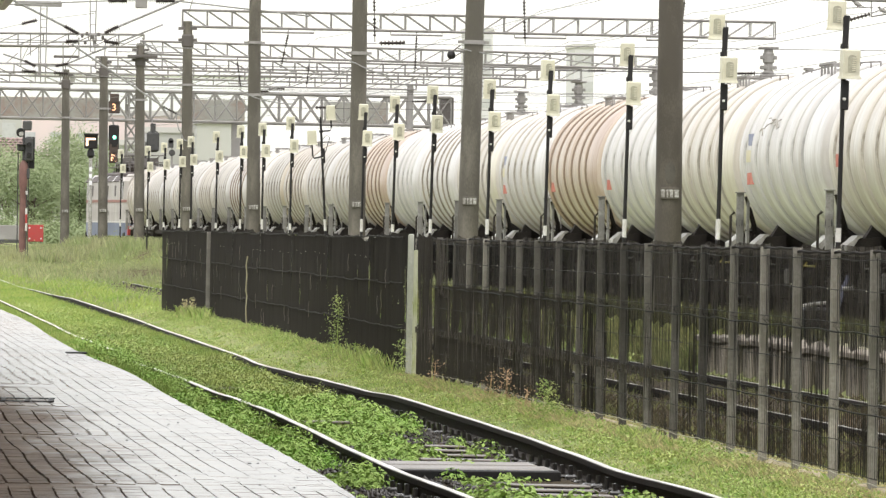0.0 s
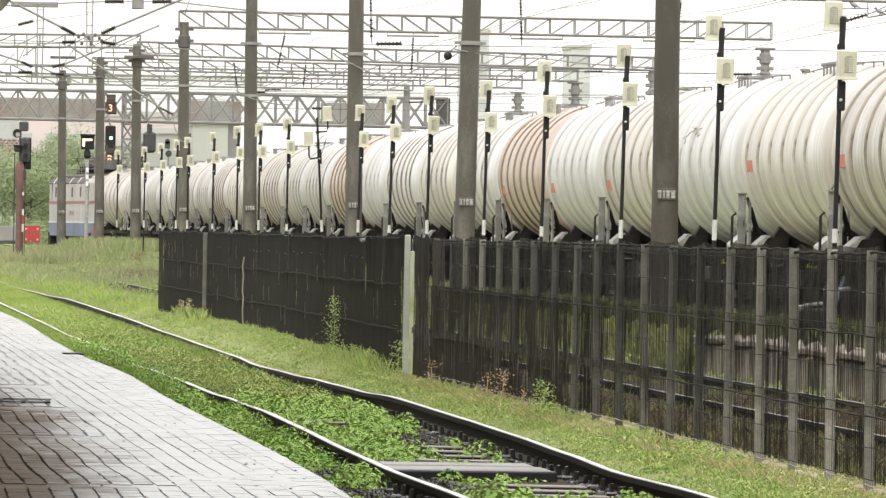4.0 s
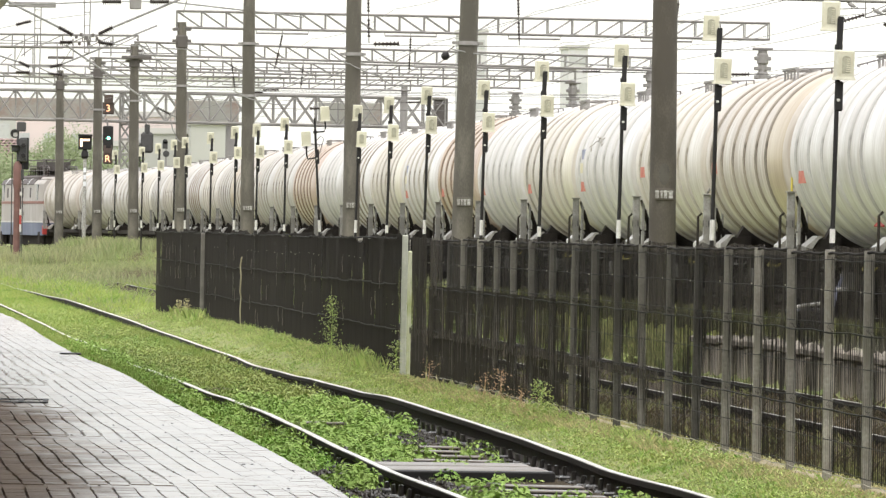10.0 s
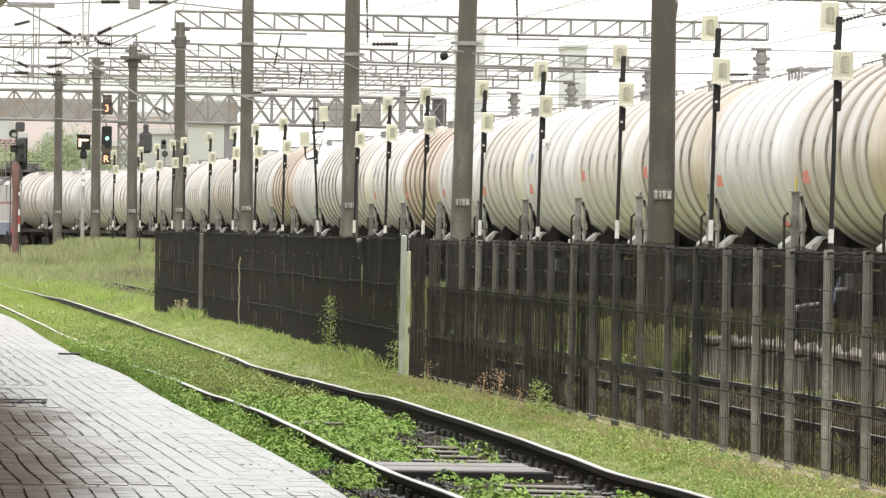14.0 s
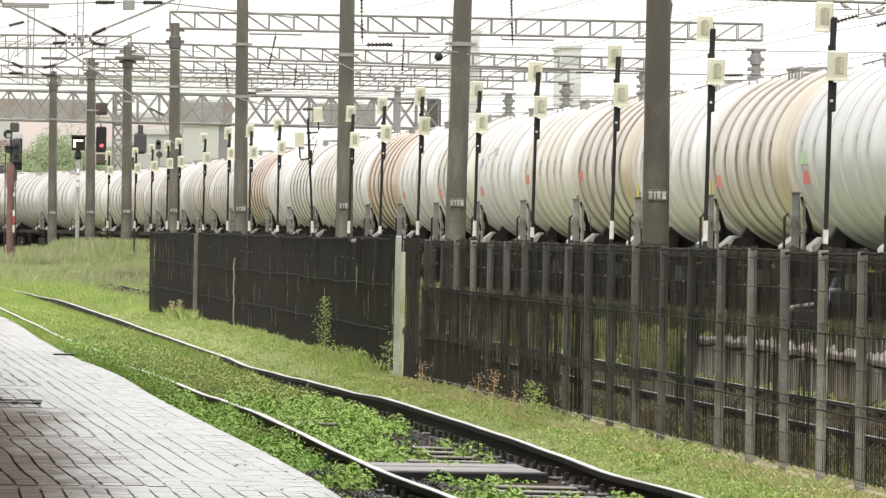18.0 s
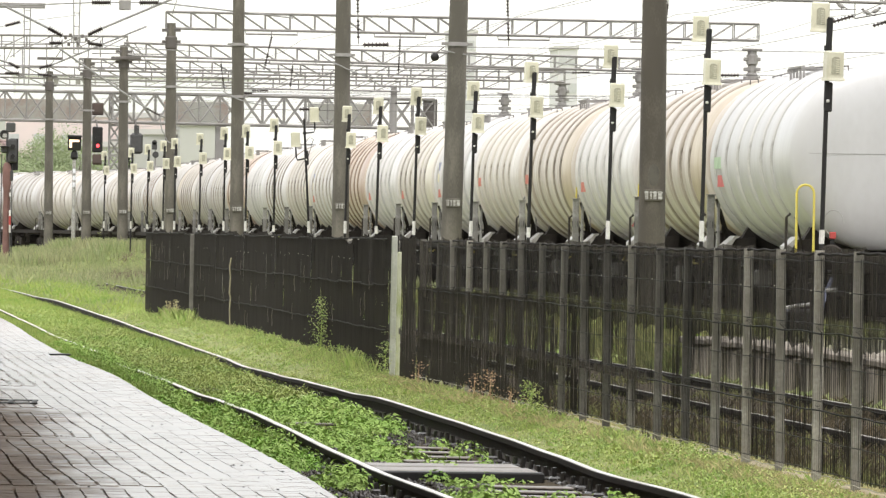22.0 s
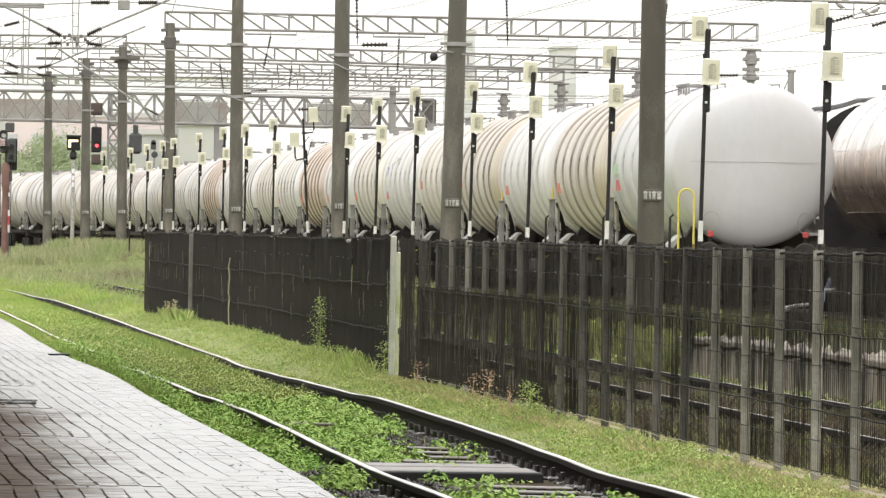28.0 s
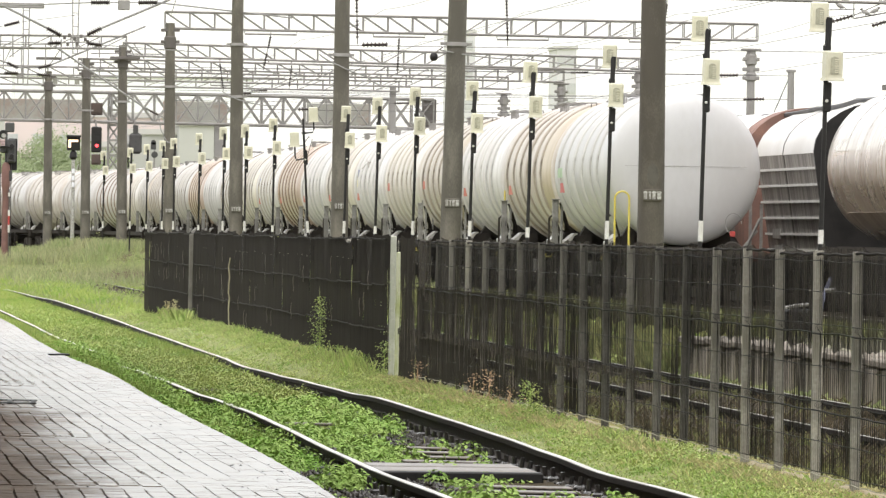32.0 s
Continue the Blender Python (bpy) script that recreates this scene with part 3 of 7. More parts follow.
def build_platforms():
    th = thing("platform_near", "wet brick-paved station platform, pale with dark joints", "platform", kind="structure")
    ring = lambda y: [(-7, y, -0.35), (edge_x(y) - 0.03, y, -0.35), (edge_x(y) - 0.03, y, 0.14), (-7, y, 0.14)]
    part("bed", Shape().rings([ring(y) for y in (-15, 30, *range(42, 130, 3), 230)]), PAVE_BED, th)
    single("ballast_second_track", Shape().add(*grid_strip(7.7, 11.2, 20, 260, 0.02)), BALLAST, "dark wet ballast with some weeds", "ballast", kind="structure")
    single("ballast_freight", Shape().add(*grid_strip(14.6, 25.0, 20, 370, 0.05)), BALLAST, "dark grey ballast of the freight tracks", "ballast", kind="structure")
    # Yard and throat ballast also cover grass to keep green bounce off the tanks.
    single("ballast_yard", Shape().add(*grid_strip(25.0, 48.0, 20, 370, 0.0)), BALLAST, "grey ballast of the wide yard tracks", "ballast", kind="structure")
    single("ballast_throat", Shape().add(*grid_strip(6.5, 48.0, 369, 556, 0.0)), BALLAST, "grey ballast of the turnouts beyond the platforms", "ballast", kind="structure")
    # Out of view: grey ground added so the tanks reflect no green.
    west = [[(x, y, 0.03 + 0.02 * noise.noise((x, y * 0.2, 5))) for x in (-60, -40, -25, -12, -4, 1, 4.2)] for y in range(236, 600, 14)]
    single("ballast_west", Shape().rings(west, False, False), BALLAST, "unseen grey ground added for neutral bounce and reflections", "ballast", kind="structure")
    single("ballast_near_track", Shape().add(*grid_strip(3.45, 5.68, 30, 135, 0.012)), BALLAST, "dark wet ballast and soil under the near track", "ballast", kind="structure")
    mid = thing("platform_middle", "weathered concrete island platform behind the fence", "platform", kind="structure")
    slab = Shape().soft_box(0, 0.25, 0, 0.9, -0.3, 0.30, 0.03).mesh("wall_slab", WALL_STAIN)
    rng = random.Random(8)
    for i in range(44):
        part("wall_slab", slab, None, mid, "stained concrete wall slab", at=pose(11.25 + rng.uniform(-0.012, 0.012), 39.2 + 1.4 * i, rng.uniform(-0.015, 0.01)))
    part("backing", Shape().box(11.38, 11.6, 15, 100.8, -0.3, 0.29), BALLAST, mid)
    cope = Shape().soft_box(0, 0.65, 0, 2.74, 0.30, 0.38, 0.015).mesh("coping_slab", COPING)
    for i in range(22):
        part("coping_slab", cope, None, mid, "pale concrete coping slab", at=pose(11.2 + rng.uniform(-0.025, 0.025), 39.2 + 2.8 * i, rng.uniform(-0.02, 0.012), rng.uniform(-0.4, 0.4), rng.uniform(-2, 2), rng.uniform(-0.5, 0.5)))
    bank = [[(10.95 + 0.06 * noise.noise((1, y * 0.7, 2)), y, -0.2), (11.3, y, 0.08 + 0.05 * noise.noise((5, y * 0.8, 1))), (11.7, y, 0.33 + 0.04 * noise.noise((9, y * 0.6, 1))), (12.0, y, 0.3)] for y in (100.9, *range(102, 173, 2))]
    part("grass_bank", Shape().rings(bank), GRASS_SOIL, mid, "grassy slope beyond the end of the wall")
    part("deck", Shape().box(11.85, 15.45, 15, 101, -0.2, 0.375), EARTH, mid, "trodden earth deck with some grass")
    part("grassy_deck", Shape().box(11.95, 15.45, 101, 172, -0.2, 0.37), GRASS_SOIL, mid, "grown-over end of the island platform")
    slabs = [[(x, 38 + 2.1 * q + 0.3 * noise.noise((x, q, 3)), 0.385 + 0.003 * noise.noise((x * 2, q * 1.3, 1))) for x in (11.84, 12.1, 12.5, 12.9 + 0.25 * noise.noise((q * 0.9, 2, 2)))] for q in range(19)]
    part("deck_paving", Shape().rings(slabs, False, False), COPING, mid, "worn wet concrete paving along the coping", smooth=0)
    # the plate of a crossing between the rails
    cr = thing("crossing_plate", "wet pale plank plate lying between the rails", "plate")
    part("board", Shape().soft_box(4.12, 5.28, 56.4, 57.25, -0.085, -0.037, 0.01), PLATE, cr)
    part("board", Shape().soft_box(4.14, 5.24, 57.33, 58.1, -0.085, -0.034, 0.01), PLATE, cr)
    part("lip", Shape().soft_box(4.12, 5.30, 56.2, 56.4, -0.13, -0.04, 0.01), BLACK, cr)
    # Shade in front of the plate, laid in as a black sheet.
    part("gap", Shape().soft_box(4.12, 5.20, 54.3, 56.2, -0.15, -0.115, 0.01), BLACK, cr, "flat black sheet drawn as shade below the plate")
    for x0, x1, y in ((4.95, 5.26, 64.2), (4.82, 5.28, 62.9), (4.9, 5.24, 61.6), (4.62, 5.28, 60.4), (4.80, 5.34, 54.6), (4.66, 5.30, 53.6), (4.74, 5.30, 52.6), (4.55, 5.2, 51.7)):
        sl = thing("track_slat", "wet shining plank slat across the track bed", "slat", pose(0, y, 0, 0, 0.5, 0), group="slats in the track bed")
        part("board", Shape().soft_box(x0, x1, -0.15, 0.15, -0.056, -0.04, 0.005), PLATE, sl)
        # Added black block: keeps the shaded front below the slat dark.
        part("bearer", Shape().box(x0 + 0.01, x1 - 0.01, -0.14, 0.14, -0.15, -0.056), BLACK, sl)
    c2 = thing("tie_bar", "thin pale tie board across the track among weeds", "board")
    part("board", Shape().soft_box(4.38, 5.2, 71.0, 71.18, -0.09, -0.065, 0.008), PLATE, c2)


# ---- the freight train ----
SPEED = 2.82
MOVING = []
SPIN = []
SWITCH_PLATES = []


def wagon_kinds(k):
    return {0: TANK_GREY, 1: TANK_BEIGE, 2: TANK_WHITE, 3: TANK_BEIGE, 4: TANK_CREAM, 5: TANK_WHITE, 6: TANK_CREAM, 7: TANK_WHITE, 8: TANK_RUST,
            9: TANK_WHITE, 10: TANK_CREAM, 11: TANK_WHITE, 12: TANK_WHITE, 13: TANK_RUST}.get(k, (TANK_DULL, TANK_BEIGE, TANK_DULL, TANK_CREAM, TANK_DULL)[k % 5])


R_TANK, AXIS = 1.49, 2.665


def barrel_profile():
    """Smooth shell with dished heads, from the rear to the front."""
    p = [(-5.3 - 0.30 * math.sin(a), R_TANK * math.cos(a) ** 0.55) for a in (radians(d) for d in (89.5, 84, 76, 66, 54, 40, 26, 12, 3))]
    p += [(-3.5, R_TANK), (0, R_TANK), (3, R_TANK)]
    p += [(5.3 + 0.30 * math.sin(a), R_TANK * math.cos(a) ** 0.55) for a in (radians(d) for d in (3, 12, 26, 40, 54, 66, 76, 84, 89.5))]
    return p


RINGS = (5.08, 3.45, 1.8, 0.15, -1.5, -2.9)


def ring_profile():
    """A rounded stiffening ring standing proud of the shell."""
    return [(0.26 * math.cos(a) * -1, R_TANK - 0.004 + 0.07 * math.sin(a)) for a in (math.pi * i / 8 for i in range(9))]


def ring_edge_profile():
    """A narrow strip at a ring's foot, coloured for its shade and dirt."""
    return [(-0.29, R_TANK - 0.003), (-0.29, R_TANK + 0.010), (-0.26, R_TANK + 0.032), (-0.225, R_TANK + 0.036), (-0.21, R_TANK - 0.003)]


def wheelset():
    s = Shape()
    for x in (-0.75, 0.75):
        o = 0.07 if x > 0 else -0.07
        rings = []
        for dx, r in ((-o, 0.49), (-o * 0.6, 0.49), (-o * 0.5, 0.46), (o, 0.455), (o, 0.38), (o * 0.2, 0.36), (o * 0.2, 0.12), (o * 1.2, 0.1)):
            rings.append([(x + dx, r * math.cos(a), r * math.sin(a)) for a in (2 * math.pi * k / 20 for k in range(20))])
        s.rings(rings)
    s.tube((-0.95, 0, 0), (0.95, 0, 0), 0.08)
    return s.mesh("wheelset", FRAME)


def build_wagon_parts():
    d = {}
    d["barrel"] = Shape().lathe_y(barrel_profile(), 0, AXIS, 64)
    d["stiffening_ring"] = Shape().lathe_y(ring_profile(), 0, AXIS, 64)
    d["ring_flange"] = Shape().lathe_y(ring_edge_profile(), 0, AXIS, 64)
    fr = Shape().box(-0.3, 0.3, -5.6, 5.6, 0.85, 1.15)
    for y in (-5.75, 5.6):
        fr.soft_box(-1.3, 1.3, y, y + 0.15, 0.8, 1.13, 0.02)
    for x in (-1.2, 1.1):
        fr.box(x, x + 0.1, -5.6, 5.6, 0.98, 1.15)
    for y in (-3.9, 0, 3.9):
        fr.box(-1.2, 1.2, y - 0.12, y + 0.12, 0.9, 1.15)
    d["underframe"] = fr
    sd = Shape()
    sd.hexa([(-1.25, -0.2, 1.12), (1.25, -0.2, 1.12), (1.25, 0.2, 1.12), (-1.25, 0.2, 1.12)], [(-1.0, -0.15, 1.55), (1.0, -0.15, 1.55), (1.0, 0.15, 1.55), (-1.0, 0.15, 1.55)])
    d["saddle"] = sd
    # Pale slope carries the sky light, dark block the shaded end face.
    d["saddle_cap"] = Shape().rings([[(x, y, z) for x, z in ((-1.44, 1.15), (-1.44, 1.23), (-1.26, 1.385), (-1.19, 1.39), (-1.19, 1.36), (-1.25, 1.34), (-1.37, 1.15))] for y in (-0.4, 0.4)])
    d["jacking_block"] = Shape().rings([[(x, y, z) for x, z in ((-1.38, 1.12), (-1.38, 1.165), (-1.25, 1.33), (-0.9, 1.37), (-0.9, 1.12))] for y in (-0.37, 0.37)])
    d["rear_band"] = Shape().lathe_y([(-5.36, R_TANK * 0.985), (-5.3, R_TANK + 0.004), (-3.24, R_TANK + 0.004), (-3.23, R_TANK - 0.004)], 0, AXIS, 64)
    grip = [(-1.52, 5.14, 2.1), (-1.52, 5.14, 2.32), (-1.47, 5.14, 2.36), (-1.42, 5.14, 2.32), (-1.42, 5.14, 2.1)]
    d["grip"] = Shape().pipe(grip, 0.02, 6)
    d["number_frame"] = Shape().box(-1.545, -1.535, 5.08, 5.14, 1.52, 1.53).box(-1.545, -1.535, 5.08, 5.14, 1.62, 1.63).box(-1.60, -1.59, 5.13, 5.145, 1.52, 1.63).box(-1.50, -1.49, 5.13, 5.145, 1.52, 1.63)
    bg = Shape()
    for x in (-1.05, 0.95):
        bg.hexa([(x, -0.5, 0.35), (x + 0.1, -0.5, 0.35), (x + 0.1, 0.5, 0.35), (x, 0.5, 0.35)], [(x, -1.2, 0.72), (x + 0.1, -1.2, 0.72), (x + 0.1, 1.2, 0.72), (x, 1.2, 0.72)])
        for y in (-0.92, 0.92):
            bg.soft_box(x - 0.04, x + 0.14, y - 0.14, y + 0.14, 0.3, 0.66, 0.03)
        for y in (-0.2, 0, 0.2):
            bg.tube((x + 0.05, y, 0.38), (x + 0.05, y, 0.8), 0.07)
    bg.box(-0.95, 0.95, -0.22, 0.22, 0.5, 0.82)
    d["bogie"] = bg
    st = Shape().soft_box(-1.59, -1.46, 5.15, 5.21, 1.15, 2.08, 0.008)
    st.box(-1.61, -1.42, 5.1, 5.24, 2.08, 2.1)
    for z in (1.3, 1.5, 1.7, 1.9):
        for x in (-1.575, -1.475):
            st.tube((x, 5.135, z), (x, 5.155, z), 0.011, n=6)
    st.hexa([(-1.40, 5.2, 1.15), (-1.36, 5.2, 1.15), (-1.36, 5.5, 1.15), (-1.40, 5.5, 1.15)], [(-1.40, 5.2, 2.1), (-1.36, 5.2, 2.1), (-1.36, 5.25, 2.1), (-1.40, 5.25, 2.1)])
    d["step_plate"] = st
    st2 = Shape().pipe([(-1.42, 5.24, 2.02), (-1.3, 5.34, 1.6), (-1.1, 5.46, 1.15)], 0.028, 6).tube((-1.37, 5.3, 1.95), (-1.37, 5.3, 1.15), 0.022, n=6).tube((-1.29, 5.36, 1.7), (-1.29, 5.36, 1.15), 0.022, n=6)
    st2.pipe([(-1.33, 5.4, 1.85), (-1.22, 5.44, 1.52), (-1.2, 5.46, 1.15)], 0.018, 6).tube((-1.42, 5.28, 1.45), (-1.16, 5.4, 1.38), 0.016, n=5)
    d["rear_strut"] = Shape().tube((-1.15, -4.8, 1.1), (-1.35, -5.2, 1.7), 0.02, n=6).pipe([(-1.5, -5.2, 1.15), (-1.5, -5.24, 1.7), (-1.44, -5.26, 1.76)], 0.024, 6)
    d["brace_plate"] = st2
    top = AXIS + R_TANK
    d["tread_bar"] = Shape().box(-0.03, 0.03, -0.9, 0.9, top + 0.045, top + 0.065)
    d["walkway_bearer"] = Shape().box(-0.75, 0.75, 0, 0.035, top + 0.02, top + 0.048).box(-0.718, -0.682, 0, 0.035, top - 0.22, top + 0.03).box(0.682, 0.718, 0, 0.035, top - 0.22, top + 0.03)
    for side, x in (("left", -0.5), ("right", 0.5)):
        hr = Shape().pipe([(x, -5.0, top - 0.13), (x, -4.97, top - 0.01), (x, -1.0, top + 0.045), (x, 1.0, top + 0.045), (x, 4.97, top - 0.01), (x, 5.0, top - 0.13)], 0.013, 5)
        for y in (-3.8, -2.5, 2.5, 3.8):
            hr.tube((x, y, top - 0.12), (x, y, top + 0.02), 0.012, n=5)
        d["top_rail_" + side] = hr
    d["hatch"] = Shape().lathe_z([(top - 0.05, 0.28), (top + 0.03, 0.28), (top + 0.055, 0.22), (top + 0.065, 0.08)], n=20)
    bf = Shape()
    d["buffer"] = bf.lathe_y([(-0.36, 0.06), (-0.36, 0.2), (-0.33, 0.225), (-0.3, 0.2), (-0.28, 0.08), (-0.1, 0.08), (-0.1, 0.12), (0.04, 0.12)], 0, 0, 16)
    pl = Shape()
    pl.box(-0.012, 0.0, -0.5, 0.5, -0.1, 0.1)
    d["label_plate"] = pl
    return d


def build_train():
    d = build_wagon_parts()
    mats = {"underframe": FRAME, "saddle": FRAME, "saddle_cap": SADDLE, "ring_flange": GRIME_SHADE, "bogie": FRAME, "step_plate": BRACKET, "brace_plate": FRAME, "rear_strut": FRAME, "tread_bar": STEEL, "walkway_bearer": STEEL, "top_rail_left": STEEL_DARK, "top_rail_right": STEEL_DARK, "hatch": STEEL, "jacking_block": FRAME, "grip": YELLOW, "number_frame": BLACK, "buffer": FRAME, "label_plate": ORANGE}
    me = {n: s.mesh(n, mats.get(n, TANK_WHITE), 30) for n, s in d.items()}
    blue_plate = d["label_plate"].mesh("label_plate", BLUE)
    green_plate = d["label_plate"].mesh("label_plate", GREEN_LABEL)
    axle = wheelset()
    barrels, rings_ = {}, {}
    rust_strip = d["ring_flange"].mesh("ring_flange", GRIME_RUST)
    dark_strip = d["ring_flange"].mesh("ring_flange", GRIME_SHADE_DARK)
    pale_strip = d["ring_flange"].mesh("ring_flange", SHADE_PALE)
    bands = {k: d["rear_band"].mesh("rear_band", b, 30) for k, b in ((1, BAND_TAN), (3, BAND_TAN), (6, BAND_YELLOW), (8, BAND_BROWN), (10, BAND_YELLOW), (13, BAND_BROWN), (17, BAND_TAN))}
    yellow_plate = d["label_plate"].mesh("label_plate", LABEL_YELLOW)
    brown_ring = d["stiffening_ring"].mesh("stiffening_ring", RING_BROWN, 60)
    hoop_pts = [(-0.14, 0, 0)] + [(-0.14 * math.cos(a), 0, 0.95 + 0.14 * math.sin(a)) for a in (math.pi * i / 8 for i in range(9))] + [(0.14, 0, 0)]
    hoop = Shape().pipe(hoop_pts, 0.021, 8)
    hoops = {True: hoop.mesh("handhold", YELLOW), False: hoop.mesh("handhold", BRACKET)}
    words = {TANK_WHITE: "dull white", TANK_CREAM: "stained cream", TANK_BEIGE: "dirty beige", TANK_DULL: "dull grey-cream", TANK_RUST: "rust-streaked cream", TANK_GREY: "clean pale grey"}
    rng = random.Random(11)
    for k in range(27):
        m = wagon_kinds(k)
        if m not in barrels:
            barrels[m] = d["barrel"].mesh("barrel", m, 30)
            rings_[m] = d["stiffening_ring"].mesh("stiffening_ring", m, 60)
        w = thing("tank_wagon", words[m] + " ribbed tank wagon rolling in a long freight train", "tank wagon", group="tank wagons of the freight train")
        b = part("barrel", barrels[m], None, w, "ribbed cylindrical tank with dished ends")
        for y in RINGS:
            rusty = k == 8 and y == RINGS[0]
            part("stiffening_ring", brown_ring if rusty else rings_[m], None, w, "brown rusty ring" if rusty else "", at=pose(0, y, 0))
            part("ring_flange", rust_strip if k in (8, 13, 19) else dark_strip if k in (1, 3, 11, 16) else pale_strip if m in (TANK_GREY, TANK_WHITE) and k != 9 else me["ring_flange"], None, w, at=pose(0, y, 0))
        if k in bands:
            part("rear_band", bands[k], None, w, {BAND_TAN: "tan stained shell end", BAND_YELLOW: "yellowed shell end", BAND_BROWN: "pinkish-brown shell end"}[bands[k].materials[0]])
        part("underframe", me["underframe"], None, w)
        for y in (-4.35, 4.1):
            part("saddle", me["saddle"], None, w, at=pose(0, y, 0))
            part("saddle_cap", me["saddle_cap"], None, w, "pale wet jacking plate, sky light in its colour", at=pose(0, y, 0))
            part("jacking_block", me["jacking_block"], None, w, at=pose(0, y, 0))
        for y in (-3.9, 3.9):
            bo = part("bogie", me["bogie"], None, w, at=pose(0, y, 0))
            for yy in (-0.92, 0.92):
                ws = part("wheelset", axle, None, bo, at=pose(0, yy, 0.46))
                SPIN.append((ws, yy))
        if k < 8:
            for y, m2 in ((-2.2, YELLOW), (2.6, BRACKET)):
                part("brake_lever", Shape().pipe([(-1.2, y - 0.7, 0.92), (-1.24, y - 0.65, 0.88), (-1.24, y + 0.65, 0.88), (-1.2, y + 0.7, 0.94)], 0.018, 6), m2, w, "yellow brake lever" if m2 is YELLOW else "")
            part("air_tank", Shape().lathe_y([(-0.55, 0.02), (-0.52, 0.12), (-0.44, 0.17), (0.44, 0.17), (0.52, 0.12), (0.55, 0.02)], -0.85, 0.72, 14), FRAME, w)
            part("brake_box", Shape().soft_box(-1.22, -0.95, 1.0, 1.35, 0.55, 0.82, 0.03), BRACKET, w)
        part("step_plate", me["step_plate"], None, w)
        part("brace_plate", me["brace_plate"], None, w)
        part("rear_strut", me["rear_strut"], None, w)
        for x in (-0.71, -0.55, -0.39, 0.39, 0.55, 0.71):
            part("tread_bar", me["tread_bar"], None, w, at=pose(x, 0, 0))
        for y in (-0.9, -0.45, 0.0, 0.45, 0.86):
            part("walkway_bearer", me["walkway_bearer"], None, w, at=pose(0, y, 0))
        part("top_rail", me["top_rail_left"], None, w)
        part("top_rail", me["top_rail_right"], None, w)
        if k in (1, 2):
            part("grip", me["grip"], None, w, "short yellow grip")
        if k < 6:
            part("number_frame", me["number_frame"], None, w)
        part("hatch", me["hatch"], None, w)
        for x in (-0.875, 0.875):
            part("buffer", me["buffer"], None, w, at=pose(x, -5.72, 1.05))
            part("buffer", me["buffer"], None, w, at=pose(x, 5.72, 1.05, 0, 0, 180))
        if k in (0, 3, 4, 9, 15):
            part("handhold", hoops[k == 0], None, w, "bright yellow handhold hoop" if k == 0 else "", at=pose(-1.26, -5.72, 1.13))
        z = -0.12 if k in (4, 3) else -0.34
        if k < 10:
            part("label_plate", me["label_plate"] if k else d["label_plate"].mesh("label_plate", RED), None, w, "faded red label", at=pose(-math.sqrt(R_TANK ** 2 - z * z) - 0.03, 4.0, AXIS + z))
        if k in (5, 9):
            part("label_plate", blue_plate, None, w, "blue label", at=pose(-math.sqrt(R_TANK ** 2 - 0.1) - 0.01, 4.0, AXIS + 0.32))
            part("label_plate", yellow_plate, None, w, "yellowed paper label", at=pose(-R_TANK - 0.012, 4.0, AXIS + 0.04))
        if k == 5:
            for y0, y1, z0, z1 in ((2.9, 1.2, 0.45, 0.62), (2.2, 0.4, 0.66, 0.60), (1.4, 0.2, 0.58, 0.48), (2.6, 2.3, 0.5, 0.36), (0.9, 0.5, 0.62, 0.45)):
                line = [(y0 + (y1 - y0) * q / 6, z0 + (z1 - z0) * q / 6 + 0.02 * math.sin(q * 2.3)) for q in range(7)]
                part("paint_stroke", Shape().pipe([(-math.sqrt((R_TANK + 0.06) ** 2 - z * z), y, AXIS + z) for y, z in line], 0.009, 5), GRIME_SHADE, w, "faint dark spray stroke")
        if k == 2:
            part("warning_mark", Shape().box(-0.03, 0.0, -0.5, 0.5, -0.07, 0.07), RED, w, "small red mark low on the shell", at=pose(-1.06, -2.4, AXIS - 1.08, 0, 44, 0))
        if k == 0:
            for x in (-0.83, 0.9):
                part("tail_marker", Shape().soft_box(x - 0.05, x + 0.05, -5.9, -5.8, 1.36, 1.47, 0.01), RED, w, "red tail marker")
                part("marker_stem", Shape().box(x - 0.03, x + 0.03, -5.87, -5.83, 1.2, 1.36), BLACK, w)
                part("hose_ring", Shape().pipe([(x + 0.02 + 0.16 * math.cos(a), -5.8, 1.62 + 0.2 * math.sin(a)) for a in (0.35 * i for i in range(15))], 0.007), BRACKET, w, "coiled white hose")
            part("label_plate", green_plate, None, w, "faded green label", at=pose(-R_TANK - 0.03, 4.2, AXIS - 0.03))
            part("weld_seam", Shape().tube((-1.2, -5.602, AXIS + 0.06), (1.2, -5.602, AXIS + 0.06), 0.004, n=6), BRACKET, w)
        MOVING.append((w, 160.3 + 12.02 * k))
    build_loco()


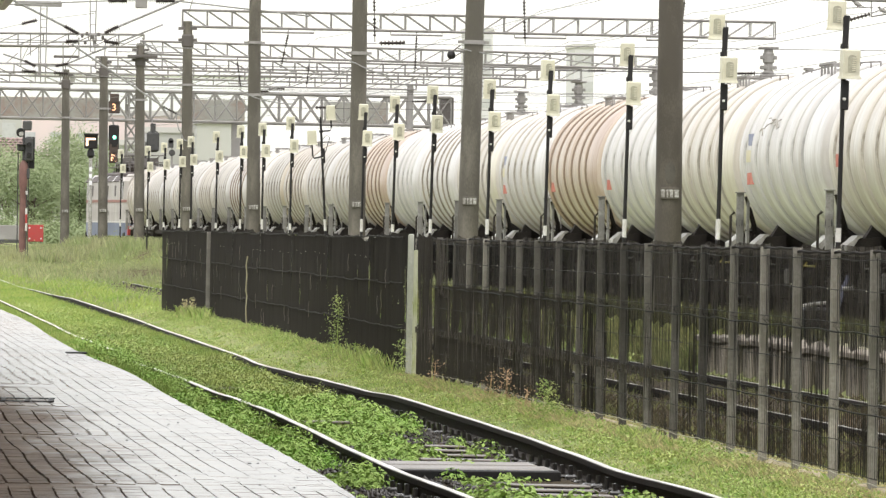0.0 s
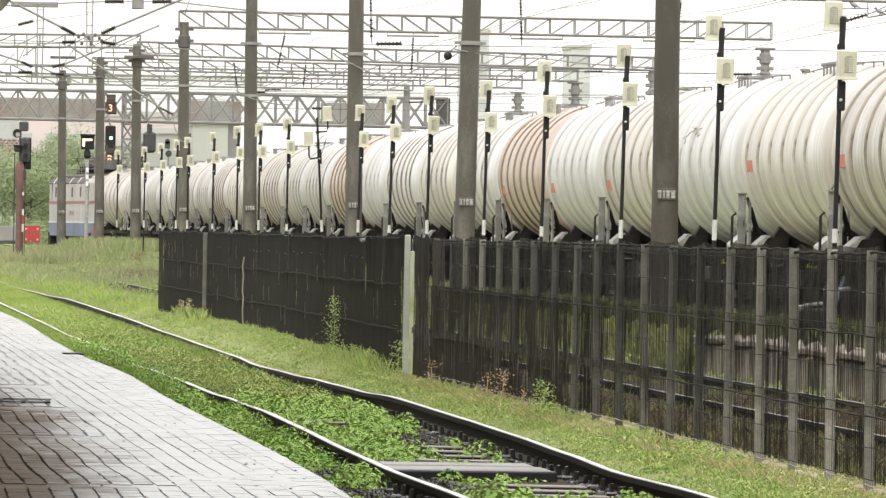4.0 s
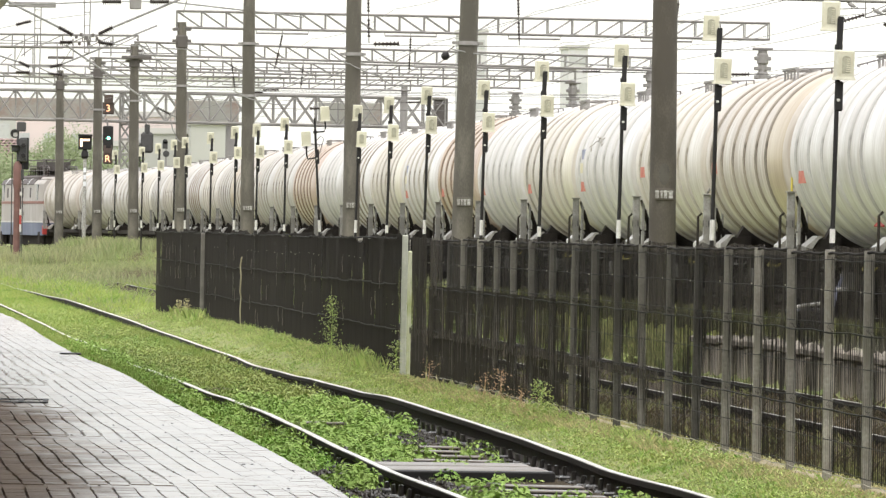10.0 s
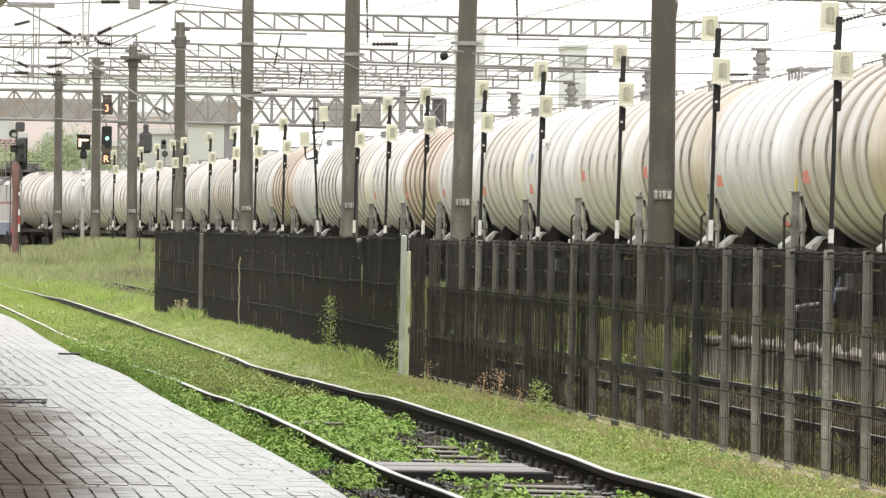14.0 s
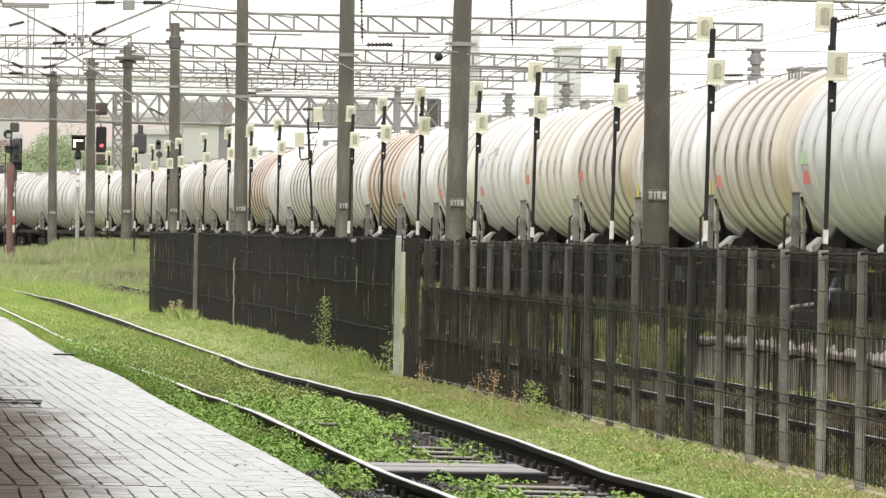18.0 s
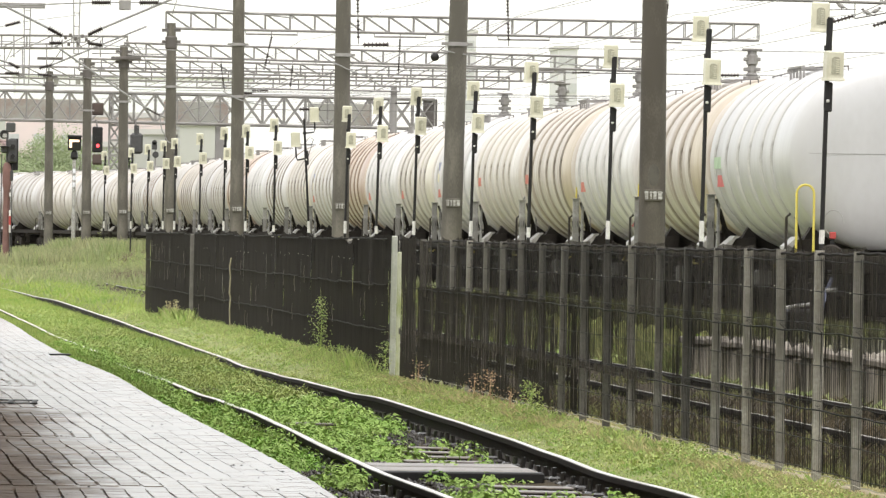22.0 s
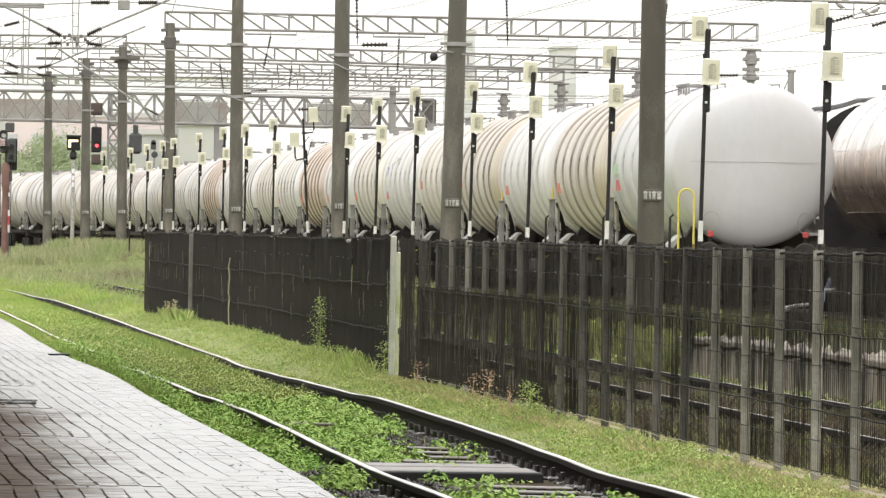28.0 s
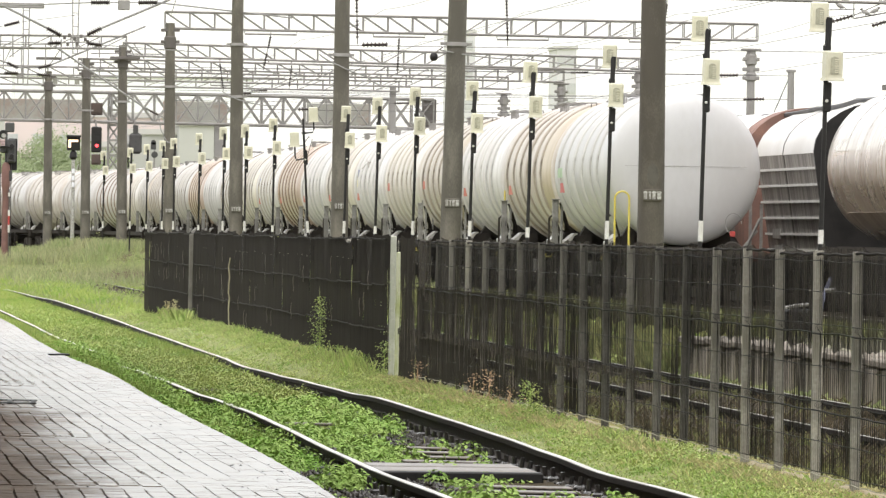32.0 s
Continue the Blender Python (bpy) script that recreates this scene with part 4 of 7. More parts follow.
def build_loco():
    w = thing("electric_locomotive", "grey-white electric locomotive with red stripe and blue skirt", "locomotive")
    sec = [(-1.48, 1.15), (-1.5, 1.9), (-1.49, 3.0), (-1.46, 3.5), (-1.25, 3.72), (1.25, 3.72), (1.46, 3.5), (1.49, 3.0), (1.5, 1.9), (1.48, 1.15)]
    cut = [(-7.6, 0.9), (-7.3, 0.97), (-6.6, 1.0), (6.6, 1.0), (7.3, 0.97), (7.6, 0.9)]
    part("body", Shape().rings([[(x * c, y, z) for x, z in sec] for y, c in cut]), LOCO_WHITE, w)
    part("skirt", Shape().rings([[(x * c * 1.012, y * 1.001, z) for x, z in ((-1.48, 0.8), (-1.5, 1.46), (1.5, 1.46), (1.48, 0.8))] for y, c in cut]), LOCO_BLUE, w, "blue lower band")
    part("stripe", Shape().rings([[(x * c * 1.012, y * 1.001, z) for x, z in ((-1.5, 2.46), (-1.5, 2.59), (1.5, 2.59), (1.5, 2.46))] for y, c in cut]), LOCO_RED, w, "thin red stripe")
    part("stripe", Shape().rings([[(x * c * 1.012, y * 1.001, z) for x, z in ((-1.5, 1.47), (-1.5, 1.54), (1.5, 1.54), (1.5, 1.47))] for y, c in cut]), WHITE, w, "thin white line above the skirt")
    part("roof", Shape().soft_box(-1.2, 1.2, -4.8, 4.8, 3.68, 3.95, 0.08), LOCO_ROOF, w, "sooty brown roof")
    for y in (-6.2, 6.2):
        part("cab_roof", Shape().soft_box(-1.1, 1.1, y - 1.3, y + 1.3, 3.68, 3.86, 0.08), LOCO_WHITE, w)
    gl = Shape().soft_box(-0.03, 0.03, -0.35, 0.35, -0.42, 0.42, 0.02).mesh("side_window", GLASS)
    for y in (-6.3, 6.3):
        for x in (-1.475, 1.475):
            part("side_window", gl, None, w, at=pose(x, y, 3.05))
    for x in (-0.6, 0.6):
        part("windscreen", Shape().soft_box(x - 0.45, x + 0.45, -7.66, -7.58, 2.75, 3.4, 0.03), GLASS, w)
    for i in range(4):
        part("grille", Shape().soft_box(-1.515, -1.47, -4.1 + i * 2.85, -3.7 + i * 2.85, 2.78, 3.3, 0.01), STEEL_DARK, w)
    part("roof_edge", Shape().rings([[(x, y, z) for x, z in ((-1.485, 3.47), (-1.50, 3.5), (-1.3, 3.76), (1.3, 3.76), (1.50, 3.5), (1.485, 3.47))] for y in (-4.9, 7.35)]), LOCO_ROOF, w, "sooty brown roof edge")
    for y in (-3.0, -0.2, 2.6, 5.4):
        part("roof_seam", Shape().rings([[(x, q, z) for x, z in ((-1.505, 3.47), (-1.52, 3.5), (-1.31, 3.78), (1.31, 3.78), (1.52, 3.5), (1.505, 3.47))] for q in (y, y + 0.12)]), PALE_WALL, w, "pale roof seam")
    part("logo", Shape().box(-1.53, -1.5, -1.6, -1.1, 1.85, 2.08).box(-1.53, -1.5, -0.7, -0.3, 1.85, 2.08), BRACKET, w, "small grey mark on the side")
    part("underframe", Shape().soft_box(-1.15, 1.15, -7.3, 7.3, 0.3, 0.85, 0.03), FRAME, w)
    for y in (-7.0, 7.0, 3.2):
        part("step", Shape().soft_box(-1.5, -1.2, y - 0.3, y + 0.3, 0.25, 1.0, 0.04), FRAME, w, "black cab step")
    for i in range(9):
        for x in (-0.75, 0.75):
            q = Shape()
            insulator(q, (x, -5.2 + 0.8 * i, 3.9), (x, -5.2 + 0.8 * i, 4.42), 0.1, 4)
            part("roof_insulator", q, INSUL, w)
    for x in (-0.75, 0.75):
        part("busbar", Shape().pipe([(x, -5.4, 4.3), (x, -5.2, 4.45), (x, -1, 4.47), (x, 1.4, 4.45)], 0.03, 6), STEEL_DARK, w)
    part("buffer_beam", Shape().soft_box(-1.4, 1.4, -7.85, -7.55, 0.85, 1.3, 0.03), RED, w, "red buffer beam")
    for x in (-0.88, 0.88):
        part("buffer", Shape().lathe_y([(-8.1, 0.05), (-8.1, 0.22), (-8.05, 0.24), (-8.0, 0.1), (-7.8, 0.1)], x, 1.05, 14), FRAME, w)
    part("roof_gear", Shape().box(-0.9, 0.9, -4.5, 4.5, 4.2, 4.23).box(-0.9, -0.84, -4.5, -4.4, 3.9, 4.8).box(0.84, 0.9, 4.4, 4.5, 3.9, 4.8).box(-0.9, 0.9, -2, -1.9, 3.9, 4.7), STEEL_DARK, w)
    for y in (-3.4, 3.4):
        pan = part("pantograph", Shape().soft_box(-0.75, 0.75, y - 0.9, y - 0.7, 3.94, 4.02, 0.01), STEEL_DARK, w)
        for x in (-0.7, 0.7):
            part("arm", Shape().pipe([(x, y - 0.8, 4.0), (x * 0.6, y + 0.5, 4.45), (x, y - 0.5, 4.8)], 0.028, 6), STEEL_DARK, pan)
        part("contact_strip", Shape().tube((-0.9, y - 0.5, 4.8), (0.9, y - 0.5, 4.8), 0.03, n=6), STEEL_DARK, pan)
    for y in (-4.1, 4.1):
        b = part("bogie", Shape().soft_box(-1.1, 1.1, -1.9, 1.9, 0.4, 0.95, 0.05), FRAME, w, at=pose(0, y, 0))
        for yy in (-1.3, 1.3):
            ws = part("wheelset", bpy.data.meshes["wheelset"], None, b, at=pose(0, yy, 0.46))
            SPIN.append((ws, yy))
    MOVING.append((w, 160.3 + 12.02 * 26 + 6.2 + 8.2))


def motions():
    for w, s32 in MOVING:
        rows = []
        for i in range(17):
            t = 2.0 * i
            x, y, a = TRAIN_POINT(s32 + SPEED * (t - 32))
            rows.append((t, pose(x, y, 0.26, 0, 0, math.degrees(a))))
        walk(w, rows)
    for sh, z0, z1, t0 in SWITCH_PLATES:
        walk(sh, [(0, pose(0, 0, z0)), (t0, pose(0, 0, z0)), (t0 + 0.15, pose(0, 0, z1)), (32, pose(0, 0, z1))])
    step = 0.2
    for ws, yy in SPIN:
        walk(ws, [(i * step, pose(0, yy, 0.46, -math.degrees(SPEED * i * step / 0.46))) for i in range(161)])


# ---- fence ----
FX = 6.87


def build_fence():
    face = []
    for k in range(5):
        x = -0.030 + 0.0124 * k
        face += [(x, -0.025), (x + 0.0025, -0.029), (x + 0.0083, -0.029), (x + 0.0107, -0.025)]
    face += [(0.031, 0.025), (-0.031, 0.025)]
    post = Shape().rings([[(a, b, z) for a, b in face] for z in (-0.3, 1.57)]).mesh("post", FENCE_POST, 20)
    low = Shape().soft_box(-0.034, 0.034, -0.03, 0.03, -0.3, 1.55, 0.008).mesh("post", FENCE_POST)
    wires = Shape()
    for i in range(20):
        y = 0.05 + i * 0.1
        b = 0.012 * math.sin(i * 2.7)
        for z0, z1, o0, o1 in ((0.08, 0.5, 0, 0), (0.5, 0.53, 0, -0.03), (0.53, 0.56, -0.03, 0), (0.56, 1.02, 0, b * 0.4), (1.02, 1.05, b * 0.4, -0.03), (1.05, 1.08, -0.03, 0), (1.08, 1.52, 0, 0)):
            wires.hexa([(o0 - 0.0015, y - 0.0015, z0), (o0 + 0.0015, y - 0.0015, z0), (o0 + 0.0015, y + 0.0015, z0), (o0 - 0.0015, y + 0.0015, z0)], [(o1 - 0.002, y - 0.002, z1), (o1 + 0.002, y - 0.002, z1), (o1 + 0.002, y + 0.002, z1), (o1 - 0.002, y + 0.002, z1)])
    for z in (0.1, 0.3, 0.5, 0.56, 0.8, 1.02, 1.08, 1.3, 1.5):
        g = 0.006 if z in (0.5, 1.02) else 0.003
        wires.pipe([(-0.06 + 0.004 * math.sin(k * 2.2 + z * 9), 0.25 * k, z + 0.006 * math.sin(math.pi * k / 4) * math.sin(z * 20)) for k in range(9)], g, 4)
    wm = wires.mesh("wire_mesh", WIRE, 0)
    rng = random.Random(3)

    def sheet(name, z0, z1, m, sag, rough_edge, start=0.0, end=2.06):
        s = Shape()
        ny, nz = 9, 5
        v = []
        for j in range(nz):
            for i in range(ny):
                y, z = start + (end - start) * i / (ny - 1), z0 + (z1 - z0) * j / (nz - 1)
                if j == nz - 1:
                    z -= sag * math.sin(math.pi * i / (ny - 1)) * rng.uniform(0.6, 1.3)
                if j == 0:
                    z += rng.uniform(-rough_edge, rough_edge)
                v.append((0.04 + 0.03 * noise.noise((y * 2.2, z * 1.4, z0 * 9 + sag * 77)), y, z))
        n = len(v)
        f = [(j * ny + i, j * ny + i + 1, (j + 1) * ny + i + 1, (j + 1) * ny + i) for j in range(nz - 1) for i in range(ny - 1)]
        s.add(v, f)
        return s.mesh(name, m, 60)

    tops = [sheet("net_top", 0.92, 1.60, NET_TOP, 0.015 + 0.02 * i, 0.035) for i in range(3)]
    torn = {18: sheet("net", 0.0, 1.61, NET_THICK, 0.04, 0.03), 19: sheet("net", -0.03, 1.61, NET, 0.03, 0.03, 0.62, 2.06)}
    lows = {m: [sheet("net_lower", 0.06, 1.05, m, 0.0, 0.03 + 0.01 * i) for i in range(3)] for m in (NET_THICK, NET_MID, NET_THIN)}
    folds = [sheet("net_fold", 0.49, 0.565, NET_TOP, 0.006 * i, 0.014) for i in range(3)]
    full = [sheet("net", -0.05, 1.63, NET, 0.02 + 0.025 * i, 0.02 + 0.01 * i) for i in range(4)]
    seam = Shape().pipe([(0.004 * math.sin(3 * k), 2.06 * k / 8, 0.004 * math.cos(math.pi * k / 4) + 0.002 * math.sin(k * 1.9)) for k in range(9)], 0.009, 6).mesh("seam", SEAM)
    hem = Shape().pipe([(0.008 * math.sin(2 * k), 2.06 * k / 8, 0.005 * math.sin(k * 2.1) - 0.01) for k in range(9)], 0.010, 6).mesh("hem", HEM)
    thread = Shape().pipe([(0.006 * math.sin(k * 2), 0.008 * math.sin(k * 1.3), -0.11 + 0.055 * k) for k in range(5)], 0.004, 4).mesh("loose_thread", THREAD)
    # Opaque pale sliver in place of light showing through the net.
    tear = Shape().rings([[(0.001 * c, b + 0.002 * math.sin(z * 17), z) for c, b in ((-1, -q), (1, -q), (1, q), (-1, q))] for z, q in ((-0.22, 0.0006), (-0.12, 0.004), (0.0, 0.0025), (0.12, 0.005), (0.26, 0.0006))]).mesh("torn_slit", THREAD)
    tie = Shape().soft_box(-0.0045, 0.0045, -0.0045, 0.0045, -0.0045, 0.0045, 0.002).mesh("tie", ROPE)
    rope = Shape().pipe([(0.006 * math.sin(2 * k), 2.0 * k / 8, 0.004 * math.sin(k * 2.1)) for k in range(9)], 0.0035, 5).mesh("bottom_rope", ROPE)
    for i in range(-9, 52):
        y = 51.26 + 2.0 * i
        solid = y > 91
        p = thing("fence_panel", "welded wire fence panel hung with " + ("tight black shade net" if solid else "torn black shade net"), "fence panel", pose(FX, y, 0.0), group="panels of the track fence")
        part("post", low if solid else post, None, p, "grey metal post", at=pose(-0.01, 0, 0, rng.uniform(-0.4, 0.4), rng.uniform(-0.6, 0.9), 0))
        part("wire_mesh", wm, None, p)
        if not solid:
            part("tie", tie, None, p, at=pose(-0.07, -0.05, 1.30 + rng.uniform(-0.02, 0.02)))
        for k in range(rng.randint(0, 2) if solid else 0):
            part("tie", tie, None, p, at=pose(-0.13, 0.03 + k, 1.31 + rng.uniform(-0.02, 0.02)))
        if solid:
            part("net", full[i % 4], None, p, at=pose(-0.13, 0, -0.05 if i in (23, 24, 25) else rng.uniform(-0.015, 0.0)))
            part("seam", seam, None, p, "frayed net seam", at=pose(-0.12, 0, 1.02 + rng.uniform(-0.015, 0.015)))
            part("seam", seam, None, p, "frayed net seam", at=pose(-0.12, 0, 0.52 + rng.uniform(-0.015, 0.015)))
            part("hem", hem, None, p, at=pose(-0.12, 0, 1.565 + rng.uniform(-0.02, 0.012)))
            for k in range(rng.randint(0, 2)):
                part("loose_thread", thread, None, p, at=pose(-0.12, 1.9 * rng.random(), rng.uniform(0.25, 1.3), 0, rng.uniform(-2, 2), 0))
        else:
            front = y > 69.5 or i == 6
            if i in torn:
                part("net", torn[i], None, p, "net torn back from the pale post", at=pose(-0.13, 0, 0))
            else:
                part("net_top", tops[i % 3], None, p, at=pose(-0.1 if front and y > 84 else 0.0, 0, 0))
            part("hem", hem, None, p, at=pose(-0.02, 0, 1.565 + rng.uniform(-0.015, 0.01)))
            for k in range(rng.randint(3, 6) if 66 < y < 86 else rng.randint(2, 5) if y > 66 else 0):
                part("torn_slit", tear, None, p, "pale strip drawn as light through a net slit", at=pose(-0.125, 1.95 * rng.random(), rng.uniform(0.35, 0.8), rng.uniform(-1, 1), 0, 0))
            if y > 62:
                part("net_fold", folds[i % 3], None, p, "dark fold across the net", at=pose(-0.135, 0, rng.uniform(-0.01, 0.01)))
            part("bottom_rope", rope, None, p, "pale rope along the bottom of the net", at=pose(-0.07, 0, 0.075 + rng.uniform(-0.015, 0.015)))
            if i not in torn:
                part("net_lower", lows[NET_THIN if y < 69 else NET_MID if y < 80 else NET_THICK][i % 3], None, p, at=pose(-0.1 if front else 0.0, 0, 0))
    single("stay_post", Shape().soft_box(-0.034, 0.034, -0.02, 0.02, 0.25, 1.55, 0.006), FENCE_POST, "grey metal stay post before the black net", "post", at=pose(6.70, 135.6, 0, 0, 0.3, 0))
    single("batten", Shape().pipe([(0.004, 0, 0.12), (-0.006, 0, 0.4), (0.006, 0, 0.58), (-0.012, 0, 0.66), (0.004, 0, 0.9), (-0.012, 0, 1.05), (0.01, 0, 1.2)], 0.011, 6), DRY_WOOD, "thin crooked yellowish batten on the black net", "batten", at=pose(6.70, 123.4, 0))
    # Strip added for the green that shows through the net gap.
    single("mossy_plank", Shape().soft_box(-0.024, 0.024, -0.015, 0.015, -0.1, 1.42, 0.01), GAP_GREEN, "yellow-green strip in the net gap behind the pale post", "plank", at=pose(6.765, 89.62, 0, 0, 0.4, 0))
    single("marker_post", Shape().soft_box(-0.032, 0.032, -0.04, 0.04, -0.3, 1.6, 0.01), POST_PALE, "pale weathered upright post before a gap in the net", "post", at=pose(6.72, 89.8, 0, 0, 0.4, 0))


# ---- poles, lamps, gantries ----
POLES = [(13.0, 121, 0), (12.94, 158, 1.1), (13.0, 191, 0), (12.98, 236, -0.2), (12.83, 275, -0.4), (12.61, 310, -0.3), (12.1, 335, -0.3), (11.45, 365, -0.3)]


def build_poles():
    for i, (x, y, lean) in enumerate(POLES):
        top = 8.6 if i >= 4 else 11.5
        p = thing("catenary_pole", "tapered grey concrete catenary pole with a stencilled number patch", "pole", pose(x, y, 0.1, 0, lean, 0), group="poles of the catenary")
        part("shaft", Shape().lathe_z([(-0.4, 0.215), (3, 0.2), (6, 0.185), (top, 0.155)], n=20), POLE_DARK if i == 0 else POLE_CONC, p)
        z = 2.15 if i == 0 else 2.12
        plate = part("number_patch", Shape().soft_box(-0.15, 0.15, -0.222, -0.19, z - 0.09, z + 0.09, 0.008), POLE_DARK if i == 0 else POLE_CONC, p, "painted patch with pale bars")
        for dx, wd in ((-0.11, 0.05), (-0.04, 0.025), (0.02, 0.045), (0.1, 0.06)):
            part("bar", Shape().box(dx - wd / 2, dx + wd / 2, -0.232, -0.22, z - 0.06, z + 0.06).box(dx - wd / 2 - 0.012, dx + wd / 2 + 0.01, -0.23, -0.221, z + 0.035, z + 0.05), OLD_WHITE, plate)
        if i == 0:
            ov = [(0.085 * math.cos(q), 0.17 * math.sin(q) + z + 0.31) for q in (2 * math.pi * k / 16 for k in range(16))]
            part("stain", Shape().rings([[(a * f, -0.2065 + (a * f) ** 2 / 0.4, z + 0.31 + (b - z - 0.31) * f) for a, b in ov] for f in (0.02, 0.35, 0.7, 1.0)] + [[(a, -0.19 + a * a / 0.4, b) for a, b in ov]]), STAIN, p, "dark oval stain")
        for zz in ((), (5.28,), (5.75,), (5.45, 7.0))[i] if i < 4 else (6.4,):
            part("clamp_band", Shape().lathe_z([(zz - 0.04, 0.215), (zz + 0.04, 0.213)], n=20).box(0.18, 0.3, -0.04, 0.04, zz - 0.03, zz + 0.03).box(-0.32, -0.18, -0.04, 0.04, zz - 0.03, zz + 0.03), STEEL, p)
        if i >= 4:
            part("pole_head", Shape().lathe_z([(top - 0.9, 0.18), (top - 0.86, 0.21), (top - 0.5, 0.21), (top - 0.46, 0.17)], n=12).box(-0.32, 0.32, -0.12, 0.12, top - 0.7, top - 0.6).box(-0.32, 0.32, -0.12, 0.12, top - 0.3, top - 0.2), STEEL_DARK, p)


LAMPS = [(95.2, 4.52, 1), (108.0, 4.69, 1), (120.6, 4.57, 1), (133.8, 4.58, 1), (145.4, 4.45, 1), (158.9, 4.56, 1), (169.3, 4.52, 1), (179.0, 4.48, 1), (191.5, 4.56, 0),
         (205.7, 4.55, 1), (218.7, 4.54, 1), (230.0, 4.6, 1), (243.9, 4.58, 1), (260.3, 4.6, 1), (268.4, 4.6, 1), (280.5, 4.59, 1), (294.3, 4.6, 1), (320.3, 4.7, 1)]


def build_lamps():
    bx = Shape().soft_box(-0.108, 0.108, -0.09, 0.09, -0.175, 0.175, 0.02)
    bx.hexa([(-0.122, -0.104, -0.185), (0.122, -0.104, -0.185), (0.122, 0.104, -0.185), (-0.122, 0.104, -0.185)], [(-0.114, -0.096, -0.15), (0.114, -0.096, -0.15), (0.114, 0.096, -0.15), (-0.114, 0.096, -0.15)])
    bxm = bx.mesh("lamp_box", CREAM)
    arch = [(-0.05, -0.10), (0.05, -0.10), (0.05, 0.07)] + [(0.05 * math.cos(q), 0.07 + 0.035 * math.sin(q)) for q in (math.pi * k / 6 for k in range(1, 6))] + [(-0.05, 0.07)]
    lnm = Shape().rings([[(x, y, z) for x, z in arch] for y in (-0.098, -0.088)]).mesh("lens", LENS)
    rib = Shape()
    for k in range(7):
        rib.soft_box(0.0, 0.046, -0.104, -0.097, -0.09 + 0.025 * k, -0.078 + 0.025 * k, 0.002)
    ribm = rib.mesh("lens_rib", CREAM)
    rng = random.Random(8)
    for i, (y, h, two) in enumerate(LAMPS):
        lean = 1.1 if i < 9 else 0.4
        lp = thing("platform_lamp", "slim black lamp post carrying two cream box lanterns" if two else "leaning black lamp post with lanterns on bent side arms", "lamp post", pose(12.3 - 0.01 * (h - 0.38) + (0.1 if not two else 0), y, 0.1, 0, lean if two else -3.2, 0), group="lamp posts of the island platform")
        h -= 0.1
        part("post", Shape().lathe_z([(0, 0.030), (h - 1.35, 0.028), (h - 1.3, 0.032), (h - 0.24, 0.026)], n=10), BLACK, lp)
        part("sleeve", Shape().soft_box(-0.02, 0.068, -0.05, 0.05, h - 1.36, h - 1.0, 0.015), BLACK, lp)
        part("painted_band", Shape().lathe_z([(1.47, 0.034), (1.62 + (0.13 if i % 3 else 0.02), 0.034)], n=10), WHITE, lp, "white painted band")
        part("arm_collar", Shape().lathe_z([(h - 0.62, 0.05), (h - 0.56, 0.05)], n=8), BLACK, lp)
        part("clip", Shape().soft_box(-0.008, 0.03, -0.07, -0.04, h - 1.245, h - 1.21, 0.008), WHITE, lp)
        u = None if not two else part("lamp_box", bxm, None, lp, at=pose(-0.03 if i > 1 else -0.09, 0.12, h - 0.21, 0, 0, rng.uniform(-8, 8)))
        if u:
            part("lens", lnm, None, u)
            if i < 6:
                part("lens_rib", ribm, None, u)
        if two:
            part("arm", Shape().tube((0.0, 0, h - 0.75), (0.02, 0.0, h - 0.22), 0.040, 0.036, n=8), BLACK, lp)
        if not two:
            part("side_arm", Shape().pipe([(0, 0, h - 0.59), (0.22, 0, h - 0.58), (0.25, 0, h - 0.5), (0.25, 0, h - 0.3)], 0.02), BLACK, lp)
            part("lamp_box", bxm, None, lp, at=pose(0.25, -0.02, h - 0.15))
            part("side_arm", Shape().pipe([(0, 0, h - 1.2), (-0.2, 0, h - 1.23), (-0.23, 0, h - 1.15), (-0.23, 0, h - 0.9)], 0.02), BLACK, lp)
            part("lamp_box", bxm, None, lp, at=pose(-0.23, -0.02, h - 0.73))
            part("loose_lead", Shape().pipe([(0.02, -0.03, h - 0.8), (0.12, -0.03, h - 0.68), (0.2, -0.03, h - 0.75), (0.06, -0.03, h - 1.15)], 0.008), BLACK, lp)
        if two:
            l = part("lamp_box", bxm, None, lp, at=pose(0.06, -0.1, h - 0.80, 0, 0, rng.uniform(-6, 10)))
            part("lens", lnm, None, l)
            if i < 6:
                part("lens_rib", ribm, None, l)


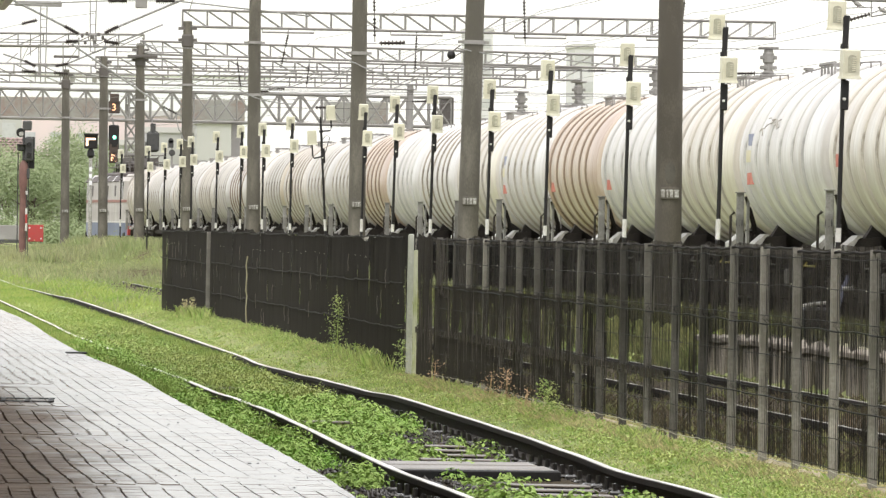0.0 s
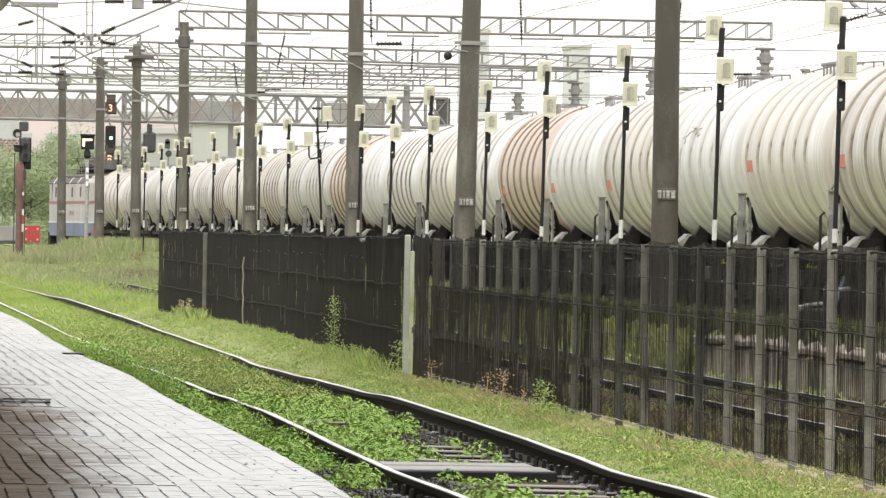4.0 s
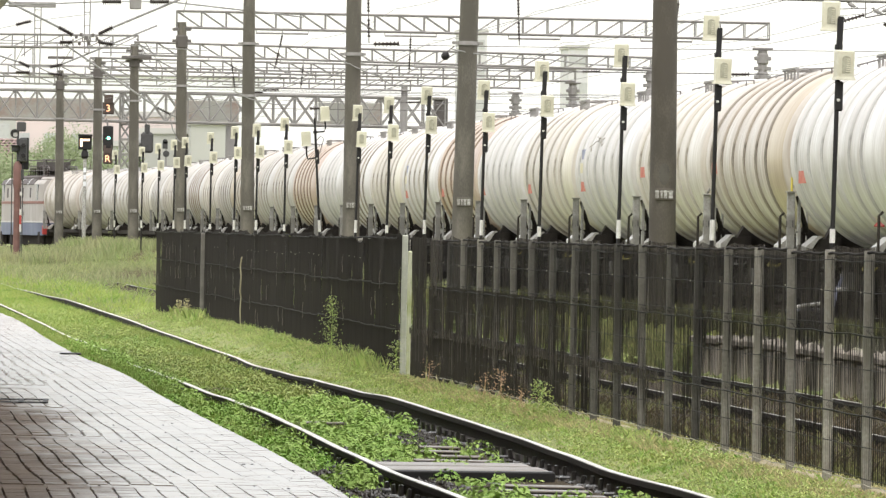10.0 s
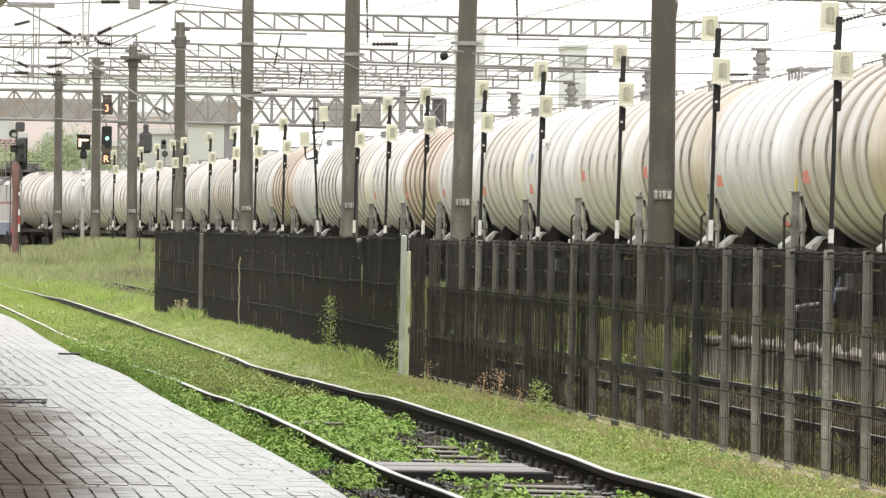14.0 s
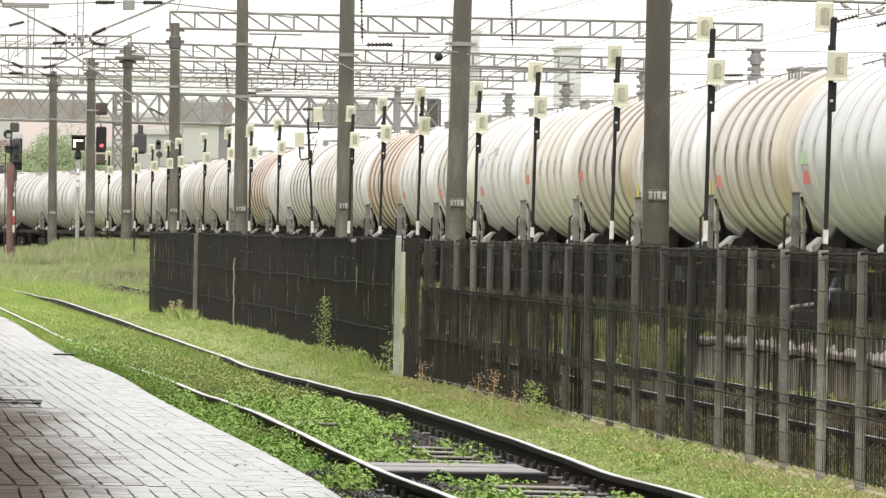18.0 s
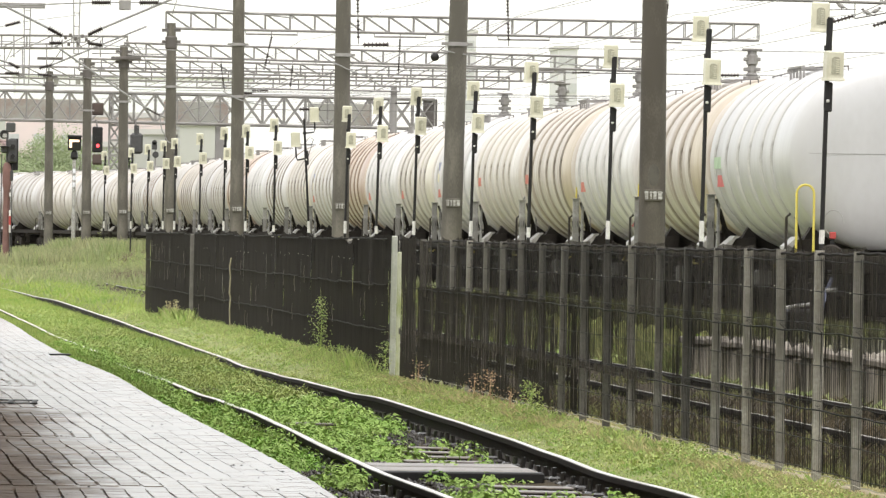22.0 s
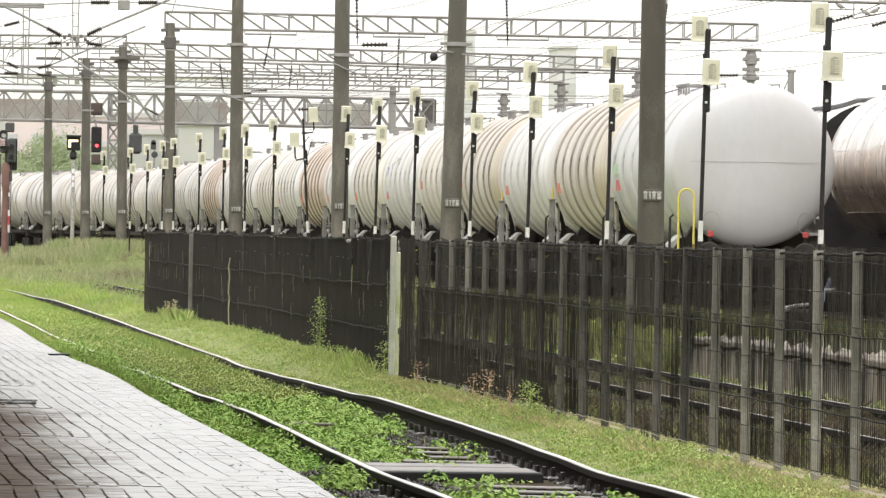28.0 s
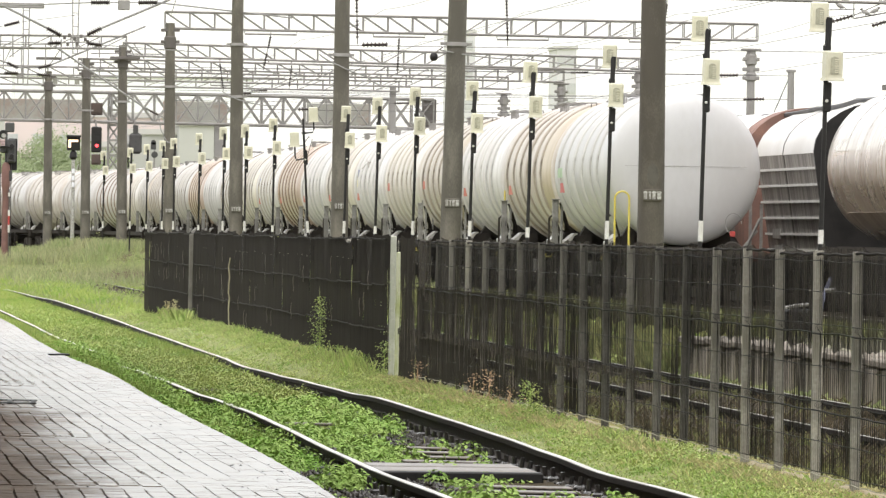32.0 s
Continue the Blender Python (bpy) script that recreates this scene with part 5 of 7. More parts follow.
def truss(name, x0, x1, y, z0a, z0b, h, bays, m, label, r=0.031, depth=0.5, cross=False):
    """A lattice beam between two columns; z0a and z0b: lower chord's height at its ends."""
    th = thing(name, label, "gantry", group="gantries over the tracks")
    zl = lambda k: z0a + (z0b - z0a) * k
    X = lambda k: x0 + (x1 - x0) * k
    for side, yy in (("front", y), ("back", y + depth)):
        for dz in (0, h):
            part("chord", Shape().tube((x0, yy, z0a + dz), (x1, yy, z0b + dz), r * 1.3, n=6), m, th)
        for i in range(bays + 1):
            k = i / bays
            part("upright", Shape().tube((X(k), yy, zl(k)), (X(k), yy, zl(k) + h), r * 0.75, n=5), m, th)
            if i < bays:
                k2 = (i + 1) / bays
                up = (0, h) if (i % 2 == 0 or not cross) else (h, 0)
                if i >= bays // 2 and not cross:
                    up = (h, 0)
                part("brace", Shape().tube((X(k), yy, zl(k) + h - up[0]), (X(k2), yy, zl(k2) + h - up[1]), r * 0.7, n=5), m, th)
                if cross:
                    part("brace", Shape().tube((X(k), yy, zl(k) + up[0]), (X(k2), yy, zl(k2) + up[1]), r * 0.7, n=5), m, th)
    tie = Shape()
    for i in range(bays + 1):
        k = i / bays
        tie.tube((X(k), y, zl(k)), (X(k), y + depth, zl(k)), r * 0.6, n=4).tube((X(k), y, zl(k) + h), (X(k), y + depth, zl(k) + h), r * 0.6, n=4)
    part("cross_ties", tie, m, th)
    return th


def insulator(s, p, q, r=0.09, n=7):
    """A ribbed insulator string between two points, one turned body."""
    p, q = Vector(p), Vector(q)
    d = (q - p).normalized()
    u = d.orthogonal().normalized()
    w = d.cross(u)
    rings = []
    for i in range(n):
        for k, f in ((0.05, 0.35), (0.35, 0.4), (0.45, 1.0), (0.7, 0.6), (0.8, 0.35)):
            c = p.lerp(q, (i + k) / n)
            rings.append([c + (u * math.cos(a) + w * math.sin(a)) * r * f for a in (2 * math.pi * j / 8 for j in range(8))])
    s.rings(rings)


def build_gantries():
    truss("gantry_1", 12.6, 33.2, 275, 8.52, 8.42, 0.57, 24, STEEL, "galvanised lattice portal beam on concrete columns")
    truss("gantry_2", 12.6, 32.8, 310, 8.30, 8.0, 0.5, 24, STEEL, "galvanised lattice portal beam farther along the yard")
    truss("gantry_3", 12.0, 33.0, 343, 8.35, 8.15, 0.5, 22, STEEL, "slim lattice portal beam over the tracks")
    truss("gantry_4", 2.0, 33.0, 370, 8.55, 8.3, 0.55, 26, STEEL, "slim lattice portal beam over the tracks")
    truss("gantry_5", 1.0, 13.2, 322, 8.78, 8.83, 0.5, 12, STEEL, "lattice portal beam above the turnouts")
    truss("gantry_6", 2.0, 30.0, 398, 8.7, 8.6, 0.5, 22, STEEL, "distant lattice portal beam")
    truss("signal_bridge", 4.0, 33.5, 420, 7.22, 7.03, 1.55, 26, BRIDGE, "heavy dark lattice signal bridge across the yard", r=0.062, depth=1.2, cross=True)
    for x, y in ((33.0, 275), (32.8, 310), (33.0, 344), (32.9, 371)):
        c = thing("gantry_column", "pale concrete gantry column with a clamped head", "column", pose(x, y + 0.25, 0), group="far columns of the gantries")
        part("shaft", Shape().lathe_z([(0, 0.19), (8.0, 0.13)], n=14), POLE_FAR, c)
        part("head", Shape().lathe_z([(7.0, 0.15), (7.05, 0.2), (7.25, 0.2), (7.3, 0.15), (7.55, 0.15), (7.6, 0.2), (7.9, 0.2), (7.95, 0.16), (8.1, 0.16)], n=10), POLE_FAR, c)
        for z in (7.05, 7.35, 7.7):
            part("clamp", Shape().soft_box(-0.29, 0.29, -0.13, 0.13, z, z + 0.13, 0.02), STEEL, c)
        part("bearer", Shape().soft_box(-0.34, 0.34, -0.2, 0.2, 8.06, 8.14, 0.02), POLE_FAR, c)
    for x, y, h in ((1.2, 322, 9.2), (2.3, 398, 8.9), (29.7, 398, 8.9), (2.3, 370, 8.8)):
        c = thing("gantry_column", "pale concrete gantry column with a clamped head", "column", pose(x, y + 0.25, 0), group="far columns of the gantries")
        part("shaft", Shape().lathe_z([(0, 0.22), (h, 0.16)], n=12), POLE_FAR, c)
    pier = thing("bridge_pier", "hazy grey lattice pier of the signal bridge", "column", pose(16.62, 420.4, 0))
    for dx in (-0.28, 0.28):
        for dy in (0, 0.6):
            part("leg", Shape().tube((dx, dy, 0), (dx, dy, 8.6), 0.05, n=6), BRIDGE, pier)
    for i in range(10):
        q = 0.28 * (1 if i % 2 else -1)
        for yy in (0, 0.6):
            part("brace", Shape().tube((q, yy, 0.6 + 0.8 * i), (-q, yy, 1.4 + 0.8 * i), 0.04, n=5), BRIDGE, pier)
            part("brace", Shape().tube((-q, yy, 0.6 + 0.8 * i), (q, yy, 1.4 + 0.8 * i), 0.04, n=5), BRIDGE, pier)
        part("batten_plate", Shape().box(-0.28, 0.28, -0.04, 0.0, 0.52 + 0.8 * i, 0.64 + 0.8 * i), BRIDGE, pier)
    single("bridge_post", Shape().soft_box(-0.28, 0.28, -0.2, 0.2, 0, 7.1, 0.03), POLE_FAR, "pale post under the signal bridge", "column", at=pose(22.2, 420.5, 0))
    for x in (4.0, 33.3):
        c = thing("bridge_column", "dark steel column of the signal bridge", "column", pose(x, 420.6, 0))
        part("shaft", Shape().soft_box(-0.35, 0.35, -0.5, 0.5, 0, 8.6, 0.03), STEEL_DARK, c)
    for x0, x1 in ((8.6, 13.1), (13.3, 15.4), (19.2, 22.6), (26.8, 30.2)):
        single("sheet_board", Shape().soft_box(x0, x1, 420.45, 420.56, 7.15, 8.3, 0.02), PANEL_GREY, "faded grey sheet board on the signal bridge", "board", group="boards of the signal bridge")
    # hangers under the lattice beams: place, lower chord's height, drop of the insulator string, its slant
    for y, x, zz, drop, slant in ((275, 16.25, 8.5, 1.05, -0.22), (275, 20.7, 8.48, 1.1, -0.04), (275, 25.0, 8.45, 0, 0), (275, 29.6, 8.44, 0.5, -0.1), (310, 16.35, 8.24, 0.95, 0.14), (310, 19.15, 8.2, 0.8, -0.08), (310, 24.4, 8.12, 0, 0),
                                  (310, 28.5, 8.06, 0.5, 0.1), (343, 20.0, 8.27, 0, 0), (343, 25.5, 8.22, 0, 0), (370, 14.0, 8.45, 0, 0), (370, 20.0, 8.4, 0, 0), (236, 16.48, 8.823, 1.3, 0.04), (236, 19.62, 8.788, 1.0, -0.1), (236, 20.95, 8.773, 1.25, 0.05), (236, 25.75, 8.72, 1.1, -0.12)):
        h = thing("hanger", "steel hanger with a brown insulator string under a gantry" if drop else "bare steel hanger bracket under a gantry", "insulator" if drop else "bracket", group="hangers of the gantries")
        if y != 236:
            part("bracket", Shape().pipe([(x - 0.9, y, zz + 0.02), (x - 0.9, y, zz - 0.14), (x + 0.9, y, zz - 0.14), (x + 0.9, y, zz + 0.02)], 0.033, 6), STEEL, h)
        if drop:
            at = lambda k: (x + slant * k, y, zz - 0.2 - drop * k)
            part("drop_rod", Shape().pipe([(x, y, zz), (x, y, zz - 0.16), at(1.12)], 0.016, 5), STEEL_DARK, h)
            for k0, k1 in ((0.0, 0.42), (0.55, 1.0)):
                q = Shape()
                insulator(q, at(k0), at(k1), 0.062, 5)
                part("insulator", q, INSUL, h)


def wire(name, pts, r, m, label, sag=0.0, steps=14):
    out = []
    for (p, q) in zip(pts, pts[1:]):
        p, q = Vector(p), Vector(q)
        for i in range(steps):
            k = i / steps
            c = p.lerp(q, k)
            c.z -= sag * 4 * k * (1 - k)
            out.append(c)
    out.append(Vector(pts[-1]))
    return single(name, Shape().pipe(out, r, 5), m, label, "wire", group="overhead wires")


def build_wires():
    ys = [40, 121, 158, 191, 236, 275, 310, 343, 370, 420]
    for x0 in (17.3, 21.5, 26.0, 30.5):
        P = lambda y, z: (TRAIN_X(y, x0), y, z)
        wire("contact_wire", [P(y, 6.85) for y in ys], 0.008, COPPER_PALE, "thin copper contact wire over a freight track")
        wire("messenger_wire", [P(y, 8.2) for y in ys], 0.008, COPPER_PALE, "sagging messenger wire over a freight track", sag=0.2)


def build_overhead():
    """Anchor wires, droppers and insulator strings over the turnouts."""
    y = 250
    a = thing("anchor_span", "crossing anchor wires with brown insulator strings", "overhead line")
    part("anchor_wire", Shape().tube((2.6, y, 10.35), (7.74, y, 7.84), 0.038, n=6), CABLE_PALE, a)
    part("anchor_wire", Shape().tube((9.46, y, 7.87), (11.8, y, 8.89), 0.038, n=6).tube((11.8, y, 8.89), (12.8, 275, 9.0), 0.015, n=5), CABLE_PALE, a)
    part("yoke", Shape().tube((8.22, y, 7.58), (8.95, y, 7.58), 0.02, n=6).tube((8.22, y, 7.38), (8.95, y, 7.42), 0.02, n=6).tube((8.5, y, 7.38), (8.5, y, 7.6), 0.02, n=5).tube((8.75, y, 7.38), (8.75, y, 7.6), 0.02, n=5), STEEL, a)
    part("anchor_wire", Shape().tube((2.6, y, 7.5), (7.78, y, 7.36), 0.014, n=6).tube((9.47, y, 7.33), (12.4, y, 7.17), 0.014, n=6), CABLE_PALE, a)
    for p, q in (((7.74, y, 7.84), (8.2, y, 7.6)), ((9.0, y, 7.64), (9.46, y, 7.87)), ((7.78, y, 7.36), (8.2, y, 7.38)), ((9.02, y, 7.38), (9.47, y, 7.33))):
        s = Shape()
        insulator(s, p, q, 0.125, 7)
        part("insulator", s, INSUL, a)
    for x, z in ((8.3, 7.55), (8.45, 7.62), (8.62, 7.52), (8.82, 7.6), (8.95, 7.5), (8.4, 7.34), (8.7, 7.36), (9.02, 7.42)):
        part("clamp", Shape().soft_box(x - 0.045, x + 0.045, y - 0.05, y + 0.05, z - 0.06, z + 0.06, 0.012), STEEL_DARK, a)
    b = thing("anchor_span", "farther anchor wires with dark insulator strings", "overhead line")
    y = 322
    for p, q in (((8.31, y, 9.70), (8.80, y, 9.83)), ((8.44, y, 8.17), (8.78, y, 8.00)), ((9.69, y, 8.01), (10.10, y, 8.11)), ((8.33, y, 7.77), (8.79, y, 7.77)), ((9.65, y, 7.73), (10.11, y, 7.70))):
        s = Shape()
        grow = (Vector(q) - Vector(p)) * 0.14
        insulator(s, Vector(p) - grow, Vector(q) + grow, 0.125, 7)
        part("insulator", s, INSUL, b)
    part("span_wire", Shape().tube((7.51, y, 8.46), (8.44, y, 8.17), 0.036, n=5).tube((8.78, y, 8.00), (9.69, y, 8.01), 0.026, n=5).tube((10.10, y, 8.11), (13.95, y, 9.75), 0.036, n=5), CABLE_PALE, b)
    part("span_wire", Shape().tube((6.98, y, 7.78), (8.33, y, 7.77), 0.012, n=5).tube((8.79, y, 7.77), (9.65, y, 7.73), 0.016, n=5).tube((10.11, y, 7.70), (15.03, y, 7.44), 0.012, n=5), CABLE_PALE, b)
    part("span_wire", Shape().tube((6.98, y, 9.38), (8.31, y, 9.70), 0.012, n=5).tube((8.80, y, 9.83), (11.27, y, 10.18), 0.012, n=5), CABLE_PALE, b)
    for x, z0, z1 in ((9.13, 7.3, 10.45), (11.12, 8.6, 10.9)):
        d = thing("drop_frame", "slim hanging steel drop frame of the overhead line", "overhead line", pose(x, y - 0.06, 0))
        for dx in (-0.13, 0.13):
            part("rod", Shape().tube((dx, 0, z1), (dx * 0.7, 0, z0), 0.025, n=6), STEEL, d)
        for k in range(5):
            part("rung", Shape().tube((-0.12, 0, z0 + (z1 - z0) * k / 4.2), (0.12, 0, z0 + (z1 - z0) * k / 4.2), 0.018, n=5), STEEL, d)
    web = thing("overhead_rigging", "tangle of thin steel catenary arms and droppers over the turnouts", "overhead line")
    y2 = 352
    for x0, z0, x1, z1 in ((8.99, 9.53, 9.00, 8.53), (9.78, 9.54, 9.80, 8.17), (9.40, 9.99, 9.42, 9.04), (11.55, 9.87, 11.56, 8.95), (12.72, 9.79, 12.67, 8.47), (10.85, 9.68, 10.87, 8.19), (13.22, 9.85, 13.23, 9.10), (14.27, 9.81, 14.28, 9.16)):
        part("dropper", Shape().tube((x0, y2, z0), (x1, y2, z1), 0.028, n=6), STEEL, web)
    for x0, z0, x1, z1 in ((9.24, 9.04, 9.98, 9.60), (12.48, 9.46, 12.10, 9.83), (14.34, 9.91, 14.98, 8.88), (14.72, 9.75, 15.48, 8.68), (8.38, 8.72, 8.87, 9.15)):
        part("strut", Shape().tube((x0, y2, z0), (x1, y2, z1), 0.024, n=6), STEEL, web)
    for za, zb, xa, xb in ((9.60, 9.64, 6.5, 11.1), (9.40, 9.44, 6.5, 11.1), (8.65, 8.67, 6.5, 9.87), (9.27, 9.28, 12.85, 16.6), (8.88, 8.85, 12.11, 16.61), (8.60, 8.65, 9.87, 13.36), (8.66, 8.65, 13.99, 16.36), (8.23, 8.31, 13.37, 18.86)):
        part("arm", Shape().tube((xa, y2, za), (xb, y2, zb), 0.026, n=6), STEEL, web)
    for x, z in ((9.41, 9.6), (11.55, 9.5), (14.28, 9.3)):
        part("tie_rod", Shape().tube((x, y2, z), (x, 370, 9.0), 0.02, n=5), STEEL, web)
    part("lead", Shape().tube((11.25, y2, 8.27), (14.49, y2, 7.99), 0.012, n=5), CABLE_PALE, web)
    part("lead", Shape().tube((14.47, y2, 9.49), (17.60, y2, 9.42), 0.012, n=5), CABLE_PALE, web)
    for x, yy, z in ((12.64, 310, 8.19), (11.4, 365, 9.28)):
        single("pole_cap_beam", Shape().soft_box(-0.58, 0.58, -0.12, 0.12, -0.06, 0.06, 0.015), STEEL_DARK, "short steel cross beam on top of a concrete pole", "beam", at=pose(x, yy - 0.3, z))
    part("top_beam", Shape().soft_box(7.95, 9.85, 321.9, 322.1, 10.4, 10.62, 0.02), STEEL, b)
    c = thing("anchor_span", "upper cross wire with two large insulator strings", "overhead line")
    y = 236
    for p, q in (((8.59, y, 8.27), (9.17, y, 8.28)), ((10.00, y, 8.29), (10.59, y, 8.30))):
        s = Shape()
        insulator(s, p, q, 0.125, 9)
        part("insulator", s, INSUL, c)
    part("span_wire", Shape().tube((5.64, y, 8.11), (8.59, y, 8.27), 0.02, n=5).tube((9.17, y, 8.28), (10.00, y, 8.29), 0.016, n=5).tube((10.59, y, 8.30), (14.57, y, 7.91), 0.022, n=5), CABLE_PALE, c)
    part("clamp", Shape().soft_box(9.4, 9.75, y - 0.05, y + 0.05, 8.06, 8.36, 0.02), STEEL, c)
    e = thing("stay_cable", "pale diagonal stay cable ending in insulators", "overhead line")
    y = 275
    part("cable", Shape().tube((8.78, y, 7.84), (12.05, y, 5.68), 0.035, n=6), CABLE_PALE, e)
    s = Shape()
    insulator(s, (11.95, y, 5.74), (12.44, y, 5.49), 0.07, 6)
    part("insulator", s, INSUL, e)
    part("end_link", Shape().tube((12.44, y, 5.5), (12.85, y, 5.3), 0.02, n=5), STEEL, e)
    wire("pale_lead", [(12.4, 274.8, 5.5), (12.55, 274.8, 4.9), (12.85, 274.8, 4.6)], 0.02, CABLE_PALE, "pale slack lead on a pole", sag=0.15)
    wire("pale_lead", [(12.45, 190.8, 5.85), (12.9, 190.7, 5.6), (13.6, 191, 5.35), (14.6, 200, 5.3)], 0.018, CABLE_PALE, "pale slack lead on a pole", sag=0.03)
    wire("pale_lead", [(12.7, 157.8, 5.25), (14.5, 158, 5.1), (17.3, 160, 5.0)], 0.014, CABLE_PALE, "pale slack lead on a pole", sag=0.05)
    wire("pale_lead", [(12.5, 235.7, 5.7), (13.2, 235.6, 5.4), (14.2, 236, 5.3)], 0.018, CABLE_PALE, "pale slack lead on a pole", sag=0.04)
    k = thing("wire_ball", "black ball hanging on a lead beside a concrete pole", "ball", pose(12.59, 158, 5.12))
    part("ball", Shape().lathe_z([(0.085 * math.cos(q) * -1, 0.085 * math.sin(q) + 0.001) for q in (math.pi * i / 10 for i in range(11))], n=16), BLACK, k)
    part("link", Shape().tube((0, 0, 0.06), (0.18, 0, 0.2), 0.012, n=5), STEEL_DARK, k)
    for x, yy, z in ((13.8, 191, 6.1), (15.3, 275, 6.3), (15.1, 236, 5.2), (17.9, 310, 7.0), (23.5, 310, 6.6), (27.0, 275, 7.2), (27.6, 236, 6.4), (28.4, 236, 5.7)):
        s = Shape()
        insulator(s, (x - 0.32, yy, z), (x + 0.32, yy, z + 0.02), 0.075, 7)
        h = thing("rod_insulator", "brown ribbed rod insulator on a thin cross wire", "insulator", group="rod insulators")
        part("insulator", s, INSUL, h)
        part("cross_wire", Shape().tube((12.9, yy, z - 0.02), (33.0 if yy != 236 else 29.5, yy, z + 0.02), 0.009, n=5), COPPER, h)
    tb = truss("upper_gantry", 13.2, 40.0, 236, 8.86, 8.56, 0.6, 24, STEEL, "lattice portal beam high over the near tracks", r=0.03, depth=0.4)
    single("gantry_column", Shape().lathe_z([(0, 0.19), (8.6, 0.14)], n=14), POLE_FAR, "concrete column carrying the upper lattice beam", "column", at=pose(40.1, 236.2, 0))
    part("perch_rod", Shape().tube((31.36, 236, 8.16), (33.2, 236, 8.52), 0.02, n=6), STEEL_DARK, tb)
    part("perch_rod", Shape().tube((30.4, 236, 8.40), (31.4, 236, 8.44), 0.014, n=6), STEEL_DARK, tb)
    part("perch_link", Shape().tube((30.4, 236, 8.40), (30.4, 236, 8.68), 0.014, n=6), STEEL_DARK, tb)
    part("perch_link", Shape().tube((31.36, 236, 8.16), (31.36, 236, 8.66), 0.014, n=6), STEEL_DARK, tb)
    for x, z, turn in ((30.95, 8.43, 60), (31.72, 8.25, 70), (31.98, 8.30, -100), (32.7, 8.44, 80)):
        bird = thing("pigeon", "grey pigeon perched on the overhead steelwork", "bird", pose(x, 236, z, 0, 0, turn), group="pigeons on the gantry")
        part("body", Shape().rings([[(r * math.cos(a), y, 0.1 + 0.35 * y + r * math.sin(a)) for a in (math.pi * k / 5 for k in range(10))] for y, r in ((-0.13, 0.015), (-0.09, 0.045), (-0.02, 0.068), (0.06, 0.062), (0.11, 0.035), (0.13, 0.012))]), BRIDGE, bird)
        part("head", Shape().rings([[(r * math.cos(a), y, 0.19 + r * math.sin(a)) for a in (math.pi * k / 4 for k in range(8))] for y, r in ((0.085, 0.01), (0.10, 0.03), (0.13, 0.034), (0.155, 0.02), (0.185, 0.004))]), STEEL_DARK, bird)
        part("tail", Shape().hexa([(-0.02, -0.12, 0.045), (0.02, -0.12, 0.045), (0.03, -0.25, -0.02), (-0.03, -0.25, -0.02)], [(-0.02, -0.12, 0.065), (0.02, -0.12, 0.065), (0.03, -0.25, -0.008), (-0.03, -0.25, -0.008)]), STEEL_DARK, bird)
        for dx in (-0.02, 0.02):
            part("leg", Shape().tube((dx, 0, 0.0), (dx, 0.0, 0.07), 0.006, n=5), PALED_RED, bird)
    for xx, zz in ((31.0, 8.05), (32.2, 7.95)):
        q = Shape()
        insulator(q, (xx - 0.3, 236, zz), (xx + 0.35, 236, zz + 0.2), 0.08, 6)
        part("insulator", q, INSUL, tb)
        part("link", Shape().tube((xx + 0.35, 236, zz + 0.2), (xx + 1.2, 236, 8.64), 0.014, n=5), STEEL_DARK, tb)
    for x, yy, h_, r in ((29.5, 236, 6.55, 0.1), (2.6, 250, 10.6, 0.16)):
        c2 = thing("side_mast", "slim grey mast holding cross wires beside the yard", "mast", pose(x, yy, 0))
        part("shaft", Shape().lathe_z([(-0.1, r * 1.2), (h_, r)], n=12), POLE_FAR, c2)
        part("cap", Shape().soft_box(-r - 0.04, r + 0.04, -r, r, h_ - 0.02, h_ + 0.06, 0.01), STEEL, c2)
    wire("guy_wire", [(29.5, 236, 6.5), (28.7, 236, 4.6), (28.2, 236, 0.1)], 0.015, CABLE, "dark guy wire of a mast", sag=0.0)


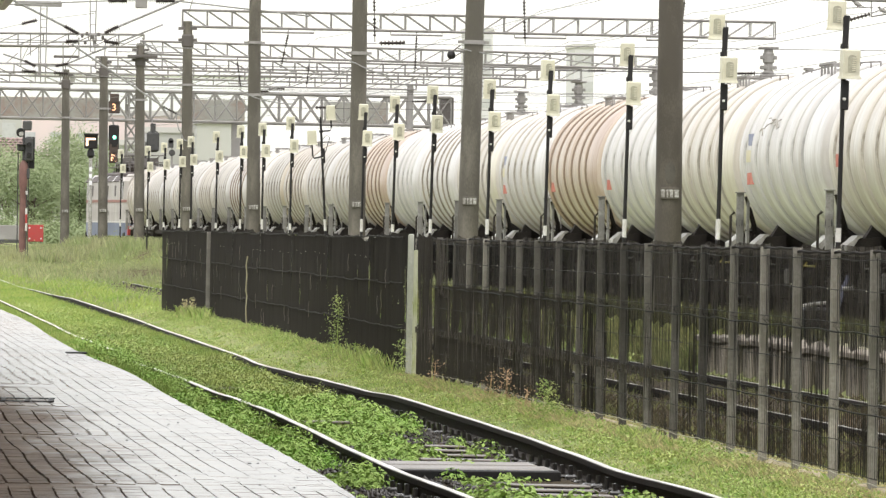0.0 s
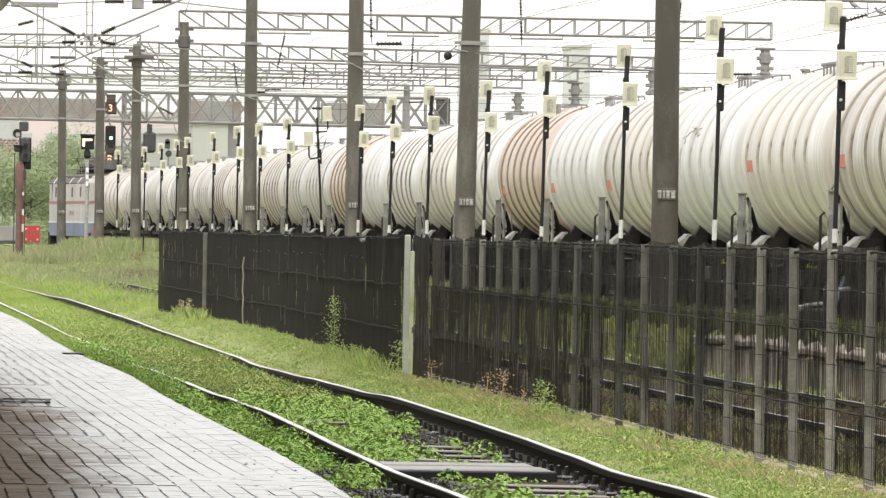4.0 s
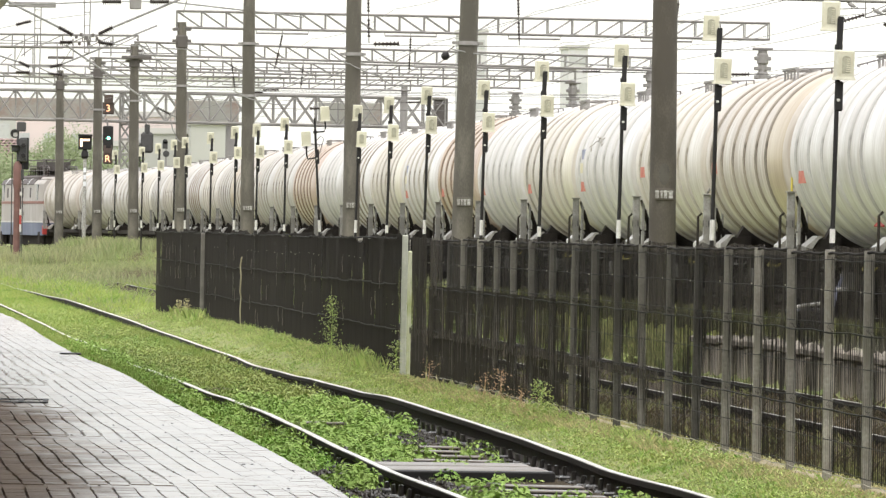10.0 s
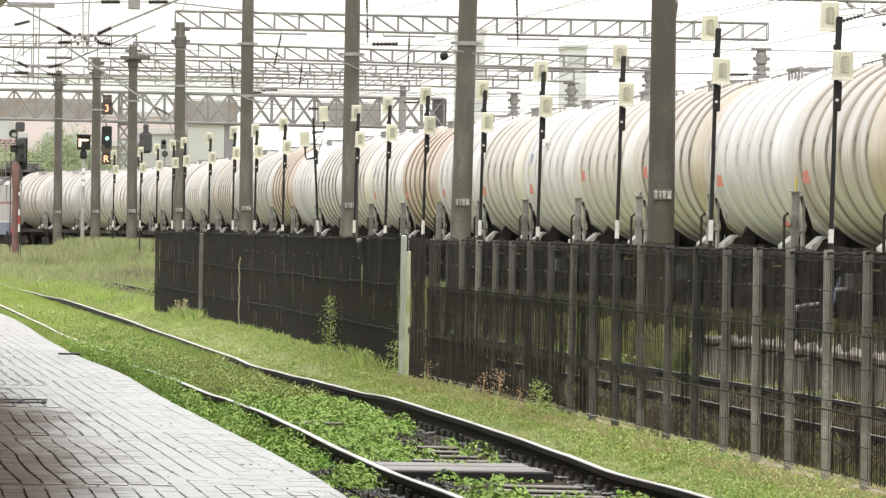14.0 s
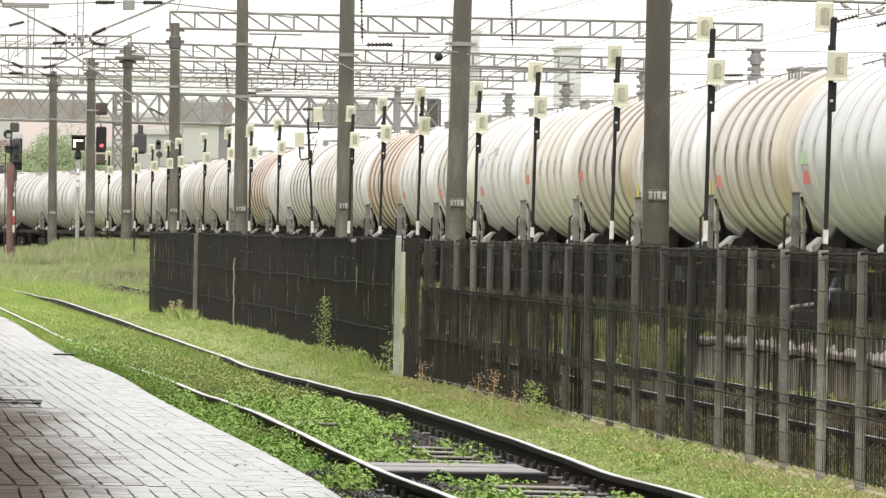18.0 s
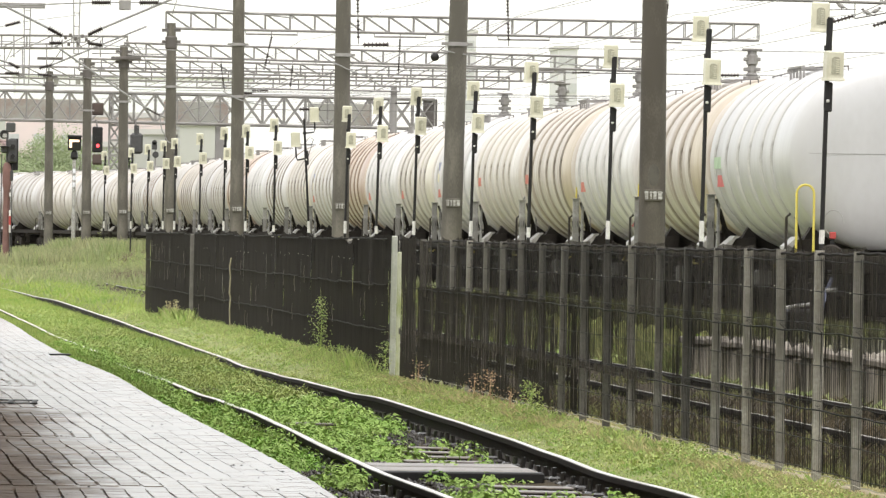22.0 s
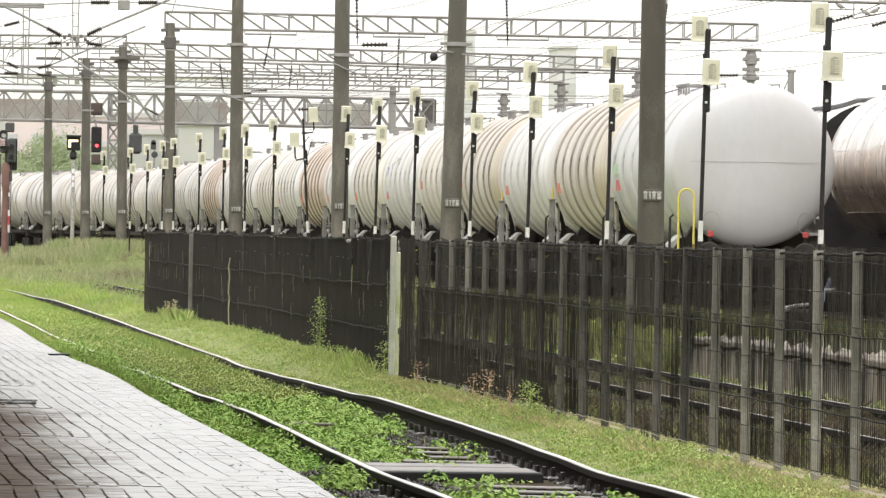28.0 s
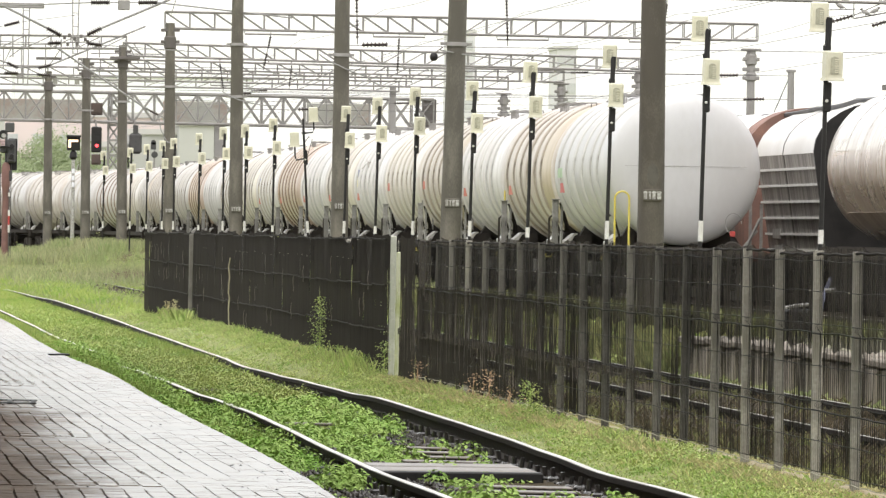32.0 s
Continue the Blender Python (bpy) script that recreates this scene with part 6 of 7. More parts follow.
# ---- signals ----
def build_signals():
    s = thing("bridge_signal", "black colour-light signal hanging from the signal bridge", "signal", pose(15.6, 417.6, 0))
    part("head", Shape().soft_box(-0.27, 0.27, -0.15, 0.15, 5.5, 6.85, 0.06), BLACK, s)
    part("bracket", Shape().tube((0, 0.1, 6.8), (0, 2.42, 7.22), 0.05), STEEL_DARK, s)
    part("green_light", Shape().lathe_y([(-0.19, 0.02), (-0.19, 0.085), (-0.14, 0.09)], 0.02, 6.2, 14), LIT_GREEN, s, "lit green lens")
    # Both lenses glow throughout; an added plate hides the one switched off.
    SWITCH_PLATES.append((part("shutter", Shape().soft_box(-0.11, 0.15, -0.225, -0.205, -0.15, 0.15, 0.008), BLACK, s, "added black plate hiding the unlit lens"), 5.85, 6.2, 17.62))
    part("red_light", Shape().lathe_y([(-0.19, 0.02), (-0.19, 0.085), (-0.14, 0.09)], 0.02, 5.85, 14), LIT_RED, s, "lit red lens")
    part("lower_box", Shape().soft_box(-0.25, 0.25, -0.12, 0.12, 4.85, 5.4, 0.04), SIGN_BOX, s)
    part("upper_box", Shape().soft_box(-0.3, 0.3, -0.12, 0.12, 7.45, 8.1, 0.04), SIGN_BOX, s)
    for ch, z in (("3", 7.6), ("R", 4.95)):
        cu = bpy.data.curves.new("digit", "FONT")
        cu.body, cu.size, cu.extrude, cu.align_x = ch, 0.52, 0.01, "CENTER"
        tmp = bpy.data.objects.new("digit", cu)
        me = bpy.data.meshes.new_from_object(tmp)
        me.materials.clear()
        me.materials.append(LIT_AMBER)
        bpy.data.objects.remove(tmp)
        part("route_sign", me, None, s, "lit route character", at=pose(-0.02, -0.14, z - 0.0, 90, 0, 0))
        # Added plate slides over the glowing character to switch it off.
        SWITCH_PLATES.append((part("shutter", Shape().soft_box(-0.24, 0.24, -0.2, -0.18, -0.02, 0.42, 0.008), SIGN_BOX, s, "added dark plate hiding the unlit character"), z + 0.46, z, 17.62 if z > 6.5 else 17.82))
    s2 = thing("bridge_signal", "dark colour-light signal seen from behind under the signal bridge", "signal", pose(17.65, 417.6, 0))
    part("head", Shape().soft_box(-0.33, 0.33, -0.15, 0.15, 5.45, 6.55, 0.12), DARK_GREY, s2)
    part("cap", Shape().tube((0, 0, 6.5), (0, 0, 6.95), 0.14), DARK_GREY, s2)
    part("bracket", Shape().tube((0, 0.1, 6.8), (0, 2.42, 7.22), 0.05), STEEL_DARK, s2)
    m = thing("mast_signal", "white mast carrying a lit route indicator box", "signal", pose(12.07, 350, 0))
    part("mast", Shape().lathe_z([(0.2, 0.09), (4.6, 0.075)], n=12), OLD_WHITE, m, "worn white painted mast")
    box_ = part("indicator_box", Shape().soft_box(-0.29, 0.29, -0.2, 0.12, 4.95, 5.6, 0.03), BLACK, m)
    part("hood", Shape().soft_box(-0.32, 0.32, -0.42, -0.1, 5.52, 5.62, 0.02), BLACK, box_)
    part("lit_bar", Shape().box(-0.22, 0.2, -0.215, -0.2, 5.33, 5.42).box(-0.22, -0.12, -0.215, -0.2, 5.08, 5.42), LIT_WARM, box_, "lit white bar")
    part("collar", Shape().lathe_z([(4.55, 0.1), (4.65, 0.17), (4.85, 0.15), (4.95, 0.08)], n=12), BLACK, m)
    for i in range(3):
        part("bar", Shape().box(-0.06, 0.06, -0.125, -0.1, 3.35 + 0.3 * i, 3.55 + 0.3 * i), PALE_WALL, m)
    part("base_box", Shape().soft_box(-0.2, 0.35, -0.2, 0.2, 0.2, 0.75, 0.03), BLACK, m)
    r = thing("repeater_mast", "old red-brown signal mast with dark lamp heads", "signal", pose(7.82, 300, 0))
    part("mast", Shape().lathe_z([(-0.2, 0.145), (2.4, 0.125), (2.95, 0.125), (3.05, 0.15), (3.2, 0.165), (3.75, 0.165), (3.9, 0.14), (4.0, 0.06)], n=16), PALED_RED, r, "red-brown mast with a domed box")
    part("upper_mast", Shape().tube((0, 0, 3.95), (0, 0, 5.2), 0.045), DARK_GREY, r)
    head = part("head", Shape().soft_box(0.03, 0.36, -0.16, 0.16, 3.98, 4.88, 0.05), DARK_GREY, r)
    part("back_plate", Shape().soft_box(0.1, 0.42, 0.15, 0.18, 3.7, 4.9, 0.02), BLACK, head)
    for z in (4.12, 4.5):
        part("hood", Shape().lathe_y([(-0.34, 0.075), (-0.34, 0.09), (-0.15, 0.1), (-0.15, 0.06)], 0.2, z + 0.1, 12), BLACK, head)
    arm_ = part("side_head", Shape().soft_box(-0.24, 0.03, -0.16, 0.16, 4.35, 4.62, 0.05), DARK_GREY, r)
    part("hood", Shape().soft_box(-0.26, 0.06, -0.3, -0.12, 4.56, 4.62, 0.02), BLACK, arm_)
    disc = part("disc", Shape().lathe_y([(-0.03, 0.02), (-0.03, 0.16), (0.03, 0.17), (0.03, 0.02)], -0.12, 5.05, 20), BLACK, r, "round black-rimmed disc")
    part("face", Shape().lathe_y([(-0.04, 0.005), (-0.04, 0.085), (-0.028, 0.09)], -0.1, 5.0, 16), OLD_WHITE, disc, "pale disc face")
    part("upper_box", Shape().soft_box(-0.05, 0.3, -0.12, 0.12, 5.13, 5.5, 0.04), DARK_GREY, r)
    part("ladder_rail", Shape().tube((-0.2, 0.1, -0.1), (-0.2, 0.1, 4.3), 0.022, n=5), DARK_GREY, r)
    part("ladder_rail", Shape().tube((0.2, 0.1, -0.1), (0.2, 0.1, 3.95), 0.018, n=5), DARK_GREY, r)
    part("marker_rod", Shape().tube((0.13, -0.16, -0.1), (0.13, -0.16, 3.0), 0.02, n=8), DARK_GREY, r)
    for z0, z1, m_ in ((1.36, 1.64, WHITE), (1.64, 1.98, RED), (1.98, 2.2, WHITE), (2.72, 2.86, WHITE)):
        part("stripe", Shape().tube((0.13, -0.16, z0), (0.13, -0.16, z1), 0.04, n=8), m_, r, "painted marker band")
    part("cable_box", Shape().soft_box(0.1, 0.24, -0.12, 0.12, 3.3, 3.7, 0.03), DARK_GREY, r)
    far = thing("bridge_signal", "grey colour-light signal with an oval head beyond the bridge", "signal", pose(20.95, 470, 0))
    part("head", Shape().lathe_y([(-0.06, 0.02), (-0.06, 0.15), (0.06, 0.15), (0.06, 0.02)], -0.02, 6.62, 16).box(-0.17, 0.13, -0.06, 0.06, 6.2, 6.62), DARK_GREY, far)
    part("lower_head", Shape().lathe_y([(-0.1, 0.02), (-0.1, 0.19), (0.1, 0.19), (0.1, 0.02)], 0.05, 5.9, 16), DARK_GREY, far)
    part("mast", Shape().tube((0.05, 0.1, -0.1), (0.05, 0.1, 6.2), 0.05, n=8), POLE_FAR, far)


# ---- standing wagons on the next track ----
def build_standing():
    h = thing("hopper_wagon", "covered hopper wagon with pale rounded roof and ribbed grey side", "hopper wagon", pose(21.5, 0, 0.26))
    y0, y1 = 156.6, 166.4
    roof = [(-1.42, 3.05)] + [(1.42 * -math.cos(a), 3.05 + 1.0 * math.sin(a)) for a in (math.pi * i / 14 for i in range(1, 14))] + [(1.42, 3.05)]
    part("roof", Shape().rings([[(x, y, z) for x, z in roof] for y in (y0 + 0.12, y1)]), ROOF_WHITE, h, "pale curved roof")
    part("roof_seam", Shape().rings([[(x * 1.006, y, 3.05 + (z - 3.05) * 1.008) for x, z in roof] for y in (y0 + 5.2, y0 + 5.26)]), STEEL_DARK, h, "dark roof seam")
    foot = [(-1.08, 0.95), (1.08, 0.95)]
    part("body", Shape().rings([[(x, y, z) for x, z in ((-1.40, 3.05), (-1.08, 0.95), (1.08, 0.95), (1.40, 3.05))] for y in (y0 + 0.12, y1)]), HOPPER_SIDE, h, "grime-streaked grey side sheets")
    # End wall in BLACK: the shade on it is put into the colour.
    part("end_wall", Shape().rings([[(x * 1.02, y, z * 1.01) for x, z in [*roof, (1.08, 0.6), (-1.08, 0.6)]] for y in (y0, y0 + 0.1)]), BLACK, h, "end wall with its shade painted black")
    for i in range(6):
        z = 2.75 - i * 0.33
        k = (3.05 - z) / 2.1 * 0.32
        part("side_rib", Shape().box(-1.45 + k, -1.38 + k, y0 + 0.12, y1, z - 0.022, z + 0.026), WHITE, h)
    part("side_seam", Shape().hexa([(-1.105, y0 + 5.2, 1.0), (-1.06, y0 + 5.2, 1.0), (-1.06, y0 + 5.26, 1.0), (-1.105, y0 + 5.26, 1.0)], [(-1.41, y0 + 5.2, 3.03), (-1.36, y0 + 5.2, 3.03), (-1.36, y0 + 5.26, 3.03), (-1.41, y0 + 5.26, 3.03)]), STEEL_DARK, h)
    for z in (1.36, 1.03):
        part("label_frame", Shape().box(-1.47 + (3.05 - z) / 2.1 * 0.32, -1.44 + (3.05 - z) / 2.1 * 0.32, y1 - 2.6, y1 - 1.4, z - 0.02, z + 0.18), SADDLE, h, "pale stencilled panel")
    part("underframe", Shape().box(-1.2, 1.2, y0 - 0.4, y1, 0.7, 1.0), FRAME, h)
    lad = Shape()
    for x in (-1.55, -1.32):
        lad.box(x - 0.03, x + 0.03, y1 - 0.3, y1 - 0.24, 0.7, 2.05)
    lad.tube((-1.75, y1 - 0.3, 0.9), (-1.35, y1 - 0.3, 1.75), 0.03).tube((-1.9, y1 - 0.3, 0.9), (-1.4, y1 - 0.3, 1.5), 0.025)
    part("ladder", lad, BRACKET, h)
    bw = thing("covered_wagon", "covered wagon with red-oxide end and pale roof on a siding", "wagon", pose(21.5, 0, 0.26))
    part("end_arch", Shape().rings([[(x * 1.04, y, 3.05 + (z - 3.05) * 1.08) for x, z in [*roof, (1.4, 1.0), (-1.4, 1.0)]] for y in (168.0, 169.6)]), BROWN_RED, bw, "red-oxide end wall")
    part("roof", Shape().rings([[(x * 1.02, y, 3.05 + (z - 3.05) * 1.06) for x, z in roof] for y in (169.6, 184)]), ROOF_WHITE, bw)
    part("body", Shape().box(-1.42, 1.42, 169.6, 184, 0.0, 3.05), HOPPER_SIDE, bw)
    t = thing("standing_tank", "tan tank wagon with dark streaks standing on a siding", "tank wagon", pose(21.5, 0, 0.26))
    prof = [(137.0, 0.1), (137.1, 1.0), (137.4, 1.45), (138, 1.5), (150, 1.5)] + [(153.6, 1.5), (154.2, 1.49), (154.4, 1.4), (154.55, 1.1), (154.65, 0.6), (154.7, 0.05)]
    part("barrel", Shape().lathe_y(prof, 0, 2.75, 56), TANK_BROWN, t)
    for y in (140.5, 143.4, 146.3, 149.2, 151.6):
        part("cladding_seam", Shape().lathe_y([(y, 1.49), (y, 1.504), (y + 0.02, 1.504), (y + 0.02, 1.49)], 0, 2.75, 48), TANK_DARK, t)
    # Underside shade of this tank, put on as a darker lower band.
    low = [radians(d) for d in (216, 230, 247, 265, 285, 305, 324)]
    part("lower_belt", Shape().rings([[(1.512 * math.cos(a), y, 2.75 + 1.512 * math.sin(a)) for a in low] + [(1.3 * math.cos(a), y, 2.75 + 1.3 * math.sin(a)) for a in reversed(low)] for y in (138.2, 153.0)]), TANK_DARK, t, "brown lower belt, underside shade painted in")
    part("underframe", Shape().box(-1.2, 1.2, 137, 154.8, 0.0, 1.2), FRAME, t)
    part("walkway", Shape().box(-0.6, 0.6, 138, 153, 4.24, 4.34), STEEL_DARK, t)
    for y in (141, 151):
        part("bogie", Shape().soft_box(-1.1, 1.1, y - 1.2, y + 1.2, -0.15, 0.85, 0.05), FRAME, t)
    for y in (159, 164):
        part("bogie", Shape().soft_box(-1.1, 1.1, y - 1.2, y + 1.2, -0.15, 0.75, 0.05), FRAME, h)
    wire("hose_line", [(20.9, 172, 4.25), (20.9, 163, 4.28), (20.95, 157, 4.36), (20.9, 148, 4.42)], 0.05, CABLE, "black hose lying along the wagon tops", sag=0.04)


# ---- background ----
def tree(x, y, h, w, seed, leaf=None):
    rng = random.Random(seed)
    t = thing("tree", "leafy green tree behind the tracks", "tree", pose(x, y, 0), group="trees behind the yard")
    tr = Shape().tube((0, 0, -0.2), (0, 0, h * 0.5), 0.22, 0.14, n=8)
    for i in range(7):
        a = rng.uniform(0, 6.28)
        tr.tube((0, 0, h * rng.uniform(0.25, 0.5)), (w * 0.35 * math.cos(a), w * 0.35 * math.sin(a), h * rng.uniform(0.55, 0.85)), 0.09, 0.03, n=5)
    part("trunk", tr, BARK, t)
    lobes = [(rng.uniform(-0.35, 0.35) * w, rng.uniform(-0.35, 0.35) * w, h * rng.uniform(0.3, 0.85), w * rng.uniform(0.16, 0.28)) for _ in range(16)]
    s = Shape()
    for i in range(11000):
        cx, cy, cz, r = lobes[i % len(lobes)]
        d = Vector((rng.gauss(0, 1), rng.gauss(0, 1), rng.gauss(0, 1))).normalized() * r * rng.uniform(0.6, 1.1)
        c = Vector((cx, cy, cz)) + d
        u = Vector((rng.gauss(0, 1), rng.gauss(0, 1), rng.gauss(0, 1))).normalized() * rng.uniform(0.05, 0.115)
        v = u.orthogonal() * rng.uniform(0.6, 1.0)
        s.add([c - u, c + v * 0.6, c + u, c - v * 0.6], [(0, 1, 2, 3)])
    part("crown", s, leaf or LEAF, t, smooth=0)


def building(name, x0, x1, y, h, m, label, rows, cols, roof=None):
    b = thing(name, label, "building")
    part("wall", Shape().box(x0, x1, y, y + 12, 0, h), m, b)
    if roof:
        part("roof", Shape().add([(x0 - 0.5, y - 0.5, h), (x1 + 0.5, y - 0.5, h), (x1 + 0.5, y + 12.5, h), (x0 - 0.5, y + 12.5, h), (x0, y + 6, h + 3), (x1, y + 6, h + 3)], [(0, 1, 5, 4), (2, 3, 4, 5), (1, 2, 5), (3, 0, 4), (3, 2, 1, 0)]), roof, b, smooth=0)
    else:
        part("parapet", Shape().box(x0 - 0.2, x1 + 0.2, y - 0.2, y + 12.2, h, h + 0.5), GREY_WALL, b)
    if roof:
        tiles = Shape()
        for r in range(13):
            for c in range(int((x1 - x0 + 1) / 0.42)):
                a, b2 = x0 - 0.48 + 0.42 * c + 0.21 * (r % 2), r / 13
                lo, hi = (y - 0.5 + 6.5 * b2, h + 3 * b2 + 0.11), (y - 0.5 + 6.5 * (b2 + 0.077), h + 3 * (b2 + 0.077) + 0.03)
                tiles.add([(a, lo[0], lo[1]), (a + 0.2, lo[0], lo[1] + 0.07), (a + 0.4, lo[0], lo[1]), (a + 0.4, hi[0], hi[1]), (a + 0.2, hi[0], hi[1] + 0.07), (a, hi[0], hi[1])], [(0, 1, 4, 5), (1, 2, 3, 4)])
        tagged(part("tiles", tiles, roof, b, "red-brown clay tiles", smooth=0), kind="stuff")
    wn_ = Shape().box(-0.6, 0.6, -0.06, 0.02, -0.7, 0.7).mesh("window", HAZE_GLASS, 0)
    for r in range(rows):
        for c in range(cols):
            part("window", wn_, None, b, at=pose(x0 + (c + 0.5) * (x1 - x0) / cols, y, (r + 0.6) * h / rows))


def build_background():
    random.seed(2)
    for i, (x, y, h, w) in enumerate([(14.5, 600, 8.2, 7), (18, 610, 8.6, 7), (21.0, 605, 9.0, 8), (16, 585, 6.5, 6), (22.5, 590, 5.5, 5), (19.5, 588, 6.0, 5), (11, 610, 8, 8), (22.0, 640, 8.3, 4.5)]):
        tree(x, y, h, w, 40 + i, LEAF_HAZED if x >= 22 else LEAF)
    building("pink_building", 19.0, 40.0, 760, 12.0, PINK_WALL, "long pale pink building beyond the yard", 2, 8)
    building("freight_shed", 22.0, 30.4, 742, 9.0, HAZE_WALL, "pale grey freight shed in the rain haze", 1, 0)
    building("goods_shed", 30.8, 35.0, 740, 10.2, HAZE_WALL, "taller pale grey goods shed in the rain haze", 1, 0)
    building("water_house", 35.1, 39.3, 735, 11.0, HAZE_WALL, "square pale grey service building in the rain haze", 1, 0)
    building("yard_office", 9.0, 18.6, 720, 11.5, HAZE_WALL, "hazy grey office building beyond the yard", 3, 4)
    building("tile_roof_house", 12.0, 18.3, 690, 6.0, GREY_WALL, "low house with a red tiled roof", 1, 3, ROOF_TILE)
    building("tower_block", 96.5, 100.2, 1180, 31, HAZED_TOWER, "pale distant tower block in the rain haze", 7, 2)
    building("tower_block", 104.8, 107.5, 1100, 27, HAZED_TOWER, "pale distant tower block in the rain haze", 7, 2)
    hall = thing("far_hall", "white hall with small arched windows in the rain haze", "building")
    part("wall", Shape().box(27, 57, 1000, 1012, 0, 20.3), PALE_WALL, hall)
    part("cornice", Shape().box(26.8, 57.2, 999.8, 1012.2, 20.3, 20.6), PALE_WALL, hall)
    arch = [(-0.3, -0.45), (0.3, -0.45)] + [(0.3 * math.cos(q), 0.25 + 0.3 * math.sin(q)) for q in (math.pi * i / 8 for i in range(9))]
    for x in (32.06, 34.82):
        part("arched_window", Shape().rings([[(x + a, yy, 19.8 + b) for a, b in arch] for yy in (999.9, 1000.02)]), BRIDGE, hall, "dark arched window")
    board = thing("red_board", "square red signal board with four pale corner spots", "board", pose(15.3, 553, 0))
    part("panel", Shape().soft_box(-0.56, 0.56, -0.03, 0.03, 0.35, 1.52, 0.02), RED, board)
    for x in (-0.4, 0.4):
        part("leg", Shape().box(x - 0.04, x + 0.04, 0.03, 0.1, -0.1, 1.4), STEEL_DARK, board)
        for z in (0.56, 1.3):
            part("spot", Shape().lathe_y([(-0.045, 0.02), (-0.045, 0.06), (-0.028, 0.065)], x, z, 10), WHITE, board, "pale reflector spot")
    low = thing("low_wall", "low grey concrete wall under the trees", "wall", kind="structure")
    part("wall", Shape().soft_box(8.5, 14.3, 552, 552.3, 0.45, 1.46, 0.03), POLE_FAR, low)
    part("foot", Shape().soft_box(8.4, 14.4, 551.9, 552.4, -0.1, 0.45, 0.03), DARK_GREY, low)
    building("warehouse", 44, 120, 900, 7.5, GREY_WALL, "long low grey warehouse across the yard", 1, 20)


# ---- near canopy above the platform ----
def build_canopy():
    c = thing("platform_canopy", "grey boarded platform canopy roof above the paving", "canopy", kind="structure")
    part("roof_deck", Shape().box(-7, 2.38, -15, 105.9, 4.58, 4.75), CANOPY, c)
    part("end_board", Shape().box(-7, 2.49, 106.0, 106.1, 4.49, 4.8), WHITE, c, "pale grey sheet fascia")
    part("fascia", Shape().box(2.38, 2.49, -15, 106, 4.49, 4.8), WHITE, c, "pale grey sheet fascia")
    single("station_wall", Shape().box(-7.4, -7.0, -15, 90, -0.3, 5.2), GREY_WALL, "plain rendered station wall behind the platform", "wall", kind="structure")


# ---- plants ----
def blades(name, rng, n, xr, yr, hr, wr, m, label, zf, lean=0.5, dense=None):
    """Thin bent blades scattered over a strip; one joined mesh."""
    x = rng.uniform(*xr, n)
    y = yr[0] * (yr[1] / yr[0]) ** rng.uniform(0, 1, n)
    if dense is not None:
        keep = dense(x, y) > rng.uniform(0, 1, n)
        x, y = x[keep], y[keep]
        n = len(x)
    h, w, a = rng.uniform(*hr, n), rng.uniform(*wr, n), rng.uniform(0, 2 * np.pi, n)
    lx, ly = rng.normal(0, lean, n) * h, rng.normal(0, lean, n) * h
    z = np.array([zf(p, q) for p, q in zip(x, y)]) - 0.02
    dx, dy = np.cos(a) * w, np.sin(a) * w
    v = np.stack([np.stack([x - dx, y - dy, z], 1), np.stack([x + dx, y + dy, z], 1), np.stack([x + lx * 0.35 + dx * 0.7, y + ly * 0.35 + dy * 0.7, z + h * 0.6], 1), np.stack([x + lx, y + ly, z + h], 1)], 1).reshape(-1, 3)
    me = bpy.data.meshes.new(name)
    f = np.arange(n * 4).reshape(-1, 4)
    me.from_pydata(v.tolist(), [], f.tolist())
    me.materials.append(m)
    return tagged(new(name, me), label, "grass", kind="stuff")


def leaves(name, rng, n, xr, yr, hr, size, m, label, zf, dense=None):
    """Small broad leaves on low weeds, tilted every way; one joined mesh."""
    x = rng.uniform(*xr, n)
    y = yr[0] * (yr[1] / yr[0]) ** rng.uniform(0, 1, n)
    if dense is not None:
        keep = dense(x, y) > rng.uniform(0, 1, n)
        x, y = x[keep], y[keep]
        n = len(x)
    z = np.array([zf(p, q) for p, q in zip(x, y)]) + rng.uniform(*hr, n) * (0.5 + 0.5 * np.sin(x * 7 + np.sin(y * 1.7) * 2) * np.sin(y * 2.3))
    u = rng.normal(0, 1, (n, 3)); u[:, 2] *= 0.5
    u /= np.linalg.norm(u, axis=1, keepdims=True)
    t = rng.normal(0, 1, (n, 3))
    w = np.cross(u, t); w /= np.linalg.norm(w, axis=1, keepdims=True)
    s = rng.uniform(*size, n)[:, None]
    c = np.stack([x, y, z], 1)
    v = np.stack([c - u * s, c + w * s * 0.6 + u * s * 0.1, c + u * s, c - w * s * 0.6 + u * s * 0.1], 1).reshape(-1, 3)
    me = bpy.data.meshes.new(name)
    me.from_pydata(v.tolist(), [], np.arange(n * 4).reshape(-1, 4).tolist())
    me.materials.append(m)
    return tagged(new(name, me), label, "weeds", kind="stuff")


